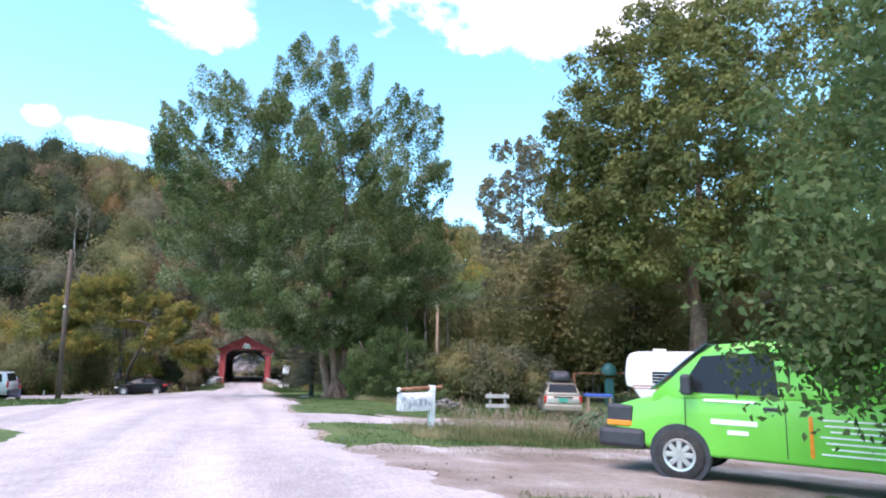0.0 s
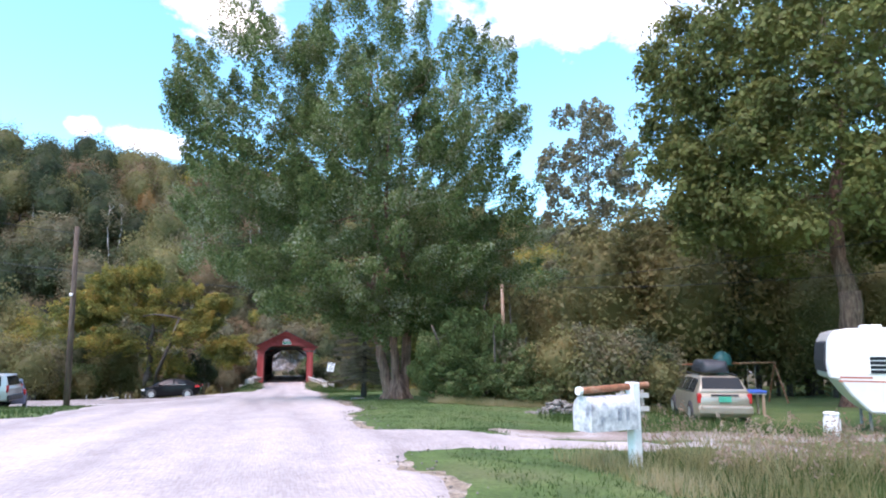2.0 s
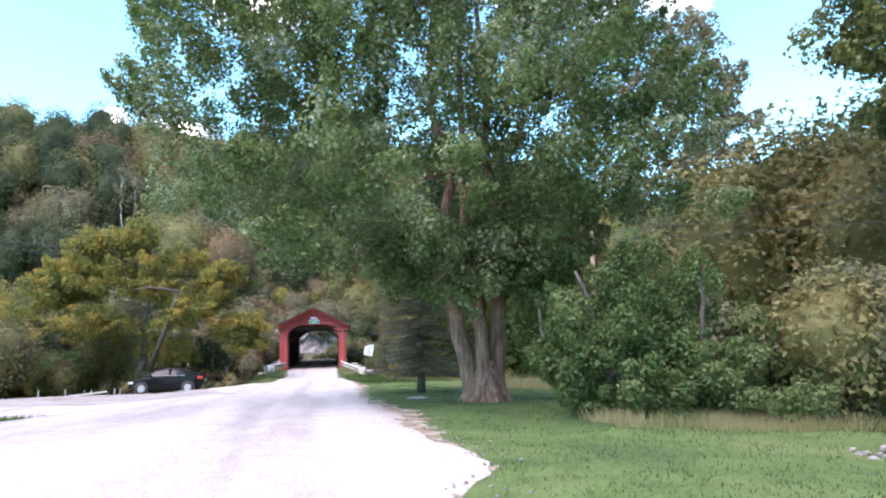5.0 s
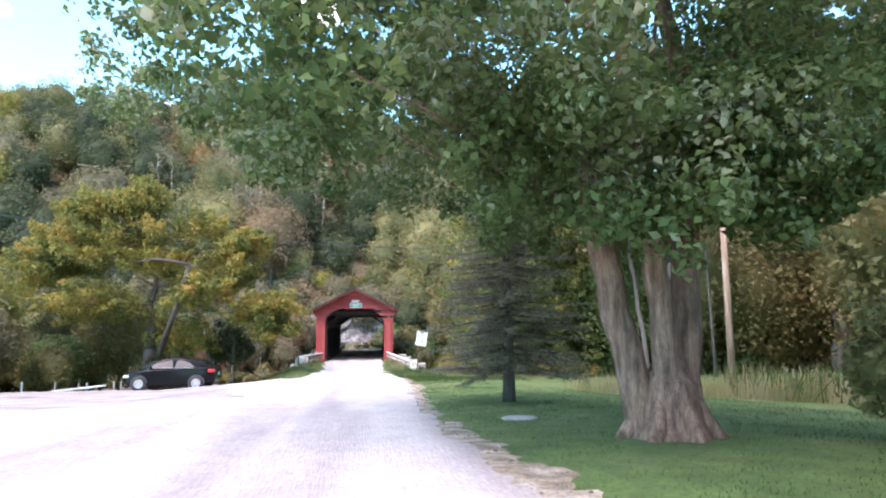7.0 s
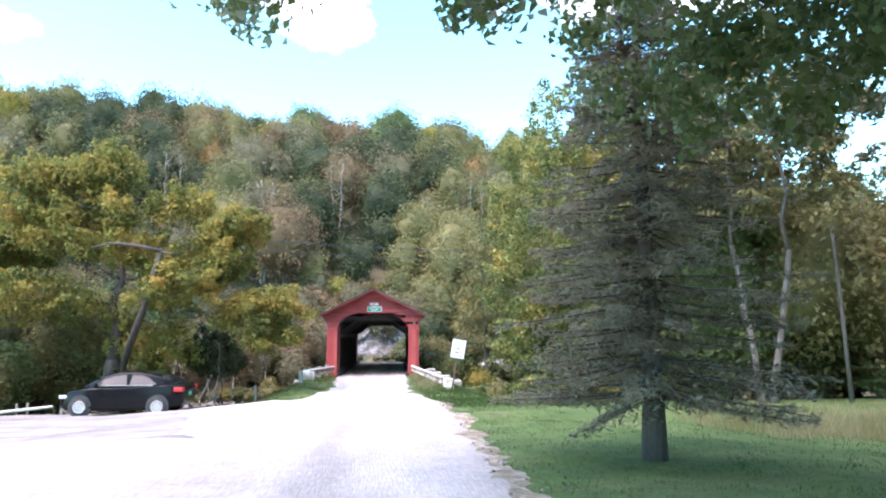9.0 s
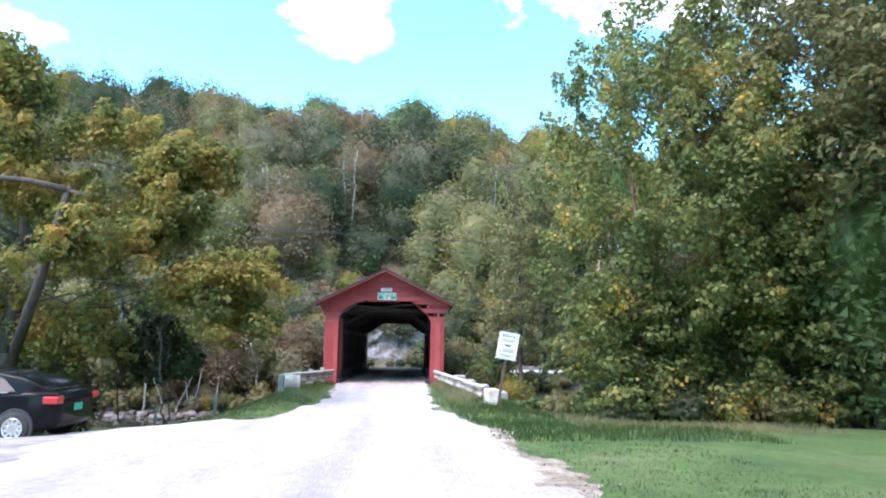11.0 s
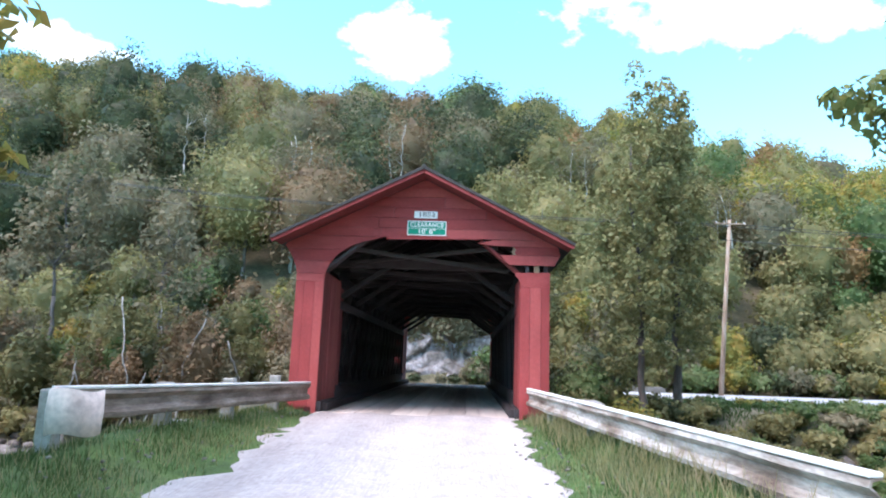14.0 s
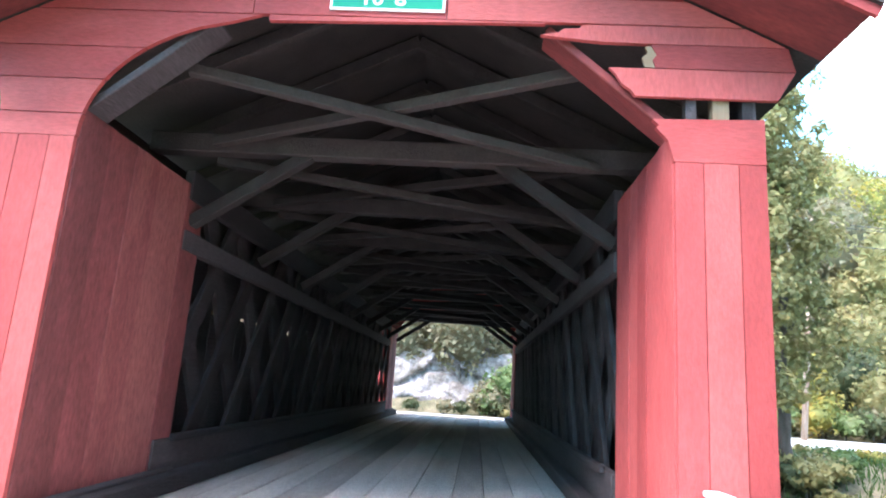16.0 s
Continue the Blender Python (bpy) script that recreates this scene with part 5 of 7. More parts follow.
for k in range(60):
    x = 15 + (k % 20) * 2.7 + wr.uniform(-1, 1)
    row = k // 20
    y = (-9.5, -3.0, -22.0)[row] + wr.uniform(-2.5, 2.5) - (0.2 * (k % 20) if row == 2 else 0)
    if row == 2 and x < 20:
        continue
    h = (wr.uniform(13, 17) if row == 2 else wr.uniform(8, 12)) + (k % 20) * 0.25
    bank.append((x, y, Z(x, y), h, h * 0.3, pick([3, 9, 0, 4, 0, 0, 0.8, 4, 0, 0]), 0.05))
woods("riverside_trees", bank, 43, "dark riverside trees behind the lawn", 1.0, 1.0, 0.3)
bank = []
for k in range(22):
    x, y = 34 + wr.uniform(0, 22), -70 + k * 2.2
    h = wr.uniform(9, 14)
    bank.append((x, y, Z(x, y), h, h * 0.32, pick([1, 8, 0.5, 3, 0.4, 0, 2, 5, 0, 0]), 0.05))
woods("field_edge_trees", bank, 44, "dark trees closing the far side of the yard", 0.5, 1.1)

# pale thin-leaved trees standing out of the hillside and the far bank
for k, (x, y, h, w, n) in enumerate(HILL_BARE):
    z = float(height(x, y))
    tree("birch_tree", (x, y, z), (0.014 if y > 30 else 0.009) * h, h * 0.42, (x, y, z + h * 0.72), (w, w, h * 0.3), n, 26, 0.3, L_GREY, BARKW if y > 30 else BARKP, 300 + k * 7, "pale-trunked tree with thin greyish leaves among the woods", stems=1 if y < 30 else 2 if k % 2 else 3, clump_r=0.7, limbs=26, inner=0.2, group="pale trees in the woods")

# ---- roadside things ----
PAINT_GREEN = mat("bright_green_car_paint", [(0.11, 0.5, 0.05), (0.13, 0.56, 0.06)], 2, 0.3, coat=0.4)
PAINT_BLACK = mat("black_car_paint", [(0.006, 0.006, 0.007), (0.01, 0.01, 0.011)], 2, 0.16, coat=0.0, spec=0.12)
PAINT_TAN = mat("tan_car_paint", [(0.3, 0.26, 0.2), (0.34, 0.3, 0.24)], 2, 0.32, 0.3, coat=0.4)
PAINT_SILVER = mat("silver_car_paint", [(0.5, 0.5, 0.5), (0.56, 0.56, 0.56)], 2, 0.3, 0.4, coat=0.4)
PAINT_BLUE = mat("slate_blue_car_paint", [(0.1, 0.13, 0.2), (0.13, 0.16, 0.24)], 2, 0.3, coat=0.4)
PAINT_WHITE = mat("white_car_paint", [(0.62, 0.61, 0.59), (0.7, 0.69, 0.67)], 2, 0.3, coat=0.3)
GLASS = glass_mat("dark_window_glass", (0.02, 0.024, 0.028))
GLASSB = glass_mat("sky_lit_windscreen", (0.06, 0.1, 0.2), 0.05)
TYRE = mat("tyre_rubber", [(0.02, 0.02, 0.02), (0.045, 0.043, 0.04)], 8, 0.85, bump=0.2)
ALLOY = mat("alloy_rim", [(0.48, 0.48, 0.47), (0.58, 0.58, 0.57)], 5, 0.35, 0.7)
PLASTIC = mat("dark_plastic", [(0.022, 0.024, 0.03), (0.04, 0.042, 0.05)], 6, 0.55)
REDLENS = mat("red_lamp_lens", [(0.4, 0.015, 0.015), (0.5, 0.03, 0.03)], 8, 0.2, coat=0.5)
AMBER = mat("amber_lamp_lens", [(0.75, 0.22, 0.02), (0.85, 0.3, 0.03)], 8, 0.2, coat=0.5)
CLEARLENS = mat("clear_lamp_lens", [(0.5, 0.5, 0.5), (0.62, 0.62, 0.62)], 8, 0.12, coat=0.5)
PLATEGREEN = mat("number_plate_green", [(0.03, 0.3, 0.2), (0.04, 0.36, 0.25)], 8, 0.4)
STRIPE = mat("red_brown_stripe", [(0.36, 0.1, 0.06), (0.44, 0.14, 0.09)], 3, 0.5)
TEAL = mat("teal_plastic", [(0.015, 0.1, 0.1), (0.025, 0.15, 0.14)], 3, 0.5)
TARPBLUE = mat("blue_tarp", [(0.03, 0.09, 0.36), (0.05, 0.14, 0.5)], 3, 0.5, bump=0.4, bump_scale=6)
TARPRED = mat("red_tarp", [(0.5, 0.05, 0.02), (0.62, 0.09, 0.03)], 3, 0.5, bump=0.4, bump_scale=6)
TARPYEL = mat("pale_yellow_cloth", [(0.7, 0.5, 0.25), (0.75, 0.66, 0.5)], 3, 0.6, bump=0.4, bump_scale=6)
FADED = mat("faded_grey_paint", [(0.14, 0.15, 0.18), (0.4, 0.42, 0.46)], 22, 0.7)
GREYPLANK = mat("grey_plank", [(0.22, 0.2, 0.18), (0.34, 0.31, 0.28), (0.42, 0.4, 0.37)], 3, 0.85, bump=0.3, fine=(20, 0.25), objrand=True, stretch=(1, 3, 3))


def wheel(parent, x, y, r, w, side, spokes=7):
    """Tyre with its rim, facing out on one side."""
    t = part("wheel", lathe([(r * 0.62, -w / 2), (r * 0.9, -w / 2), (r * 0.98, -w * 0.38), (r, -w * 0.2), (r, w * 0.2), (r * 0.98, w * 0.38), (r * 0.9, w / 2), (r * 0.62, w / 2), (r * 0.6, w * 0.3), (r * 0.6, -w * 0.3), (r * 0.62, -w / 2)], 30, at(x, y, r)), TYRE, parent, "", True)
    o = side * w * 0.34
    rim = part("rim", lathe([(r * 0.63, side * w * 0.5), (r * 0.58, side * w * 0.46), (r * 0.5, o * 0.4), (0.015, o * 0.4)], 30, at(x, y, r)), PLASTIC, t, "", True)
    bm = lathe([(r * 0.64, side * w * 0.5), (r * 0.62, side * w * 0.53), (r * 0.54, side * w * 0.5), (r * 0.53, side * w * 0.3)], 30, at(x, y, r))
    for k in range(spokes):
        a = 360 * k / spokes
        add_box(bm, (w * 0.16, r * 0.2, r * 0.48), at(x + side * w * 0.42, y, r, a, 0, 0) @ at(0, 0, r * 0.3), 0.008)
    add_tube(bm, [(x + o * 0.6, y, r), (x + side * w * 0.5, y, r)], [r * 0.17, r * 0.14], 14)
    part("spokes", bm, ALLOY, t)
    return t


def cabin_x(cab, y, z):
    ys = [s[0] for s in cab]
    lo, hi, z0, z1, r = (float(np.interp(y, ys, [s[k] for s in cab])) for k in (1, 2, 3, 4, 5))
    z0, z1 = z0 + r, z1 - r
    return lo + (hi - lo) * min(1, max(0, (z - z0) / max(1e-3, z1 - z0)))


def side_pane(cab, outline, side, out=0.012, nu=8, nv=5):
    """A window that follows the cabin's side; corners low rear, low front, high front, high rear."""
    bm = bmesh.new()
    c = [Vector(q) for q in outline]
    grid = []
    for j in range(nv + 1):
        row = []
        for i in range(nu + 1):
            u, v = i / nu, j / nv
            y, z = c[0].lerp(c[1], u).lerp(c[3].lerp(c[2], u), v)
            row.append(bm.verts.new((side * (cabin_x(cab, y, z) + out), y, z)))
        grid.append(row)
    faces = [bm.faces.new((grid[j][i], grid[j][i + 1], grid[j + 1][i + 1], grid[j + 1][i])) for j in range(nv) for i in range(nu)]
    r = bmesh.ops.extrude_face_region(bm, geom=faces)
    bmesh.ops.translate(bm, vec=(-side * 0.02, 0, 0), verts=[v for v in r["geom"] if isinstance(v, bmesh.types.BMVert)])
    return bm


def cross_pane(y0, z0, w0, y1, z1, w1, out=0.014):
    """A windscreen or rear window between two heights."""
    bm = bmesh.new()
    d = Vector((0, z1 - z0, -(y1 - y0))).normalized() * out
    d = d if d.z > 0 else -d
    rows = [[bm.verts.new((x * w, y, z) if k else Vector((x * w, y, z)) + d) for x, w, y, z in ((-1, w0, y0, z0), (1, w0, y0, z0), (1, w1, y1, z1), (-1, w1, y1, z1))] for k in (0, 1)]
    bm.faces.new(rows[0])
    bm.faces.new(rows[1][::-1])
    for k in range(4):
        bm.faces.new((rows[0][k], rows[0][(k + 1) % 4], rows[1][(k + 1) % 4], rows[1][k]))
    return bm


def vehicle(name, m, label, category, paint, body, cab, panes, screens, axles, r, track, spokes=7, tyre_w=0.2):
    """A car: lower body, cabin, panes, wheels. Front towards +y."""
    top = empty(name, m, label, category)
    b = part("body", loft(body), paint, top, "", True)
    part("cabin", loft(cab), paint, top, "", True)
    for outline in panes:
        for s in (-1, 1):
            part("side_window", side_pane(cab, outline, s), GLASS, top)
    for n, q in screens:
        part(n, cross_pane(*q), GLASSB if n == "windscreen" else GLASS, top)
    for y in axles:
        for s in (-1, 1):
            ys = [q[0] for q in body]
            bx = float(np.interp(y, ys, [q[1] for q in body]))
            part("wheel_arch", lathe([(0.01, 0), (r * 1.17, 0), (r * 1.19, -0.02 * s), (r * 1.19, -0.1 * s)], 30, at(s * (bx + 0.006), y, r * 1.02)), PLASTIC, top)
            wheel(top, s * (track / 2), y, r, tyre_w, s, spokes)
    return top


# green delivery van
VM = at(7.35, -65.8, Z(5.4, -65.3) - 0.02, 0, 0, 39)
van_body = [(-2.85, 0.94, 0.96, 0.55, 1.25, 0.1), (-2.7, 0.98, 0.99, 0.42, 1.28, 0.08), (-1.0, 0.99, 0.99, 0.38, 1.28, 0.06), (1.2, 0.99, 0.98, 0.38, 1.28, 0.06), (1.9, 0.98, 0.95, 0.4, 1.26, 0.08), (2.35, 0.96, 0.9, 0.44, 1.16, 0.1), (2.72, 0.92, 0.84, 0.48, 1.04, 0.1), (2.84, 0.86, 0.76, 0.52, 0.96, 0.09)]
van_cab = [(-2.84, 0.97, 0.84, 1.15, 2.02, 0.14), (-2.6, 0.985, 0.87, 1.15, 2.08, 0.14), (0.6, 0.985, 0.87, 1.15, 2.08, 0.14), (1.2, 0.985, 0.84, 1.15, 2.02, 0.13), (1.45, 0.98, 0.84, 1.15, 1.86, 0.1), (2.12, 0.93, 0.88, 1.12, 1.25, 0.03)]
VAN = vehicle("delivery_van", VM, "bright green delivery van with dark plastic bumper and white lettering", "van", PAINT_GREEN, van_body, van_cab, [[(0.35, 1.3), (1.72, 1.3), (1.38, 1.84), (0.4, 1.92)]], [("windscreen", (2.17, 1.3, 0.84, 1.33, 2.03, 0.76))], (-1.7, 1.72), 0.375, 1.78, 8, 0.26)
part("bumper", box((2.04, 0.74, 0.3), at(0, 2.6, 0.55), 0.07, 2), PLASTIC, VAN, "dark plastic bumper")
part("grille", box((1.5, 0.08, 0.28), at(0, 2.83, 0.86), 0.02), PLASTIC, VAN)
for s in (-1, 1):
    hl = part("headlamp", box((0.26, 0.42, 0.3), at(s * 0.8, 2.64, 0.9, 0, 0, 0), 0.04, 2), PLASTIC, VAN, "dark headlamp housing")
    part("turn_lamp", box((0.27, 0.4, 0.1), at(s * 0.805, 2.645, 0.77), 0.02), AMBER, hl)
    mir = part("mirror", box((0.2, 0.16, 0.3), at(s * 1.14, 1.55, 1.42), 0.04, 2), PLASTIC, VAN)
    part("door_handle", box((0.03, 0.2, 0.05), at(s * 1.0, 0.45, 1.12), 0.01), PLASTIC, VAN)
    for y, w, z, h in ((0.95, 0.62, 0.9, 0.07), (0.9, 0.28, 0.76, 0.06), (1.0, 0.7, 1.2, 0.035)):
        part("lettering_bar", box((0.006, w, h), at(s * 0.996, y, z)), SIGNWHITE, VAN)
    for k in range(7):
        part("lettering_bar", box((0.006, 1.25 - 0.12 * (k % 3), 0.022), at(s * 0.996, -0.75, 1.02 - 0.075 * k)), SIGNWHITE, VAN)
    part("lettering_bar", box((0.006, 0.05, 0.55), at(s * 0.996, -0.02, 0.78)), AMBER, VAN)
    for y in (1.72, 0.28, -1.45):
        part("door_seam", box((0.004, 0.012, 0.78), at(s * 0.993, y - (0.1 if y > 1 else 0), 0.86)), BLACK, VAN)

# black sedan
sedan_body = [(-1.99, 0.6, 0.62, 0.42, 0.84, 0.08), (-1.92, 0.76, 0.72, 0.3, 0.98, 0.1), (-1.4, 0.83, 0.78, 0.2, 1.0, 0.1), (0, 0.84, 0.8, 0.18, 0.95, 0.1), (1.0, 0.84, 0.79, 0.18, 0.92, 0.1), (1.7, 0.81, 0.72, 0.2, 0.8, 0.1), (1.92, 0.7, 0.6, 0.26, 0.64, 0.09), (1.99, 0.56, 0.5, 0.32, 0.55, 0.07)]
sedan_cab = [(-1.78, 0.7, 0.66, 0.88, 0.99, 0.03), (-1.2, 0.77, 0.6, 0.88, 1.26, 0.08), (-0.5, 0.79, 0.56, 0.88, 1.4, 0.1), (0.15, 0.79, 0.57, 0.88, 1.4, 0.1), (0.6, 0.78, 0.6, 0.88, 1.26, 0.08), (1.22, 0.72, 0.68, 0.86, 0.93, 0.03)]
CARM = at(-8.2, -14.75, Z(-8.3, -15.5), 0, 0, 87)
CAR = vehicle("sedan", CARM, "shiny black four-door sedan parked on gravel", "car", PAINT_BLACK, sedan_body, sedan_cab, [[(-1.15, 1.0), (-0.28, 0.98), (-0.3, 1.32), (-0.75, 1.28)], [(-0.2, 0.98), (0.95, 0.97), (0.45, 1.25), (-0.1, 1.32)]], [("windscreen", (1.2, 0.95, 0.6, 0.5, 1.3, 0.5)), ("rear_window", (-1.72, 1.01, 0.58, -0.75, 1.35, 0.48))], (-1.22, 1.24), 0.31, 1.54, 10, 0.2)
for s in (-1, 1):
    part("tail_lamp", box((0.24, 0.3, 0.15), at(s * 0.68, -1.85, 0.84), 0.03, 2), REDLENS, CAR)
    part("headlamp", box((0.26, 0.34, 0.12), at(s * 0.6, 1.8, 0.62), 0.03, 2), CLEARLENS, CAR)
    part("mirror", box((0.16, 0.1, 0.12), at(s * 0.93, 0.72, 1.0), 0.03, 2), PAINT_BLACK, CAR)
    part("side_trim", box((0.01, 1.9, 0.02), at(s * 0.825, -0.1, 0.985)), ALLOY, CAR)
part("number_plate", box((0.32, 0.02, 0.14), at(0, -1.985, 0.66)), PLATEGREEN, CAR)

# tan station wagon with a roof box
wagon_body = [(-2.12, 0.7, 0.7, 0.36, 0.86, 0.1), (-2.0, 0.8, 0.78, 0.26, 1.0, 0.1), (-1.2, 0.83, 0.79, 0.2, 0.98, 0.1), (0.8, 0.83, 0.78, 0.2, 0.94, 0.1), (1.6, 0.8, 0.72, 0.22, 0.82, 0.1), (2.0, 0.7, 0.6, 0.3, 0.66, 0.09), (2.08, 0.56, 0.5, 0.36, 0.56, 0.07)]
wagon_cab = [(-2.02, 0.76, 0.7, 0.92, 1.06, 0.05), (-1.7, 0.78, 0.6, 0.9, 1.44, 0.1), (-0.5, 0.79, 0.6, 0.9, 1.48, 0.1), (0.2, 0.79, 0.6, 0.9, 1.45, 0.1), (0.6, 0.78, 0.62, 0.9, 1.3, 0.08), (1.25, 0.72, 0.68, 0.86, 0.95, 0.03)]
WM = at(13.1, -47.0, Z(13.1, -47.0) + 0.02, 0, 0, -23)
WAG = vehicle("station_wagon", WM, "dusty tan station wagon with dark roof box on the grass", "car", PAINT_TAN, wagon_body, wagon_cab, [[(-1.7, 1.0), (-0.95, 1.0), (-0.95, 1.38), (-1.55, 1.36)], [(-0.85, 1.0), (-0.1, 0.99), (-0.1, 1.38), (-0.85, 1.39)], [(0.0, 0.99), (1.0, 0.98), (0.5, 1.3), (0.0, 1.37)]], [("windscreen", (1.2, 0.98, 0.6, 0.55, 1.36, 0.5)), ("rear_window", (-2.0, 1.06, 0.62, -1.72, 1.42, 0.54))], (-1.25, 1.3), 0.31, 1.54, 6, 0.19)
for s in (-1, 1):
    part("tail_lamp", box((0.13, 0.16, 0.3), at(s * 0.72, -2.04, 0.82), 0.03, 2), REDLENS, WAG)
    part("roof_rail", tube([(s * 0.55, -1.5, 1.5), (s * 0.55, 0.2, 1.52)], 0.02, 6), PLASTIC, WAG)
part("bumper", box((1.58, 0.16, 0.26), at(0, -2.12, 0.48), 0.06, 2), PAINT_TAN, WAG)
part("number_plate", box((0.36, 0.02, 0.17), at(0, -2.145, 0.8)), PLATEGREEN, WAG)
part("plate_trim", box((0.8, 0.03, 0.05), at(0, -2.14, 0.92), 0.01), PLASTIC, WAG)
RB = empty("roof_box", WM, "dark grey cargo box strapped on a car roof", "roof box")
part("box_shell", loft([(-1.35, 0.3, 0.28, 1.56, 1.8, 0.08), (-1.2, 0.42, 0.38, 1.54, 1.92, 0.1), (-0.2, 0.43, 0.4, 1.54, 1.95, 0.1), (0.45, 0.36, 0.3, 1.55, 1.78, 0.08), (0.6, 0.26, 0.2, 1.57, 1.68, 0.04)]), PLASTIC, RB, "", True)
part("lid_seam", box((0.88, 1.6, 0.02), at(0, -0.4, 1.7), 0.005), BLACK, RB)

# silver sport utility car and a blue hatchback behind it
suv_body = [(-2.15, 0.72, 0.72, 0.45, 1.0, 0.08), (-2.05, 0.82, 0.82, 0.38, 1.12, 0.08), (0.8, 0.86, 0.84, 0.34, 1.06, 0.08), (1.7, 0.84, 0.78, 0.36, 1.0, 0.09), (2.1, 0.74, 0.68, 0.42, 0.86, 0.09)]
suv_cab = [(-2.08, 0.8, 0.72, 1.0, 1.12, 0.04), (-1.9, 0.82, 0.68, 1.0, 1.66, 0.08), (0.1, 0.83, 0.68, 1.0, 1.7, 0.08), (0.5, 0.82, 0.68, 1.0, 1.6, 0.08), (1.05, 0.78, 0.72, 0.98, 1.06, 0.03)]
SUV = vehicle("sport_utility_car", at(-15.45, -29.4, Z(-15.4, -29.4), 0, 0, 88), "silver sport utility car parked by a pale house", "car", PAINT_SILVER, suv_body, suv_cab, [[(-1.8, 1.12), (-0.95, 1.12), (-0.95, 1.58), (-1.72, 1.56)], [(-0.85, 1.12), (-0.1, 1.12), (-0.1, 1.6), (-0.85, 1.6)], [(0.0, 1.12), (0.85, 1.1), (0.48, 1.52), (0.0, 1.58)]], [("windscreen", (1.02, 1.08, 0.64, 0.54, 1.55, 0.58)), ("rear_window", (-2.06, 1.14, 0.66, -1.93, 1.58, 0.6))], (-1.3, 1.3), 0.36, 1.58, 5, 0.24)
for s in (-1, 1):
    part("tail_lamp", box((0.12, 0.1, 0.34), at(s * 0.76, -2.08, 0.98), 0.02), REDLENS, SUV)
part("bumper", box((1.6, 0.16, 0.26), at(0, -2.16, 0.55), 0.05, 2), PLASTIC, SUV)
hatch_body = [(-1.8, 0.72, 0.7, 0.36, 0.9, 0.1), (-1.7, 0.8, 0.78, 0.26, 1.0, 0.1), (0.9, 0.82, 0.77, 0.2, 0.94, 0.1), (1.6, 0.78, 0.68, 0.26, 0.78, 0.1), (1.85, 0.6, 0.52, 0.34, 0.6, 0.08)]
hatch_cab = [(-1.74, 0.74, 0.68, 0.9, 1.04, 0.04), (-1.45, 0.77, 0.6, 0.9, 1.42, 0.1), (0.1, 0.78, 0.6, 0.9, 1.46, 0.1), (0.5, 0.77, 0.62, 0.9, 1.3, 0.08), (1.1, 0.71, 0.66, 0.86, 0.95, 0.03)]
HAT = vehicle("hatchback", at(-14.6, -26.6, Z(-14.6, -26.6), 0, 0, 18), "slate blue hatchback parked behind a silver car", "car", PAINT_BLUE, hatch_body, hatch_cab, [[(-1.35, 1.0), (-0.4, 1.0), (-0.4, 1.37), (-1.2, 1.35)], [(-0.3, 1.0), (0.85, 0.97), (0.42, 1.29), (-0.3, 1.37)]], [("windscreen", (1.06, 0.97, 0.58, 0.44, 1.36, 0.5)), ("rear_window", (-1.72, 1.06, 0.6, -1.48, 1.4, 0.52))], (-1.15, 1.15), 0.3, 1.5, 6, 0.19)
for s in (-1, 1):
    part("tail_lamp", box((0.14, 0.12, 0.3), at(s * 0.7, -1.74, 0.86), 0.03), REDLENS, HAT)

# pickup in front of the camper
pick_body = [(-2.5, 0.86, 0.86, 0.5, 1.1, 0.06), (-0.6, 0.9, 0.88, 0.44, 1.1, 0.06), (0.9, 0.9, 0.87, 0.44, 1.1, 0.08), (1.9, 0.88, 0.82, 0.46, 1.06, 0.1), (2.4, 0.84, 0.76, 0.5, 1.0, 0.1), (2.5, 0.78, 0.7, 0.54, 0.92, 0.08)]
pick_cab = [(-0.75, 0.84, 0.72, 1.0, 1.7, 0.08), (-0.5, 0.85, 0.72, 1.0, 1.76, 0.08), (0.3, 0.85, 0.72, 1.0, 1.74, 0.08), (0.5, 0.84, 0.74, 1.0, 1.62, 0.08), (1.05, 0.8, 0.76, 1.0, 1.12, 0.03)]
PUP = vehicle("pickup_truck", at(18.6, -58.4, Z(18, -58.3), 0, 0, 62), "white pickup truck parked beside a camper trailer", "truck", PAINT_WHITE, pick_body, pick_cab, [[(-0.6, 1.16), (0.85, 1.14), (0.42, 1.6), (-0.55, 1.64)]], [("windscreen", (1.02, 1.14, 0.68, 0.48, 1.62, 0.62))], (-1.5, 1.6), 0.37, 1.62, 6, 0.26)
part("bumper", box((1.75, 0.2, 0.24), at(0, 2.5, 0.56), 0.05, 2), ALLOY, PUP)
part("grille", box((1.0, 0.06, 0.26), at(0, 2.5, 0.84), 0.02), PLASTIC, PUP)
for s in (-1, 1):
    part("headlamp", box((0.3, 0.2, 0.24), at(s * 0.64, 2.42, 0.86), 0.03), CLEARLENS, PUP)

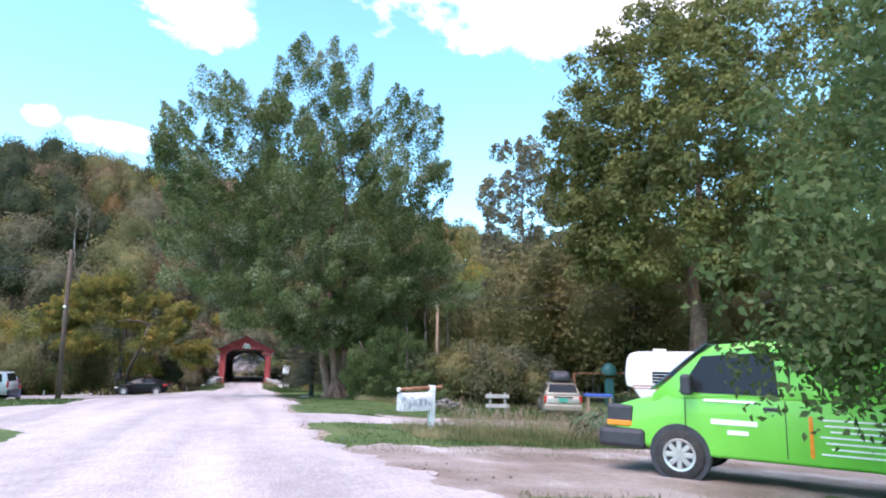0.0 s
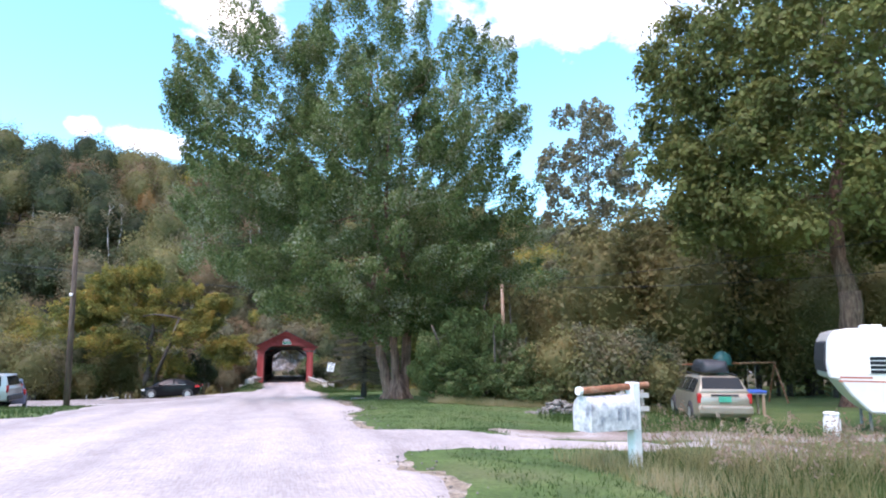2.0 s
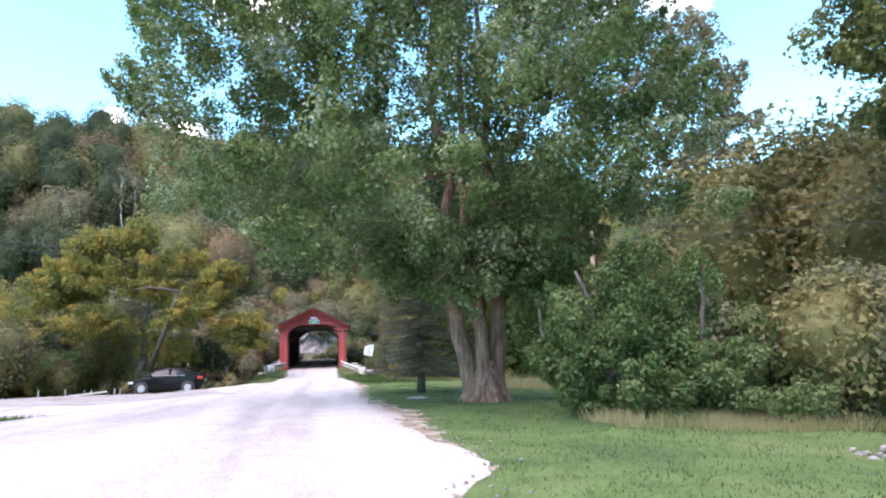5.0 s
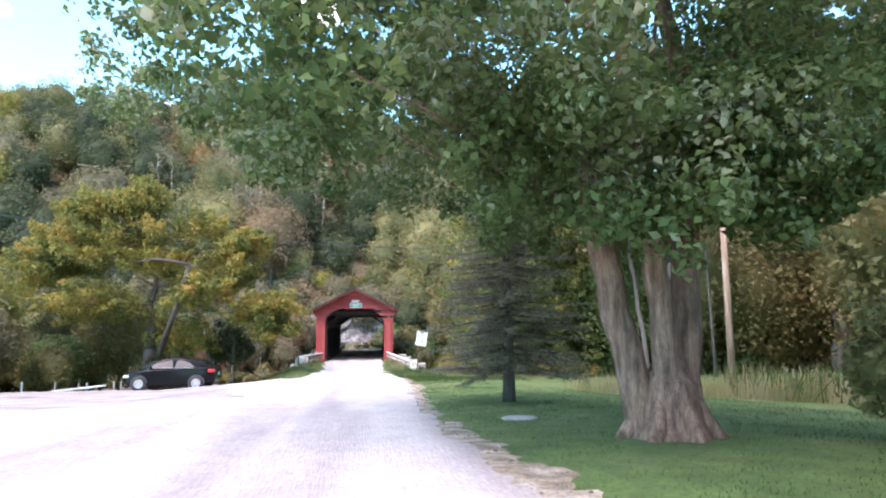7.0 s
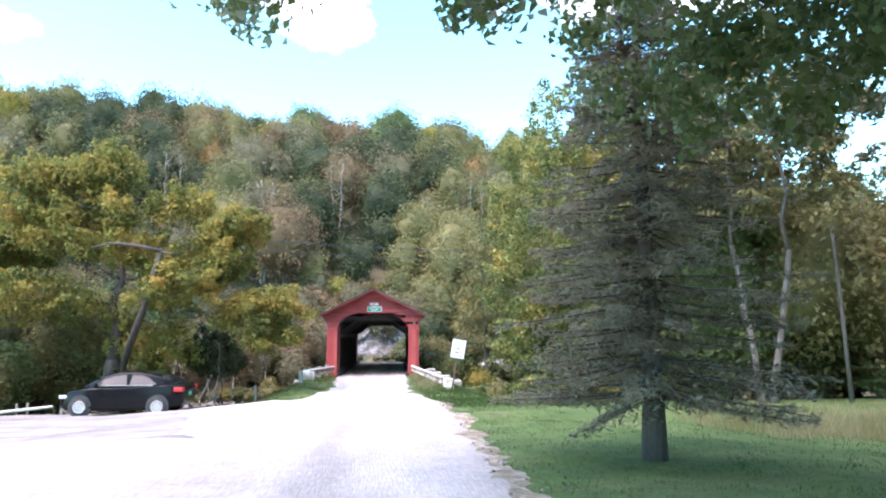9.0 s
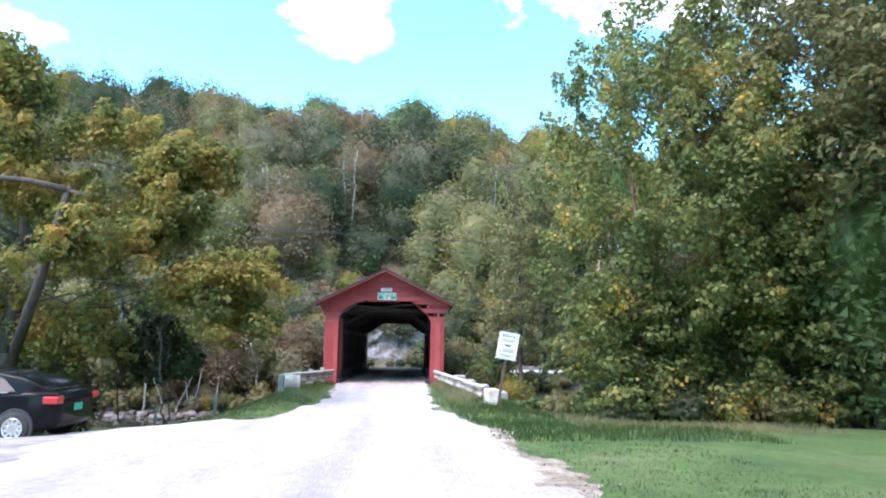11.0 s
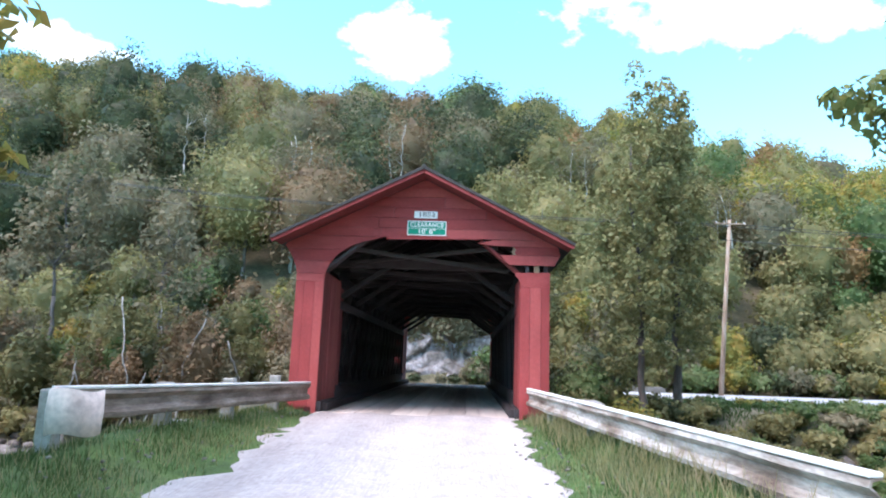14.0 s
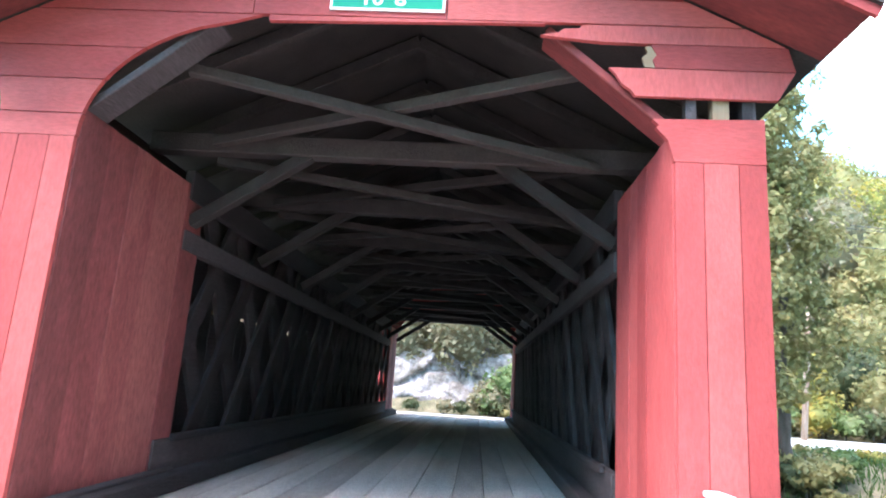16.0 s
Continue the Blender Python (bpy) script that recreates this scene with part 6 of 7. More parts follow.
# camper trailer
RVM = at(13.75, -51.3, Z(15.5, -53) + 0.38, 0, 0, -38)
RV = empty("camper_trailer", RVM, "old white camper trailer with red-brown stripes and louvred windows", "trailer")
rv_out = [(0.05, 1.02), (0.0, 1.4), (0.06, 2.05), (0.2, 2.3), (0.5, 2.38), (4.0, 2.44), (7.4, 2.42), (7.7, 2.3), (7.75, 2.0), (7.75, 0.12), (0.95, 0.12), (0.55, 0.55), (0.28, 0.98)]
part("shell", plate(rv_out, 2.3, Matrix(), 0.05), PAINT_WHITE, RV)
part("nose_cover", plate([(-0.02, 1.2), (-0.04, 1.5), (0.02, 1.98), (0.12, 2.1), (0.14, 1.2)], 2.0, at(0, 0.15, 0)), PLASTIC, RV, "grey front window cover")
for z, x0, x1, h in ((1.06, 0.3, 1.05, 0.05), (0.96, 0.26, 7.7, 0.04), (1.08, 2.15, 7.7, 0.1)):
    part("stripe", box((x1 - x0, 0.008, h), at((x0 + x1) / 2, -0.003, z)), STRIPE, RV)
for wx in (0.95, 3.6, 5.8):
    wnd = part("window", box((1.6, 0.03, 0.5), at(wx + 0.8, -0.01, 1.4), 0.01), WHITE, RV, "white louvred window")
    for col in (0, 1):
        for k in range(4):
            part("pane", box((0.7, 0.012, 0.095), at(wx + 0.42 + col * 0.76, -0.026, 1.22 + k * 0.118)), GLASS, wnd)
for vx in (1.3, 4.6):
    part("roof_vent", box((0.5, 0.5, 0.12), at(vx, 1.1, 2.44), 0.03), WHITE, RV)
for wx in (4.6, 5.4):
    wheel(RV, 0, 0, 0.33, 0.2, -1).matrix_basis = at(wx, 0.12, -0.36) @ at(0, 0, 0, 0, 0, 90)
part("jack", tube([(1.0, 0.5, 0.15), (1.0, 0.5, -0.36)], 0.04, 8), GALV, RV)
part("jack", tube([(1.0, 1.8, 0.15), (1.0, 1.8, -0.36)], 0.04, 8), GALV, RV)

# white can, bundled tarps
can = empty("milk_can", at(12.75, -52.3, Z(12.75, -52.3)), "white metal can standing in the grass", "can")
part("shell", lathe([(0.01, 0), (0.19, 0), (0.2, 0.04), (0.2, 0.42), (0.17, 0.5), (0.17, 0.56), (0.19, 0.58), (0.17, 0.62), (0.01, 0.63)], 20, at(0, 0, 0, 0, -90, 0)), WHITE, can, "", True)
tarp = empty("tarp_heap", at(13.3, -55.2, Z(13.3, -55.2)), "heap of crumpled red, blue and pale tarps", "tarp")
for k, (x, y, z, rx, rz, m) in enumerate(((0, 0, 0.12, 0.75, 0.34, TARPRED), (0.35, 0.1, 0.34, 0.6, 0.24, TARPBLUE), (0.35, -0.25, 0.16, 0.55, 0.2, TARPYEL), (-0.35, -0.2, 0.1, 0.45, 0.2, TARPRED))):
    bm = bmesh.new()
    bmesh.ops.create_icosphere(bm, subdivisions=3, radius=1.0)
    for v in bm.verts:
        d = 1 + 0.35 * noise.noise(v.co * 2.3 + Vector((k * 5, 0, 0))) + 0.12 * noise.noise(v.co * 6)
        v.co = Vector((v.co.x * rx * d + x, v.co.y * rx * 0.8 * d + y, max(-0.05, v.co.z * rz * d + z)))
    part("fold", bm, m, tarp, "", True)

# mailbox on its post under a rusty pipe
mb = empty("mailbox", at(3.42, -58.1, Z(3.5, -58.05) - 0.1, 0, 0, 14), "large peeling white mailbox hung on a post under a rusty pipe", "mailbox")
part("post", box((0.14, 0.14, 1.25), at(0.33, 0, 0.58), 0.012), WHITE, mb, "peeling white post")
bm = bmesh.new()
prof = [(-0.17, 0), (0.17, 0), (0.17, 0.26)] + [(0.17 * math.cos(radians(a)), 0.26 + 0.17 * math.sin(radians(a))) for a in range(15, 180, 15)] + [(-0.17, 0.26)]
rings = [[bm.verts.new((x, y, 0.62 + z)) for y, z in prof] for x in (-0.52, -0.5, 0.22, 0.24)]
for r0, r1 in zip(rings, rings[1:]):
    for k in range(len(prof)):
        bm.faces.new((r0[k], r0[(k + 1) % len(prof)], r1[(k + 1) % len(prof)], r1[k]))
bm.faces.new(rings[0])
bm.faces.new(rings[-1][::-1])
PEEL = mat("peeling_white_metal", [(0.16, 0.18, 0.22), (0.44, 0.45, 0.47), (0.6, 0.6, 0.6), (0.3, 0.32, 0.36)], 6, 0.6, fine=(18, 0.3), bump=0.15)
part("box", bm, PEEL, mb, "peeling white sheet metal")
part("door", plate([(y * 1.04, 0.62 + z * 1.02) for y, z in prof], 0.02, at(-0.53, 0, 0, 0, 0, 90)), PEEL, mb)
for x in (-0.08, 0.06):
    part("painted_bar", box((0.06, 0.005, 0.16), at(x, -0.174, 0.82)), FADED, mb)
part("pipe", tube([(-0.6, -0.02, 1.12), (0.62, 0.02, 1.16)], 0.045, 10), RUST, mb, "rusty iron pipe")
part("pipe_cap", tube([(-0.63, -0.02, 1.119), (-0.58, -0.02, 1.121)], 0.056, 10), WHITE, mb)

# weight limit sign
ws = empty("weight_limit_sign", at(3.32, -10.25, Z(3.4, -10.25) - 0.42, 1, 9.5, -8), "white weight limit road sign on a leaning brown steel post", "road sign")
part("post", box((0.07, 0.04, 2.75), at(-0.02, 0.035, 1.0), 0.006), POLED, ws, "brown steel post")
part("panel", box((0.60, 0.008, 0.80), at(-0.03, 0, 2.2), 0.0), SIGNWHITE, ws)
for sx, sz, px, pz in ((0.56, 0.014, 0, 0.38), (0.56, 0.014, 0, -0.38), (0.014, 0.77, 0.28, 0), (0.014, 0.77, -0.28, 0)):
    part("border", box((sx, 0.004, sz), at(-0.03 + px, -0.006, 2.2 + pz)), BLACK, ws)
for words, z, w, h in (("BRIDGE", 2.485, 0.40, 0.135), ("WEIGHT", 2.345, 0.43, 0.135), ("LIMIT", 2.205, 0.28, 0.135), ("16000", 2.055, 0.40, 0.165), ("POUNDS", 1.905, 0.40, 0.125)):
    text_mesh("lettering", words, h, 0.002, BLACK, at(-0.03, -0.0065, z, 90, 0, 0), ws, w, 0.0025)


# guard rails with posts, and the blocks at their ends
def w_beam(a, b, top_z0, top_z1):
    """A steel rail: two ridges with a hollow between."""
    bm = bmesh.new()
    prof = [(0.0, 0.0), (0.07, -0.015), (0.085, -0.06), (0.02, -0.12), (0.02, -0.2), (0.085, -0.26), (0.075, -0.31), (0.0, -0.33), (-0.012, -0.32), (0.06, -0.3), (0.068, -0.265), (0.005, -0.205), (0.005, -0.115), (0.068, -0.058), (0.058, -0.028), (-0.012, -0.012)]
    a, b = Vector(a), Vector(b)
    n = 12
    d = (b - a).normalized()
    side = Vector((d.y, -d.x))
    rows = []
    for k in range(n + 1):
        p = a.lerp(b, k / n)
        z = top_z0 + (top_z1 - top_z0) * k / n + 0.008 * math.sin(k * 2.1)
        rows.append([bm.verts.new((p.x + side.x * u, p.y + side.y * u, z + v)) for u, v in prof])
    for r0, r1 in zip(rows, rows[1:]):
        for k in range(len(prof)):
            bm.faces.new((r0[k], r0[(k + 1) % len(prof)], r1[(k + 1) % len(prof)], r1[k]))
    bm.faces.new(rows[0])
    bm.faces.new(rows[-1][::-1])
    return bm


for nm, a, b, z0, z1, posts, lab, flip in (("left", (-3.3, -7.0), (-2.25, -0.12), 0.77, 0.58, (0.02, 0.3, 0.55, 0.8), "dull steel guard rail with white-topped edge and stub posts", False), ("right", (2.3, -0.12), (3.08, -9.42), 0.6, 0.6, (0.15, 0.4, 0.65, 0.9), "rust-streaked white steel guard rail beside the bridge approach", True)):
    gr = empty("guard_rail", Matrix(), lab, "guard rail", "rails at the bridge entrance")
    rail = part("rail", w_beam(a, b, z0, z1), RAILGREY if nm == "left" else RAILW, gr)
    A, B = Vector(a), Vector(b)
    d = (B - A).normalized()
    side = Vector((d.y, -d.x))
    L = (B - A).length
    part("white_edge", box((0.1, L, 0.035), Matrix.Translation((*((A + B) / 2 + side * 0.035), (z0 + z1) / 2 + 0.012)) @ Vector((d.x, d.y, (z1 - z0) / L)).to_track_quat("Y", "Z").to_matrix().to_4x4(), 0.008), WHITE, gr, "white painted top edge")
    if nm == "left":
        bm = bmesh.new()
        arc = [radians(165 + 13 * k) for k in range(16)]
        cx, cy = a[0] + 0.32, a[1] - 0.1
        rows = [[bm.verts.new((cx + r * math.cos(t), cy + r * math.sin(t), z + 0.02 * math.sin(3 * t))) for t in arc] for r, z in ((0.25, 0.79), (0.26, 0.58), (0.25, 0.38), (0.236, 0.38), (0.246, 0.58), (0.236, 0.79))]
        for r0, r1 in zip(rows, rows[1:] + rows[:1]):
            for k in range(15):
                bm.faces.new((r0[k], r0[k + 1], r1[k + 1], r1[k]))
        part("end_shoe", bm, ENDW, gr, "dented white curved end plate", True)
    for t in posts:
        p = A.lerp(B, t) - side * 0.1
        zb = Z(p.x, p.y)
        part("post", box((0.18, 0.16, z0 - zb + 0.2), at(p.x, p.y, (z0 - 0.06 + zb - 0.26) / 2 + 0.05), 0.015), CONCRETE, gr)
for x, y, w, l, zt, m, lab, rz in ((3.27, -9.8, 0.4, 0.48, 0.58, STAINED, "white end block streaked with rust in the grass", 5),):
    zb = Z(x, y)
    bm = box((w, l, zt - zb + 0.15), at(0, 0, (zt + zb - 0.15) / 2 - zb), 0.05, 2)
    for v in bm.verts:
        v.co += Vector((noise.noise(v.co * 5), noise.noise(v.co * 5 + Vector((9, 0, 0))), noise.noise(v.co * 4))) * 0.02
    ob = part("end_block", bm, m, None, lab, category="concrete block")
    ob.matrix_world = at(x, y, zb, 0, 0, rz)
for k, (x, y, zt) in enumerate(((3.35, -0.6, 0.5), (3.5, -2.6, 0.44), (3.72, -4.7, 0.4), (4.0, -6.9, 0.32))):
    part("wing_wall", box((0.5, 1.0, 2.2), at(x, y, zt - 1.16, 0, 0, -4), 0.03), CONCRETE, None, "stepped concrete wing wall beside the bridge", category="retaining wall", kind="structure")
for x, y, zt in ((-3.1, -0.5, 0.5), (-3.9, -2.6, 0.0)):
    part("wing_wall", box((0.5, 1.0, 2.2), at(x, y, zt - 1.1, 0, 0, 4), 0.03), CONCRETE, None, "stepped concrete wing wall beside the bridge", category="retaining wall", kind="structure")


# utility poles and wires
def utility_pole(x, y, top, r, label, lean=(0, 0), arm=0.0, rz=0, m=None):
    zb = Z(x, y) if y < 20 else float(height(x, y))
    top_e = empty("utility_pole", at(x, y, zb), label, "utility pole")
    part("pole", tube([(0, 0, -0.3), (lean[0] * 0.5, lean[1] * 0.5, (top - zb) / 2), (lean[0], lean[1], top - zb)], [r, r * 0.85, r * 0.68], 12), m or POLEW, top_e, "", True)
    if arm:
        part("crossarm", box((arm, 0.09, 0.11), at(lean[0], lean[1] - 0.1, top - zb - 0.3, 0, 0, rz), 0.01), POLEW, top_e)
        for s in (-0.45, -0.2, 0.2, 0.45):
            part("insulator", lathe([(0.01, 0), (0.035, 0), (0.035, 0.05), (0.02, 0.07), (0.03, 0.09), (0.01, 0.12)], 10, at(lean[0] + s * arm * math.cos(radians(rz)), lean[1] - 0.1 + s * arm * math.sin(radians(rz)), top - zb - 0.24, 0, -90, 0)), CLEARLENS, top_e)
    return top_e


utility_pole(-10.7, -30.5, 9.45, 0.15, "weathered brown wooden utility pole at the parking edge", (0.12, -1.2), 0, 0, POLED)
utility_pole(15.45, -20.9, 8.6, 0.16, "pale wooden utility pole at the lawn's edge", (-0.1, 0))
utility_pole(19.6, 30.9, 11.5, 0.17, "tall orange-brown utility pole beside the highway", (1.1, 0), 2.2, 0)
thin = empty("guy_pole", at(18.6, -14.2, Z(18.6, -14.2)), "thin leaning grey pole at the wood's edge", "pole")
part("pole", tube([(0.15, 0, -0.2), (0, 0, 4.0), (-0.2, 0, 8.6)], [0.09, 0.075, 0.05], 8), BARKP, thin, "", True)
lamp = empty("pole_lamp", at(-10.63, -31.3, 6.1), "small white light fixture on a utility pole", "lamp")
part("bracket", tube([(0, 0.1, 0), (0, -0.25, 0.06)], 0.025, 6), GALV, lamp)
part("hood", lathe([(0.01, 0.07), (0.07, 0.04), (0.08, -0.03), (0.06, -0.08), (0.01, -0.09)], 14, at(0, -0.28, 0.02, 0, -90, 0)), SIGNWHITE, lamp, "", True)


def wire(a, b, sag, r=0.012):
    a, b = Vector(a), Vector(b)
    pts = [a.lerp(b, k / 16) - Vector((0, 0, sag * 4 * (k / 16) * (1 - k / 16))) for k in range(17)]
    return part("overhead_wire", tube(pts, r, 5), PLASTIC, None, "thin dark overhead cable between poles", category="cable", group="overhead cables")


for dz in (11.15, 11.0, 10.0):
    wire((20.6 - (dz == 11.15) * 0.9, 30.8, dz), (-62, 40.0, dz + 7.5), 1.4, 0.022)
    wire((20.6 + (dz == 11.15) * 0.9, 30.8, dz), (95, 30, dz + 1), 1.2, 0.022)
wire((15.2, -20.9, 8.4), (31, -66, 9.6), 1.0, 0.014)
wire((15.2, -20.9, 8.1), (33, -64, 8.0), 1.2, 0.014)
wire((-10.6, -31.7, 9.1), (-24, -60, 9.8), 0.8, 0.013)
wire((20.5, 30.8, 9.2), (4.0, 20.6, 4.3), 0.5, 0.014)

# fence posts and a pale rail at the river's edge
for x, y, h, m in ((-16.1, -11.6, 0.62, WHITE), (-14.8, -11.1, 0.6, GREYPLANK), (-13.9, -10.6, 0.55, GREYPLANK), (-13.5, -10.6, 0.55, GREYPLANK), (-12.1, -10.9, 0.6, GREYPLANK), (-11.8, -10.8, 0.62, GREYPLANK), (-8.9, -8.2, 0.75, GREYPLANK), (-7.0, -8.0, 0.78, GREYPLANK), (-5.3, -7.6, 0.75, GREYPLANK)):
    part("fence_post", tube([(0, 0, -0.3), (0.01, 0, h * 0.5), (0, 0.01, h)], [0.055, 0.05, 0.048], 8), m, None, "short weathered wooden fence post by the river bank", category="fence post", group="posts along the river bank").matrix_world = at(x, y, Z(x, y))
for k in range(2):
    x0, y0, x1, y1 = ((-8.9, -8.2, -7.0, -8.0), (-7.0, -8.0, -5.3, -7.6))[k]
    part("fence_wire", tube([(x0, y0, Z(x0, y0) + 0.66), (x1, y1, Z(x1, y1) + 0.66)], 0.01, 5), GALV, None, "slack wire strung between fence posts", category="wire")
part("log_rail", tube([(-14.9, -11.3, Z(-14.9, -11.3) + 0.12), (-12.7, -10.3, Z(-12.7, -10.3) + 0.42)], [0.07, 0.055], 8), WHITE, None, "pale peeled log propped on the ground", category="log")

# swing set with a teal canopy, tables, trampoline
sw = empty("swing_set", at(24.0, -34.4, Z(24, -34.4), 0, 0, -8), "rusty swing set frame with a teal plastic canopy", "swing set")
part("top_bar", tube([(-2.9, 0, 2.15), (2.9, 0, 2.25)], 0.05, 8), RUST, sw)
for x in (-2.85, 2.85):
    for s in (-1, 1):
        part("leg", tube([(x, 0, 2.18), (x * 1.03, s * 0.9, -0.05)], 0.045, 8), RUST, sw)
for x in (-1.7, 1.4):
    st = part("swing_seat", box((0.5, 0.2, 0.04), at(x, 0, 0.55), 0.01), PLASTIC, sw)
    for dx in (-0.22, 0.22):
        part("chain", tube([(x + dx, 0, 0.57), (x + dx, 0, 2.2)], 0.012, 5), GALV, st)
part("canopy", lathe([(0.5, -0.3), (0.52, 0.0), (0.46, 0.2), (0.26, 0.42), (0.02, 0.5)], 16, at(-0.2, 0.2, 2.4, 0, -90, 0)), TEAL, sw, "", True)
part("slide_post", box((0.5, 0.5, 1.8), at(-0.2, 0.2, 0.88), 0.05), TEAL, sw)
tb = empty("work_table", at(16.6, -44.6, Z(16.6, -44.6), 0, 0, -20), "rough wooden table covered with a blue tarp", "table")
part("tabletop", box((1.3, 0.7, 0.05), at(0, 0, 0.8), 0.01), GREYPLANK, tb)
part("cover", box((1.36, 0.76, 0.12), at(0, 0, 0.87), 0.05, 2), TARPBLUE, tb, "blue tarp")
for x in (-0.55, 0.55):
    for y in (-0.28, 0.28):
        part("leg", box((0.09, 0.09, 0.78), at(x, y, 0.39), 0.005), RAWWOOD, tb)
bn = empty("plank_rack", at(9.6, -48.2, Z(9.6, -48.2), 0, 0, -12), "low grey plank rack standing in the grass", "rack")
for z in (0.32, 0.72):
    part("plank", box((1.0, 0.05, 0.15), at(0, 0, z), 0.008), GREYPLANK, bn)
for x in (-0.3, 0.32):
    part("upright", box((0.09, 0.06, 0.95), at(x, 0.055, 0.4), 0.006), GREYPLANK, bn)
tr = empty("trampoline", at(20.0, -30.0, Z(20.0, -30.0)), "round trampoline with a pale rim and steel legs", "trampoline")
bm = bmesh.new()
for k in range(36):
    a0, a1 = 2 * math.pi * k / 36, 2 * math.pi * (k + 1) / 36
    add_tube(bm, [(2.0 * math.cos(a0), 2.0 * math.sin(a0), 0.85), (2.0 * math.cos(a1), 2.0 * math.sin(a1), 0.85)], [0.05, 0.05], 6, False)
part("rim", bm, PAINT_SILVER, tr)
part("mat", lathe([(0.01, 0.84), (1.95, 0.86)], 36, at(0, 0, 0, 0, -90, 0)), PLASTIC, tr)
for k in range(6):
    a = 2 * math.pi * k / 6
    part("leg", tube([(2.0 * math.cos(a), 2.0 * math.sin(a), 0.85), (2.0 * math.cos(a), 2.0 * math.sin(a), -0.05)], 0.03, 6), GALV, tr)
ct = empty("garden_cart", at(19.2, -24.5, Z(19.2, -24.5), 0, 0, 20), "dark garden cart with a pale handle in the weeds", "cart")
part("tray", box((1.1, 0.7, 0.4), at(0, 0, 0.62), 0.05), PLASTIC, ct)
part("handle", tube([(0.5, 0.25, 0.75), (0.95, 0.25, 1.25)], 0.03, 6), WHITE, ct)
for s in (-1, 1):
    wheel(ct, s * 0.0, 0, 0.26, 0.08, s).matrix_basis = at(-0.1, s * 0.42, 0.0) @ at(0, 0, 0, 0, 0, 90)

# flat stone in the lawn
bm = bmesh.new()
bmesh.ops.create_icosphere(bm, subdivisions=3, radius=1.0)
for v in bm.verts:
    d = 1 + 0.15 * noise.noise(v.co * 2)
    v.co = Vector((v.co.x * 0.36 * d, v.co.y * 0.26 * d, v.co.z * 0.05 + 0.02))
part("flat_stone", bm, CONCRETE, None, "pale flat round stone sunk in the lawn", True, category="stone").matrix_world = at(3.15, -33.1, Z(3.15, -33.1))

# house corner with clapboards, window, roof
hs = empty("house", at(-14.8, -36.2, Z(-14.8, -36.2) + 0.25, 0, 0, 6), "pale clapboard house with a grey roof and dark window", "house")
CLAP = mat("pale_blue_clapboard", [(0.56, 0.6, 0.66), (0.66, 0.69, 0.74)], 1.5, 0.7, fine=(14, 0.08), objrand=True)
SHING = mat("grey_shingles", [(0.14, 0.14, 0.15), (0.22, 0.21, 0.22)], 6, 0.9, bump=0.3)
part("wall", box((6.0, 7.0, 3.5), at(-3.02, 3.52, 1.25)), CLAP, hs)
for k in range(17):
    part("clapboard", box((6.04, 0.025, 0.185), at(-3.02, -0.005, 0.1 + 0.18 * k, 7, 0, 0)), CLAP, hs)
    part("clapboard", box((0.025, 7.04, 0.185), at(0.005, 3.52, 0.1 + 0.18 * k, 0, 7, 0)), CLAP, hs)
part("corner_board", box((0.14, 0.14, 3.5), at(-0.05, 0.05, 1.25)), WHITE, hs)
wd = part("window", box((0.9, 0.08, 1.4), at(-1.0, -0.03, 1.75), 0.01), WHITE, hs)
for z in (1.42, 2.08):
    part("pane", box((0.72, 0.03, 0.6), at(-1.0, -0.065, z)), GLASS, wd)
rf = bmesh.new()
vs = [rf.verts.new(p) for p in ((0.5, -0.5, 2.95), (0.5, 7.5, 2.95), (-3.0, 7.5, 5.0), (-3.0, -0.5, 5.0), (-6.5, -0.5, 2.95), (-6.5, 7.5, 2.95))]
for q in ((0, 1, 2, 3), (3, 2, 5, 4), (0, 3, 4), (1, 5, 2), (0, 4, 5, 1)):
    rf.faces.new([vs[k] for k in q])
part("roof", rf, SHING, hs)
part("gutter", tube([(0.5, -0.52, 2.95), (0.5, 7.5, 2.95)], 0.06, 8), WHITE, hs)

# far guard rail along the highway
fg = empty("highway_guard_rail", Matrix(), "pale steel guard rail on posts along the highway", "guard rail")
part("rail", box((7.0, 0.06, 0.3), at(10.0, 24.2, -0.28), 0.01), GALV, fg)
for k in range(4):
    part("post", box((0.14, 0.14, 0.85), at(7.0 + k * 2.0, 24.32, -0.55), 0.01), GALV, fg)

# ---- rock, stones, weeds and grass ----
# ledge behind the highway
lr = np.random.default_rng(91)
LX, LZ = np.meshgrid(np.linspace(-15, 8.5, 120), np.linspace(-1.2, 3.7, 40))
seeds = np.stack([lr.uniform(-16, 10, 90), lr.uniform(-1.5, 6, 90)], 1)
sd = lr.uniform(-0.55, 0.55, 90)
tilt = lr.normal(size=(90, 2)) * 0.22
dist = np.sqrt((LX[..., None] - seeds[:, 0]) ** 2 + ((LZ[..., None] - seeds[:, 1]) * 1.5) ** 2)
pick_i = dist.argmin(-1)
rel = sd[pick_i] + tilt[pick_i, 0] * (LX - seeds[pick_i, 0]) + tilt[pick_i, 1] * (LZ - seeds[pick_i, 1])
gap = np.sort(dist, -1)
crack = np.clip((gap[..., 1] - gap[..., 0]) / 0.12, 0, 1)
LY = 36.2 + 0.42 * (LZ + 1) - rel + (1 - crack) * 0.18 + np.where(LZ > 2.9, (LZ - 2.9) * 3, 0) + 0.06 * np.abs(LX + 2) * (np.abs(LX + 2) > 8)
ii = (np.arange(39)[:, None] * 120 + np.arange(119)[None, :]).ravel()
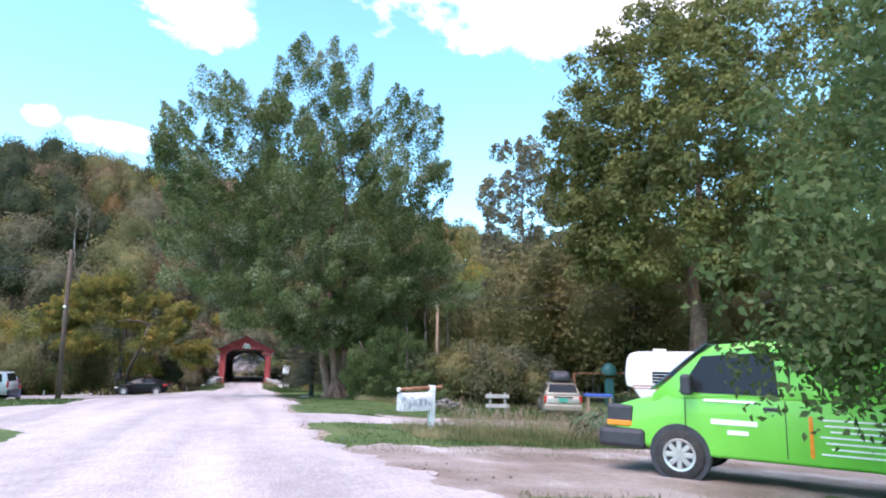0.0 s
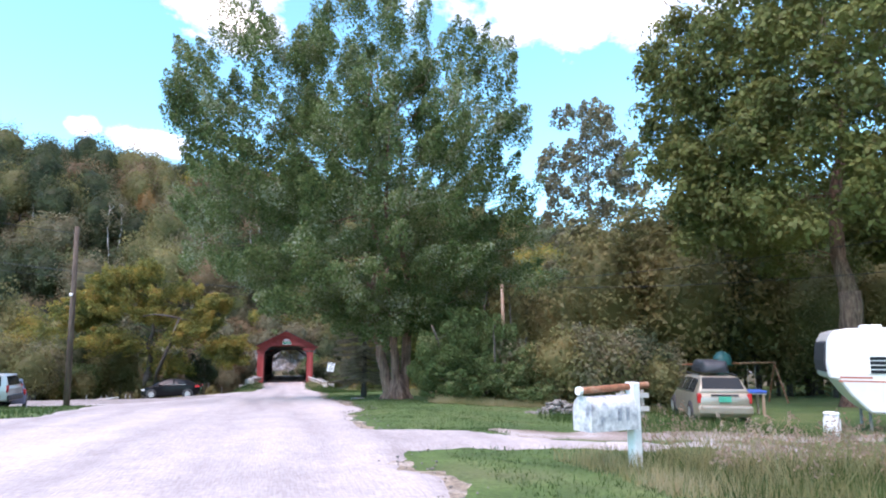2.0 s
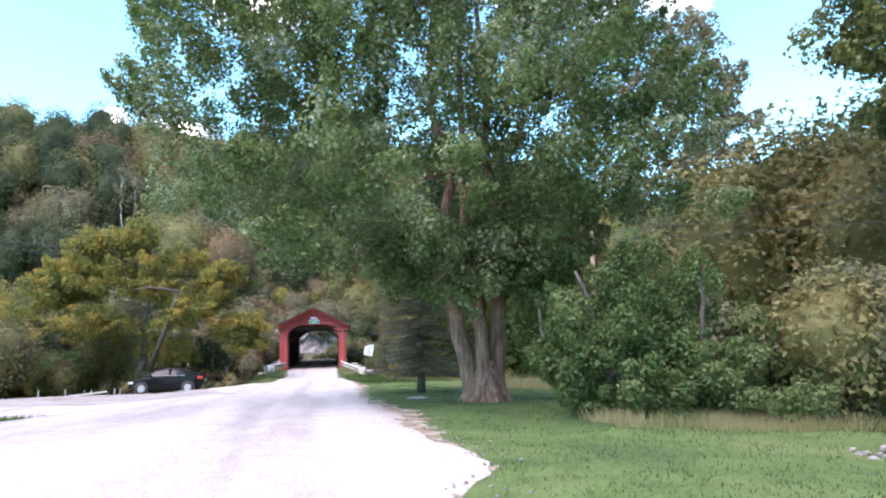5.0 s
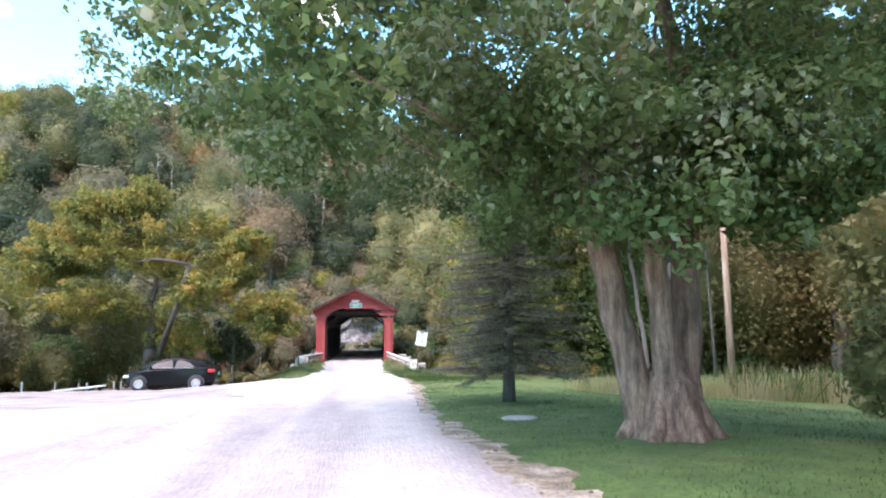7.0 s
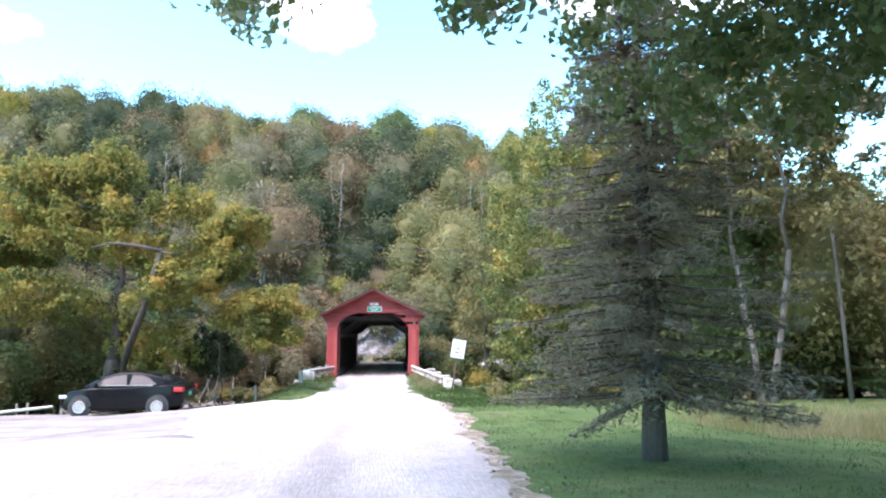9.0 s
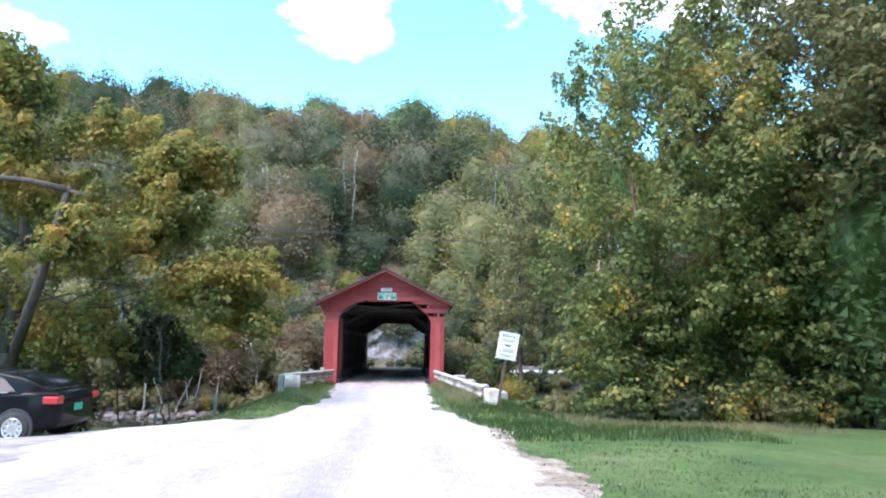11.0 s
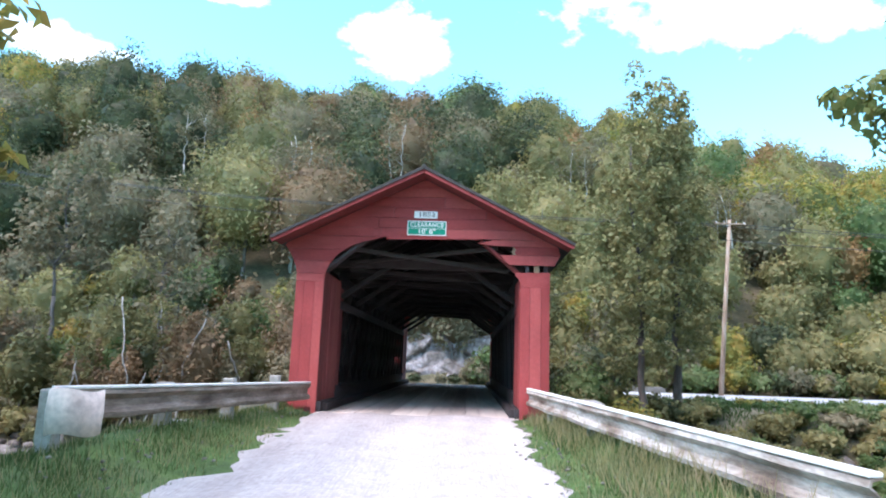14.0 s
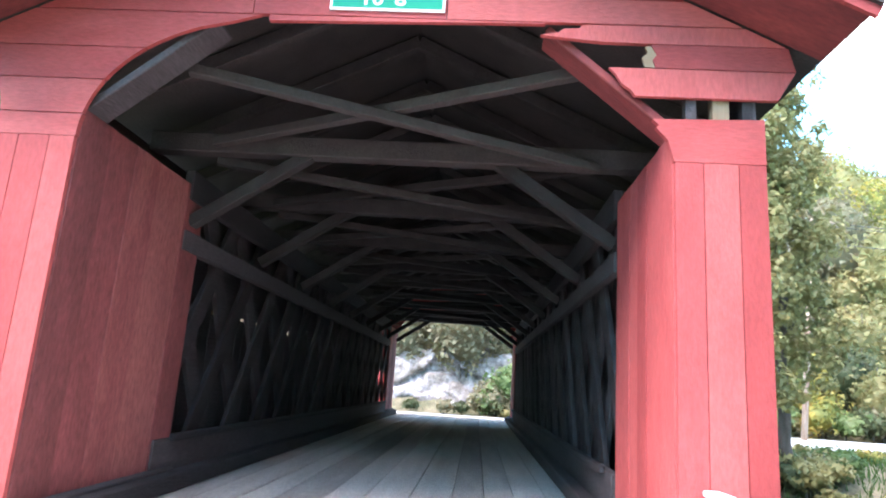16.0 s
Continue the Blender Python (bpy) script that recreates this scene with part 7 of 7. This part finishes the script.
link("rock_ledge", np_mesh("rock_ledge", np.stack([LX, LY, LZ], -1).reshape(-1, 3), np.stack([ii, ii + 1, ii + 121, ii + 120], -1), [ROCK]), None, "fractured pale grey rock ledge above the highway", "rock", kind="structure")

# stones along the far bank, joined
V, F, off = [], [], 0
for k in range(620):
    x = lr.uniform(-34, -3.4) if k < 520 else lr.uniform(3.6, 20)
    y = lr.uniform(11.4, 15.4)
    r = 0.08 + 0.3 * lr.random() ** 2.2
    w = lr.uniform(0.55, 1.2, (len(CORE_V), 1)) * r
    c = np.array([x, y, max(-3.05, float(height(x, y))) + r * 0.2])
    V.append(c + CORE_V * w * np.array([lr.uniform(0.9, 1.7), 1, lr.uniform(0.5, 0.9)]))
    F.append(CORE_F + off)
    off += len(CORE_V)
link("bank_stones", np_mesh("bank_stones", np.concatenate(V), np.concatenate(F), [STONE]), None, "grey stones heaped along the river bank", "stones", kind="stuff")

# pile of pale split stones by the brush
V, F, off = [], [], 0
for k in range(150):
    r = lr.uniform(0.05, 0.11)
    a, d = lr.uniform(0, 6.28), abs(lr.normal()) * 0.42
    c = np.array([math.cos(a) * d * 1.3, math.sin(a) * d * 0.8, max(0.03, 0.5 * math.exp(-d * d * 2.2) * lr.uniform(0.2, 1))])
    V.append(c + CORE_V * r * lr.uniform(0.7, 1.2, (len(CORE_V), 1)) * np.array([1.2, 1, 0.8]))
    F.append(CORE_F + off)
    off += len(CORE_V)
pile = link("stone_pile", np_mesh("stone_pile", np.concatenate(V), np.concatenate(F), [STONEP]), None, "heap of pale broken stones at the brush edge", "stones", kind="stuff")
pile.matrix_world = at(7.6, -47.2, Z(7.6, -47.2)) @ Matrix.Scale(0.85, 4)


# loose gravel along the road's edges, joined
V, F, off = [], [], 0
for k in range(1500):
    y = lr.uniform(-66, -1)
    edge = float(np.interp(y, [-66, -63, -61.3, -57.6, -53.3, -50.7, -48.5, -46.8, -45, -34, -28, -22, -16, -7, 0], [1.9, 1.2, 0.88, 0.78, 0.95, 0.8, 1.0, 1.55, 1.45, 1.4, 1.65, 2.15, 2.4, 1.8, 2.0])) if lr.random() < 0.7 else float(np.interp(y, [-66, -47.5, -38, -16, -13.5, -8, 0], [-4.9, -6.6, -7.8, -4.8, -3.4, -2.4, -2.2]))
    x = edge + lr.normal() * 0.3
    r = lr.uniform(0.008, 0.026)
    V.append(np.array([x, y, float(height(x, y)) + 0.03 + r * 0.2]) + ICO_V * r * lr.uniform(0.6, 1.2, (len(ICO_V), 1)) * np.array([1.2, 1, 0.7]))
    F.append(ICO_F + off)
    off += len(ICO_V)
link("loose_gravel", np_mesh("loose_gravel", np.concatenate(V), np.concatenate(F), [STONEP]), None, "loose grey stones scattered along the road edge", "gravel", kind="stuff")


def blades(name, rows, materials, label, seed):
    """Upright blades over boxes of ground: x0, x1, y0, y1, count, height low, high, width, material."""
    r = np.random.default_rng(seed)
    V, M = [], []
    for x0, x1, y0, y1, n, h0, h1, wd, m in rows:
        x, y = r.uniform(x0, x1, n), r.uniform(y0, y1, n)
        clump = np.array([bumpy(a, b, 1.1, 9) for a, b in zip(x.tolist(), y.tolist())])
        ok = (gravel_inside(x, y) < 0.12 - 0.35 * r.random(n)) & (clump > r.uniform(-0.9, 0.35, n))
        x, y = x[ok], y[ok]
        n = len(x)
        z = height(x, y) + np.array([bumpy(a, b, 0.5) * 0.05 + bumpy(a, b, 2.1, 2) * 0.025 for a, b in zip(x.tolist(), y.tolist())]) - 0.02
        h = r.uniform(h0, h1, n)
        a = r.uniform(0, 2 * math.pi, n)
        sx, sy = np.cos(a) * wd * 0.5, np.sin(a) * wd * 0.5
        lx, ly = r.normal(size=n) * h * 0.28, r.normal(size=n) * h * 0.28
        q = np.empty((n, 4, 3))
        q[:, 0] = np.stack([x - sx, y - sy, z], 1)
        q[:, 1] = np.stack([x + sx, y + sy, z], 1)
        q[:, 2] = np.stack([x + lx + sx * 0.25, y + ly + sy * 0.25, z + h], 1)
        q[:, 3] = np.stack([x + lx * 0.5 - sx * 0.9, y + ly * 0.5 - sy * 0.9, z + h * 0.52], 1)
        V.append(q.reshape(-1, 3))
        M.append(np.full(n, m))
    v = np.concatenate(V)
    return link(name, np_mesh(name, v, np.arange(len(v)).reshape(-1, 4), materials, np.concatenate(M)), None, label, "grass", kind="stuff")


blades("lawn_grass", [(1.2, 5.5, -54, -16, 42000, 0.03, 0.07, 0.012, 0), (1.5, 4.5, -60, -53, 6000, 0.03, 0.08, 0.012, 0), (5.5, 13, -52, -22, 20000, 0.03, 0.08, 0.016, 0), (2.0, 8, -17, -9, 14000, 0.06, 0.2, 0.02, 0), (-9, -2.2, -14.5, -8, 14000, 0.03, 0.09, 0.012, 0), (-14, -6.5, -50, -29, 9000, 0.06, 0.16, 0.03, 0), (2.0, 11, -71, -66.6, 6000, 0.04, 0.1, 0.012, 0), (0.8, 9, -63, -60, 7000, 0.04, 0.1, 0.012, 0)], [BLADE], "short green grass along the road edge", 101)
blades("rail_grass", [(2.1, 4.4, -11.5, -0.3, 15000, 0.06, 0.2, 0.009, 0), (-4.6, -2.15, -9.5, -0.3, 17000, 0.04, 0.12, 0.008, 0), (-5.5, -3, -12, -6, 7000, 0.04, 0.11, 0.009, 0), (2.1, 3.4, -10, -1, 3500, 0.15, 0.38, 0.009, 1), (-3.4, -1.8, -9, -0.5, 1500, 0.12, 0.28, 0.008, 1), (-3.0, -1.6, -12, -0.3, 9000, 0.03, 0.1, 0.008, 0), (1.5, 2.3, -12, -0.3, 8000, 0.03, 0.1, 0.008, 0), (1.5, 4.4, -11.5, -0.3, 7000, 0.05, 0.16, 0.007, 1), (-4.6, -1.7, -12, -0.3, 6000, 0.04, 0.12, 0.007, 1)], [BLADE, DRYBLADE], "rank green grass under the guard rails", 102)
blades("tall_weeds", [(3.4, 12, -61.0, -57.2, 9000, 0.05, 0.18, 0.01, 0), (4.2, 8.6, -60.2, -57.4, 3200, 0.25, 0.8, 0.006, 1), (3.6, 11, -60.2, -57.2, 8000, 0.1, 0.36, 0.008, 0), (2.9, 5.2, -60.3, -57.2, 5000, 0.1, 0.32, 0.008, 1), (4.5, 14.5, -44.8, -42.3, 20000, 0.1, 0.34, 0.009, 1), (8, 26, -25.5, -21, 9000, 0.3, 0.9, 0.016, 1), (14, 24, -25, -21.5, 700, 0.8, 1.6, 0.05, 0), (14, 24, -25, -21.5, 900, 0.8, 1.5, 0.05, 1), (4.6, 11, -14.5, -11.0, 6000, 0.1, 0.3, 0.01, 1), (6.2, 13, -53, -48.5, 4500, 0.12, 0.35, 0.02, 0), (9, 14, -48, -44, 1500, 0.15, 0.4, 0.02, 0), (7, 30, 16.5, 24.3, 9000, 0.15, 0.42, 0.05, 0)], [BLADE, DRYBLADE], "tall tangled weeds with brown seed heads", 103)

# broad-leaved plants beside the lot
hp, hn = [], []
for k in range(16):
    cx, cy = lr.uniform(7.2, 10.4), lr.uniform(-60.2, -57.8)
    base_z = Z(cx, cy)
    for j in range(20):
        a, t = lr.uniform(0, 6.28), lr.uniform(0.15, 0.5)
        hp.append((cx + math.cos(a) * t, cy + math.sin(a) * t, base_z + lr.uniform(0.15, 0.62)))
        hn.append((math.cos(a) * 0.8, math.sin(a) * 0.8, lr.uniform(0.3, 1.0)))
v, f = leaf_quads(np.array(hp), np.array(hn), 0.55, 0.5, 111, 0.12)
link("broad_leaved_plants", np_mesh("broad_leaved_plants", v, f, [HOSTA]), None, "clump of broad dark green leaves beside the lot", "plant", kind="stuff")

# pinkish seed heads over the weeds beside the lot
hp, hn = [], []
for k in range(190):
    cx, cy, tall = lr.uniform(4.0, 9.6), lr.uniform(-60.2, -57.3), lr.uniform(0.28, 0.85)
    base_z = Z(cx, cy)
    for j in range(34):
        t = lr.random()
        hp.append((cx + lr.normal() * 0.07 * (1.2 - t), cy + lr.normal() * 0.07 * (1.2 - t), base_z + tall * (0.55 + 0.5 * t)))
        hn.append((lr.normal(), lr.normal(), lr.normal() * 0.5))
v, f = leaf_quads(np.array(hp), np.array(hn), 0.045, 0.4, 113, 0.1)
link("seed_heads", np_mesh("seed_heads", v, f, [PLUME]), None, "pinkish tan seed heads above the tall weeds", "weeds", kind="stuff")
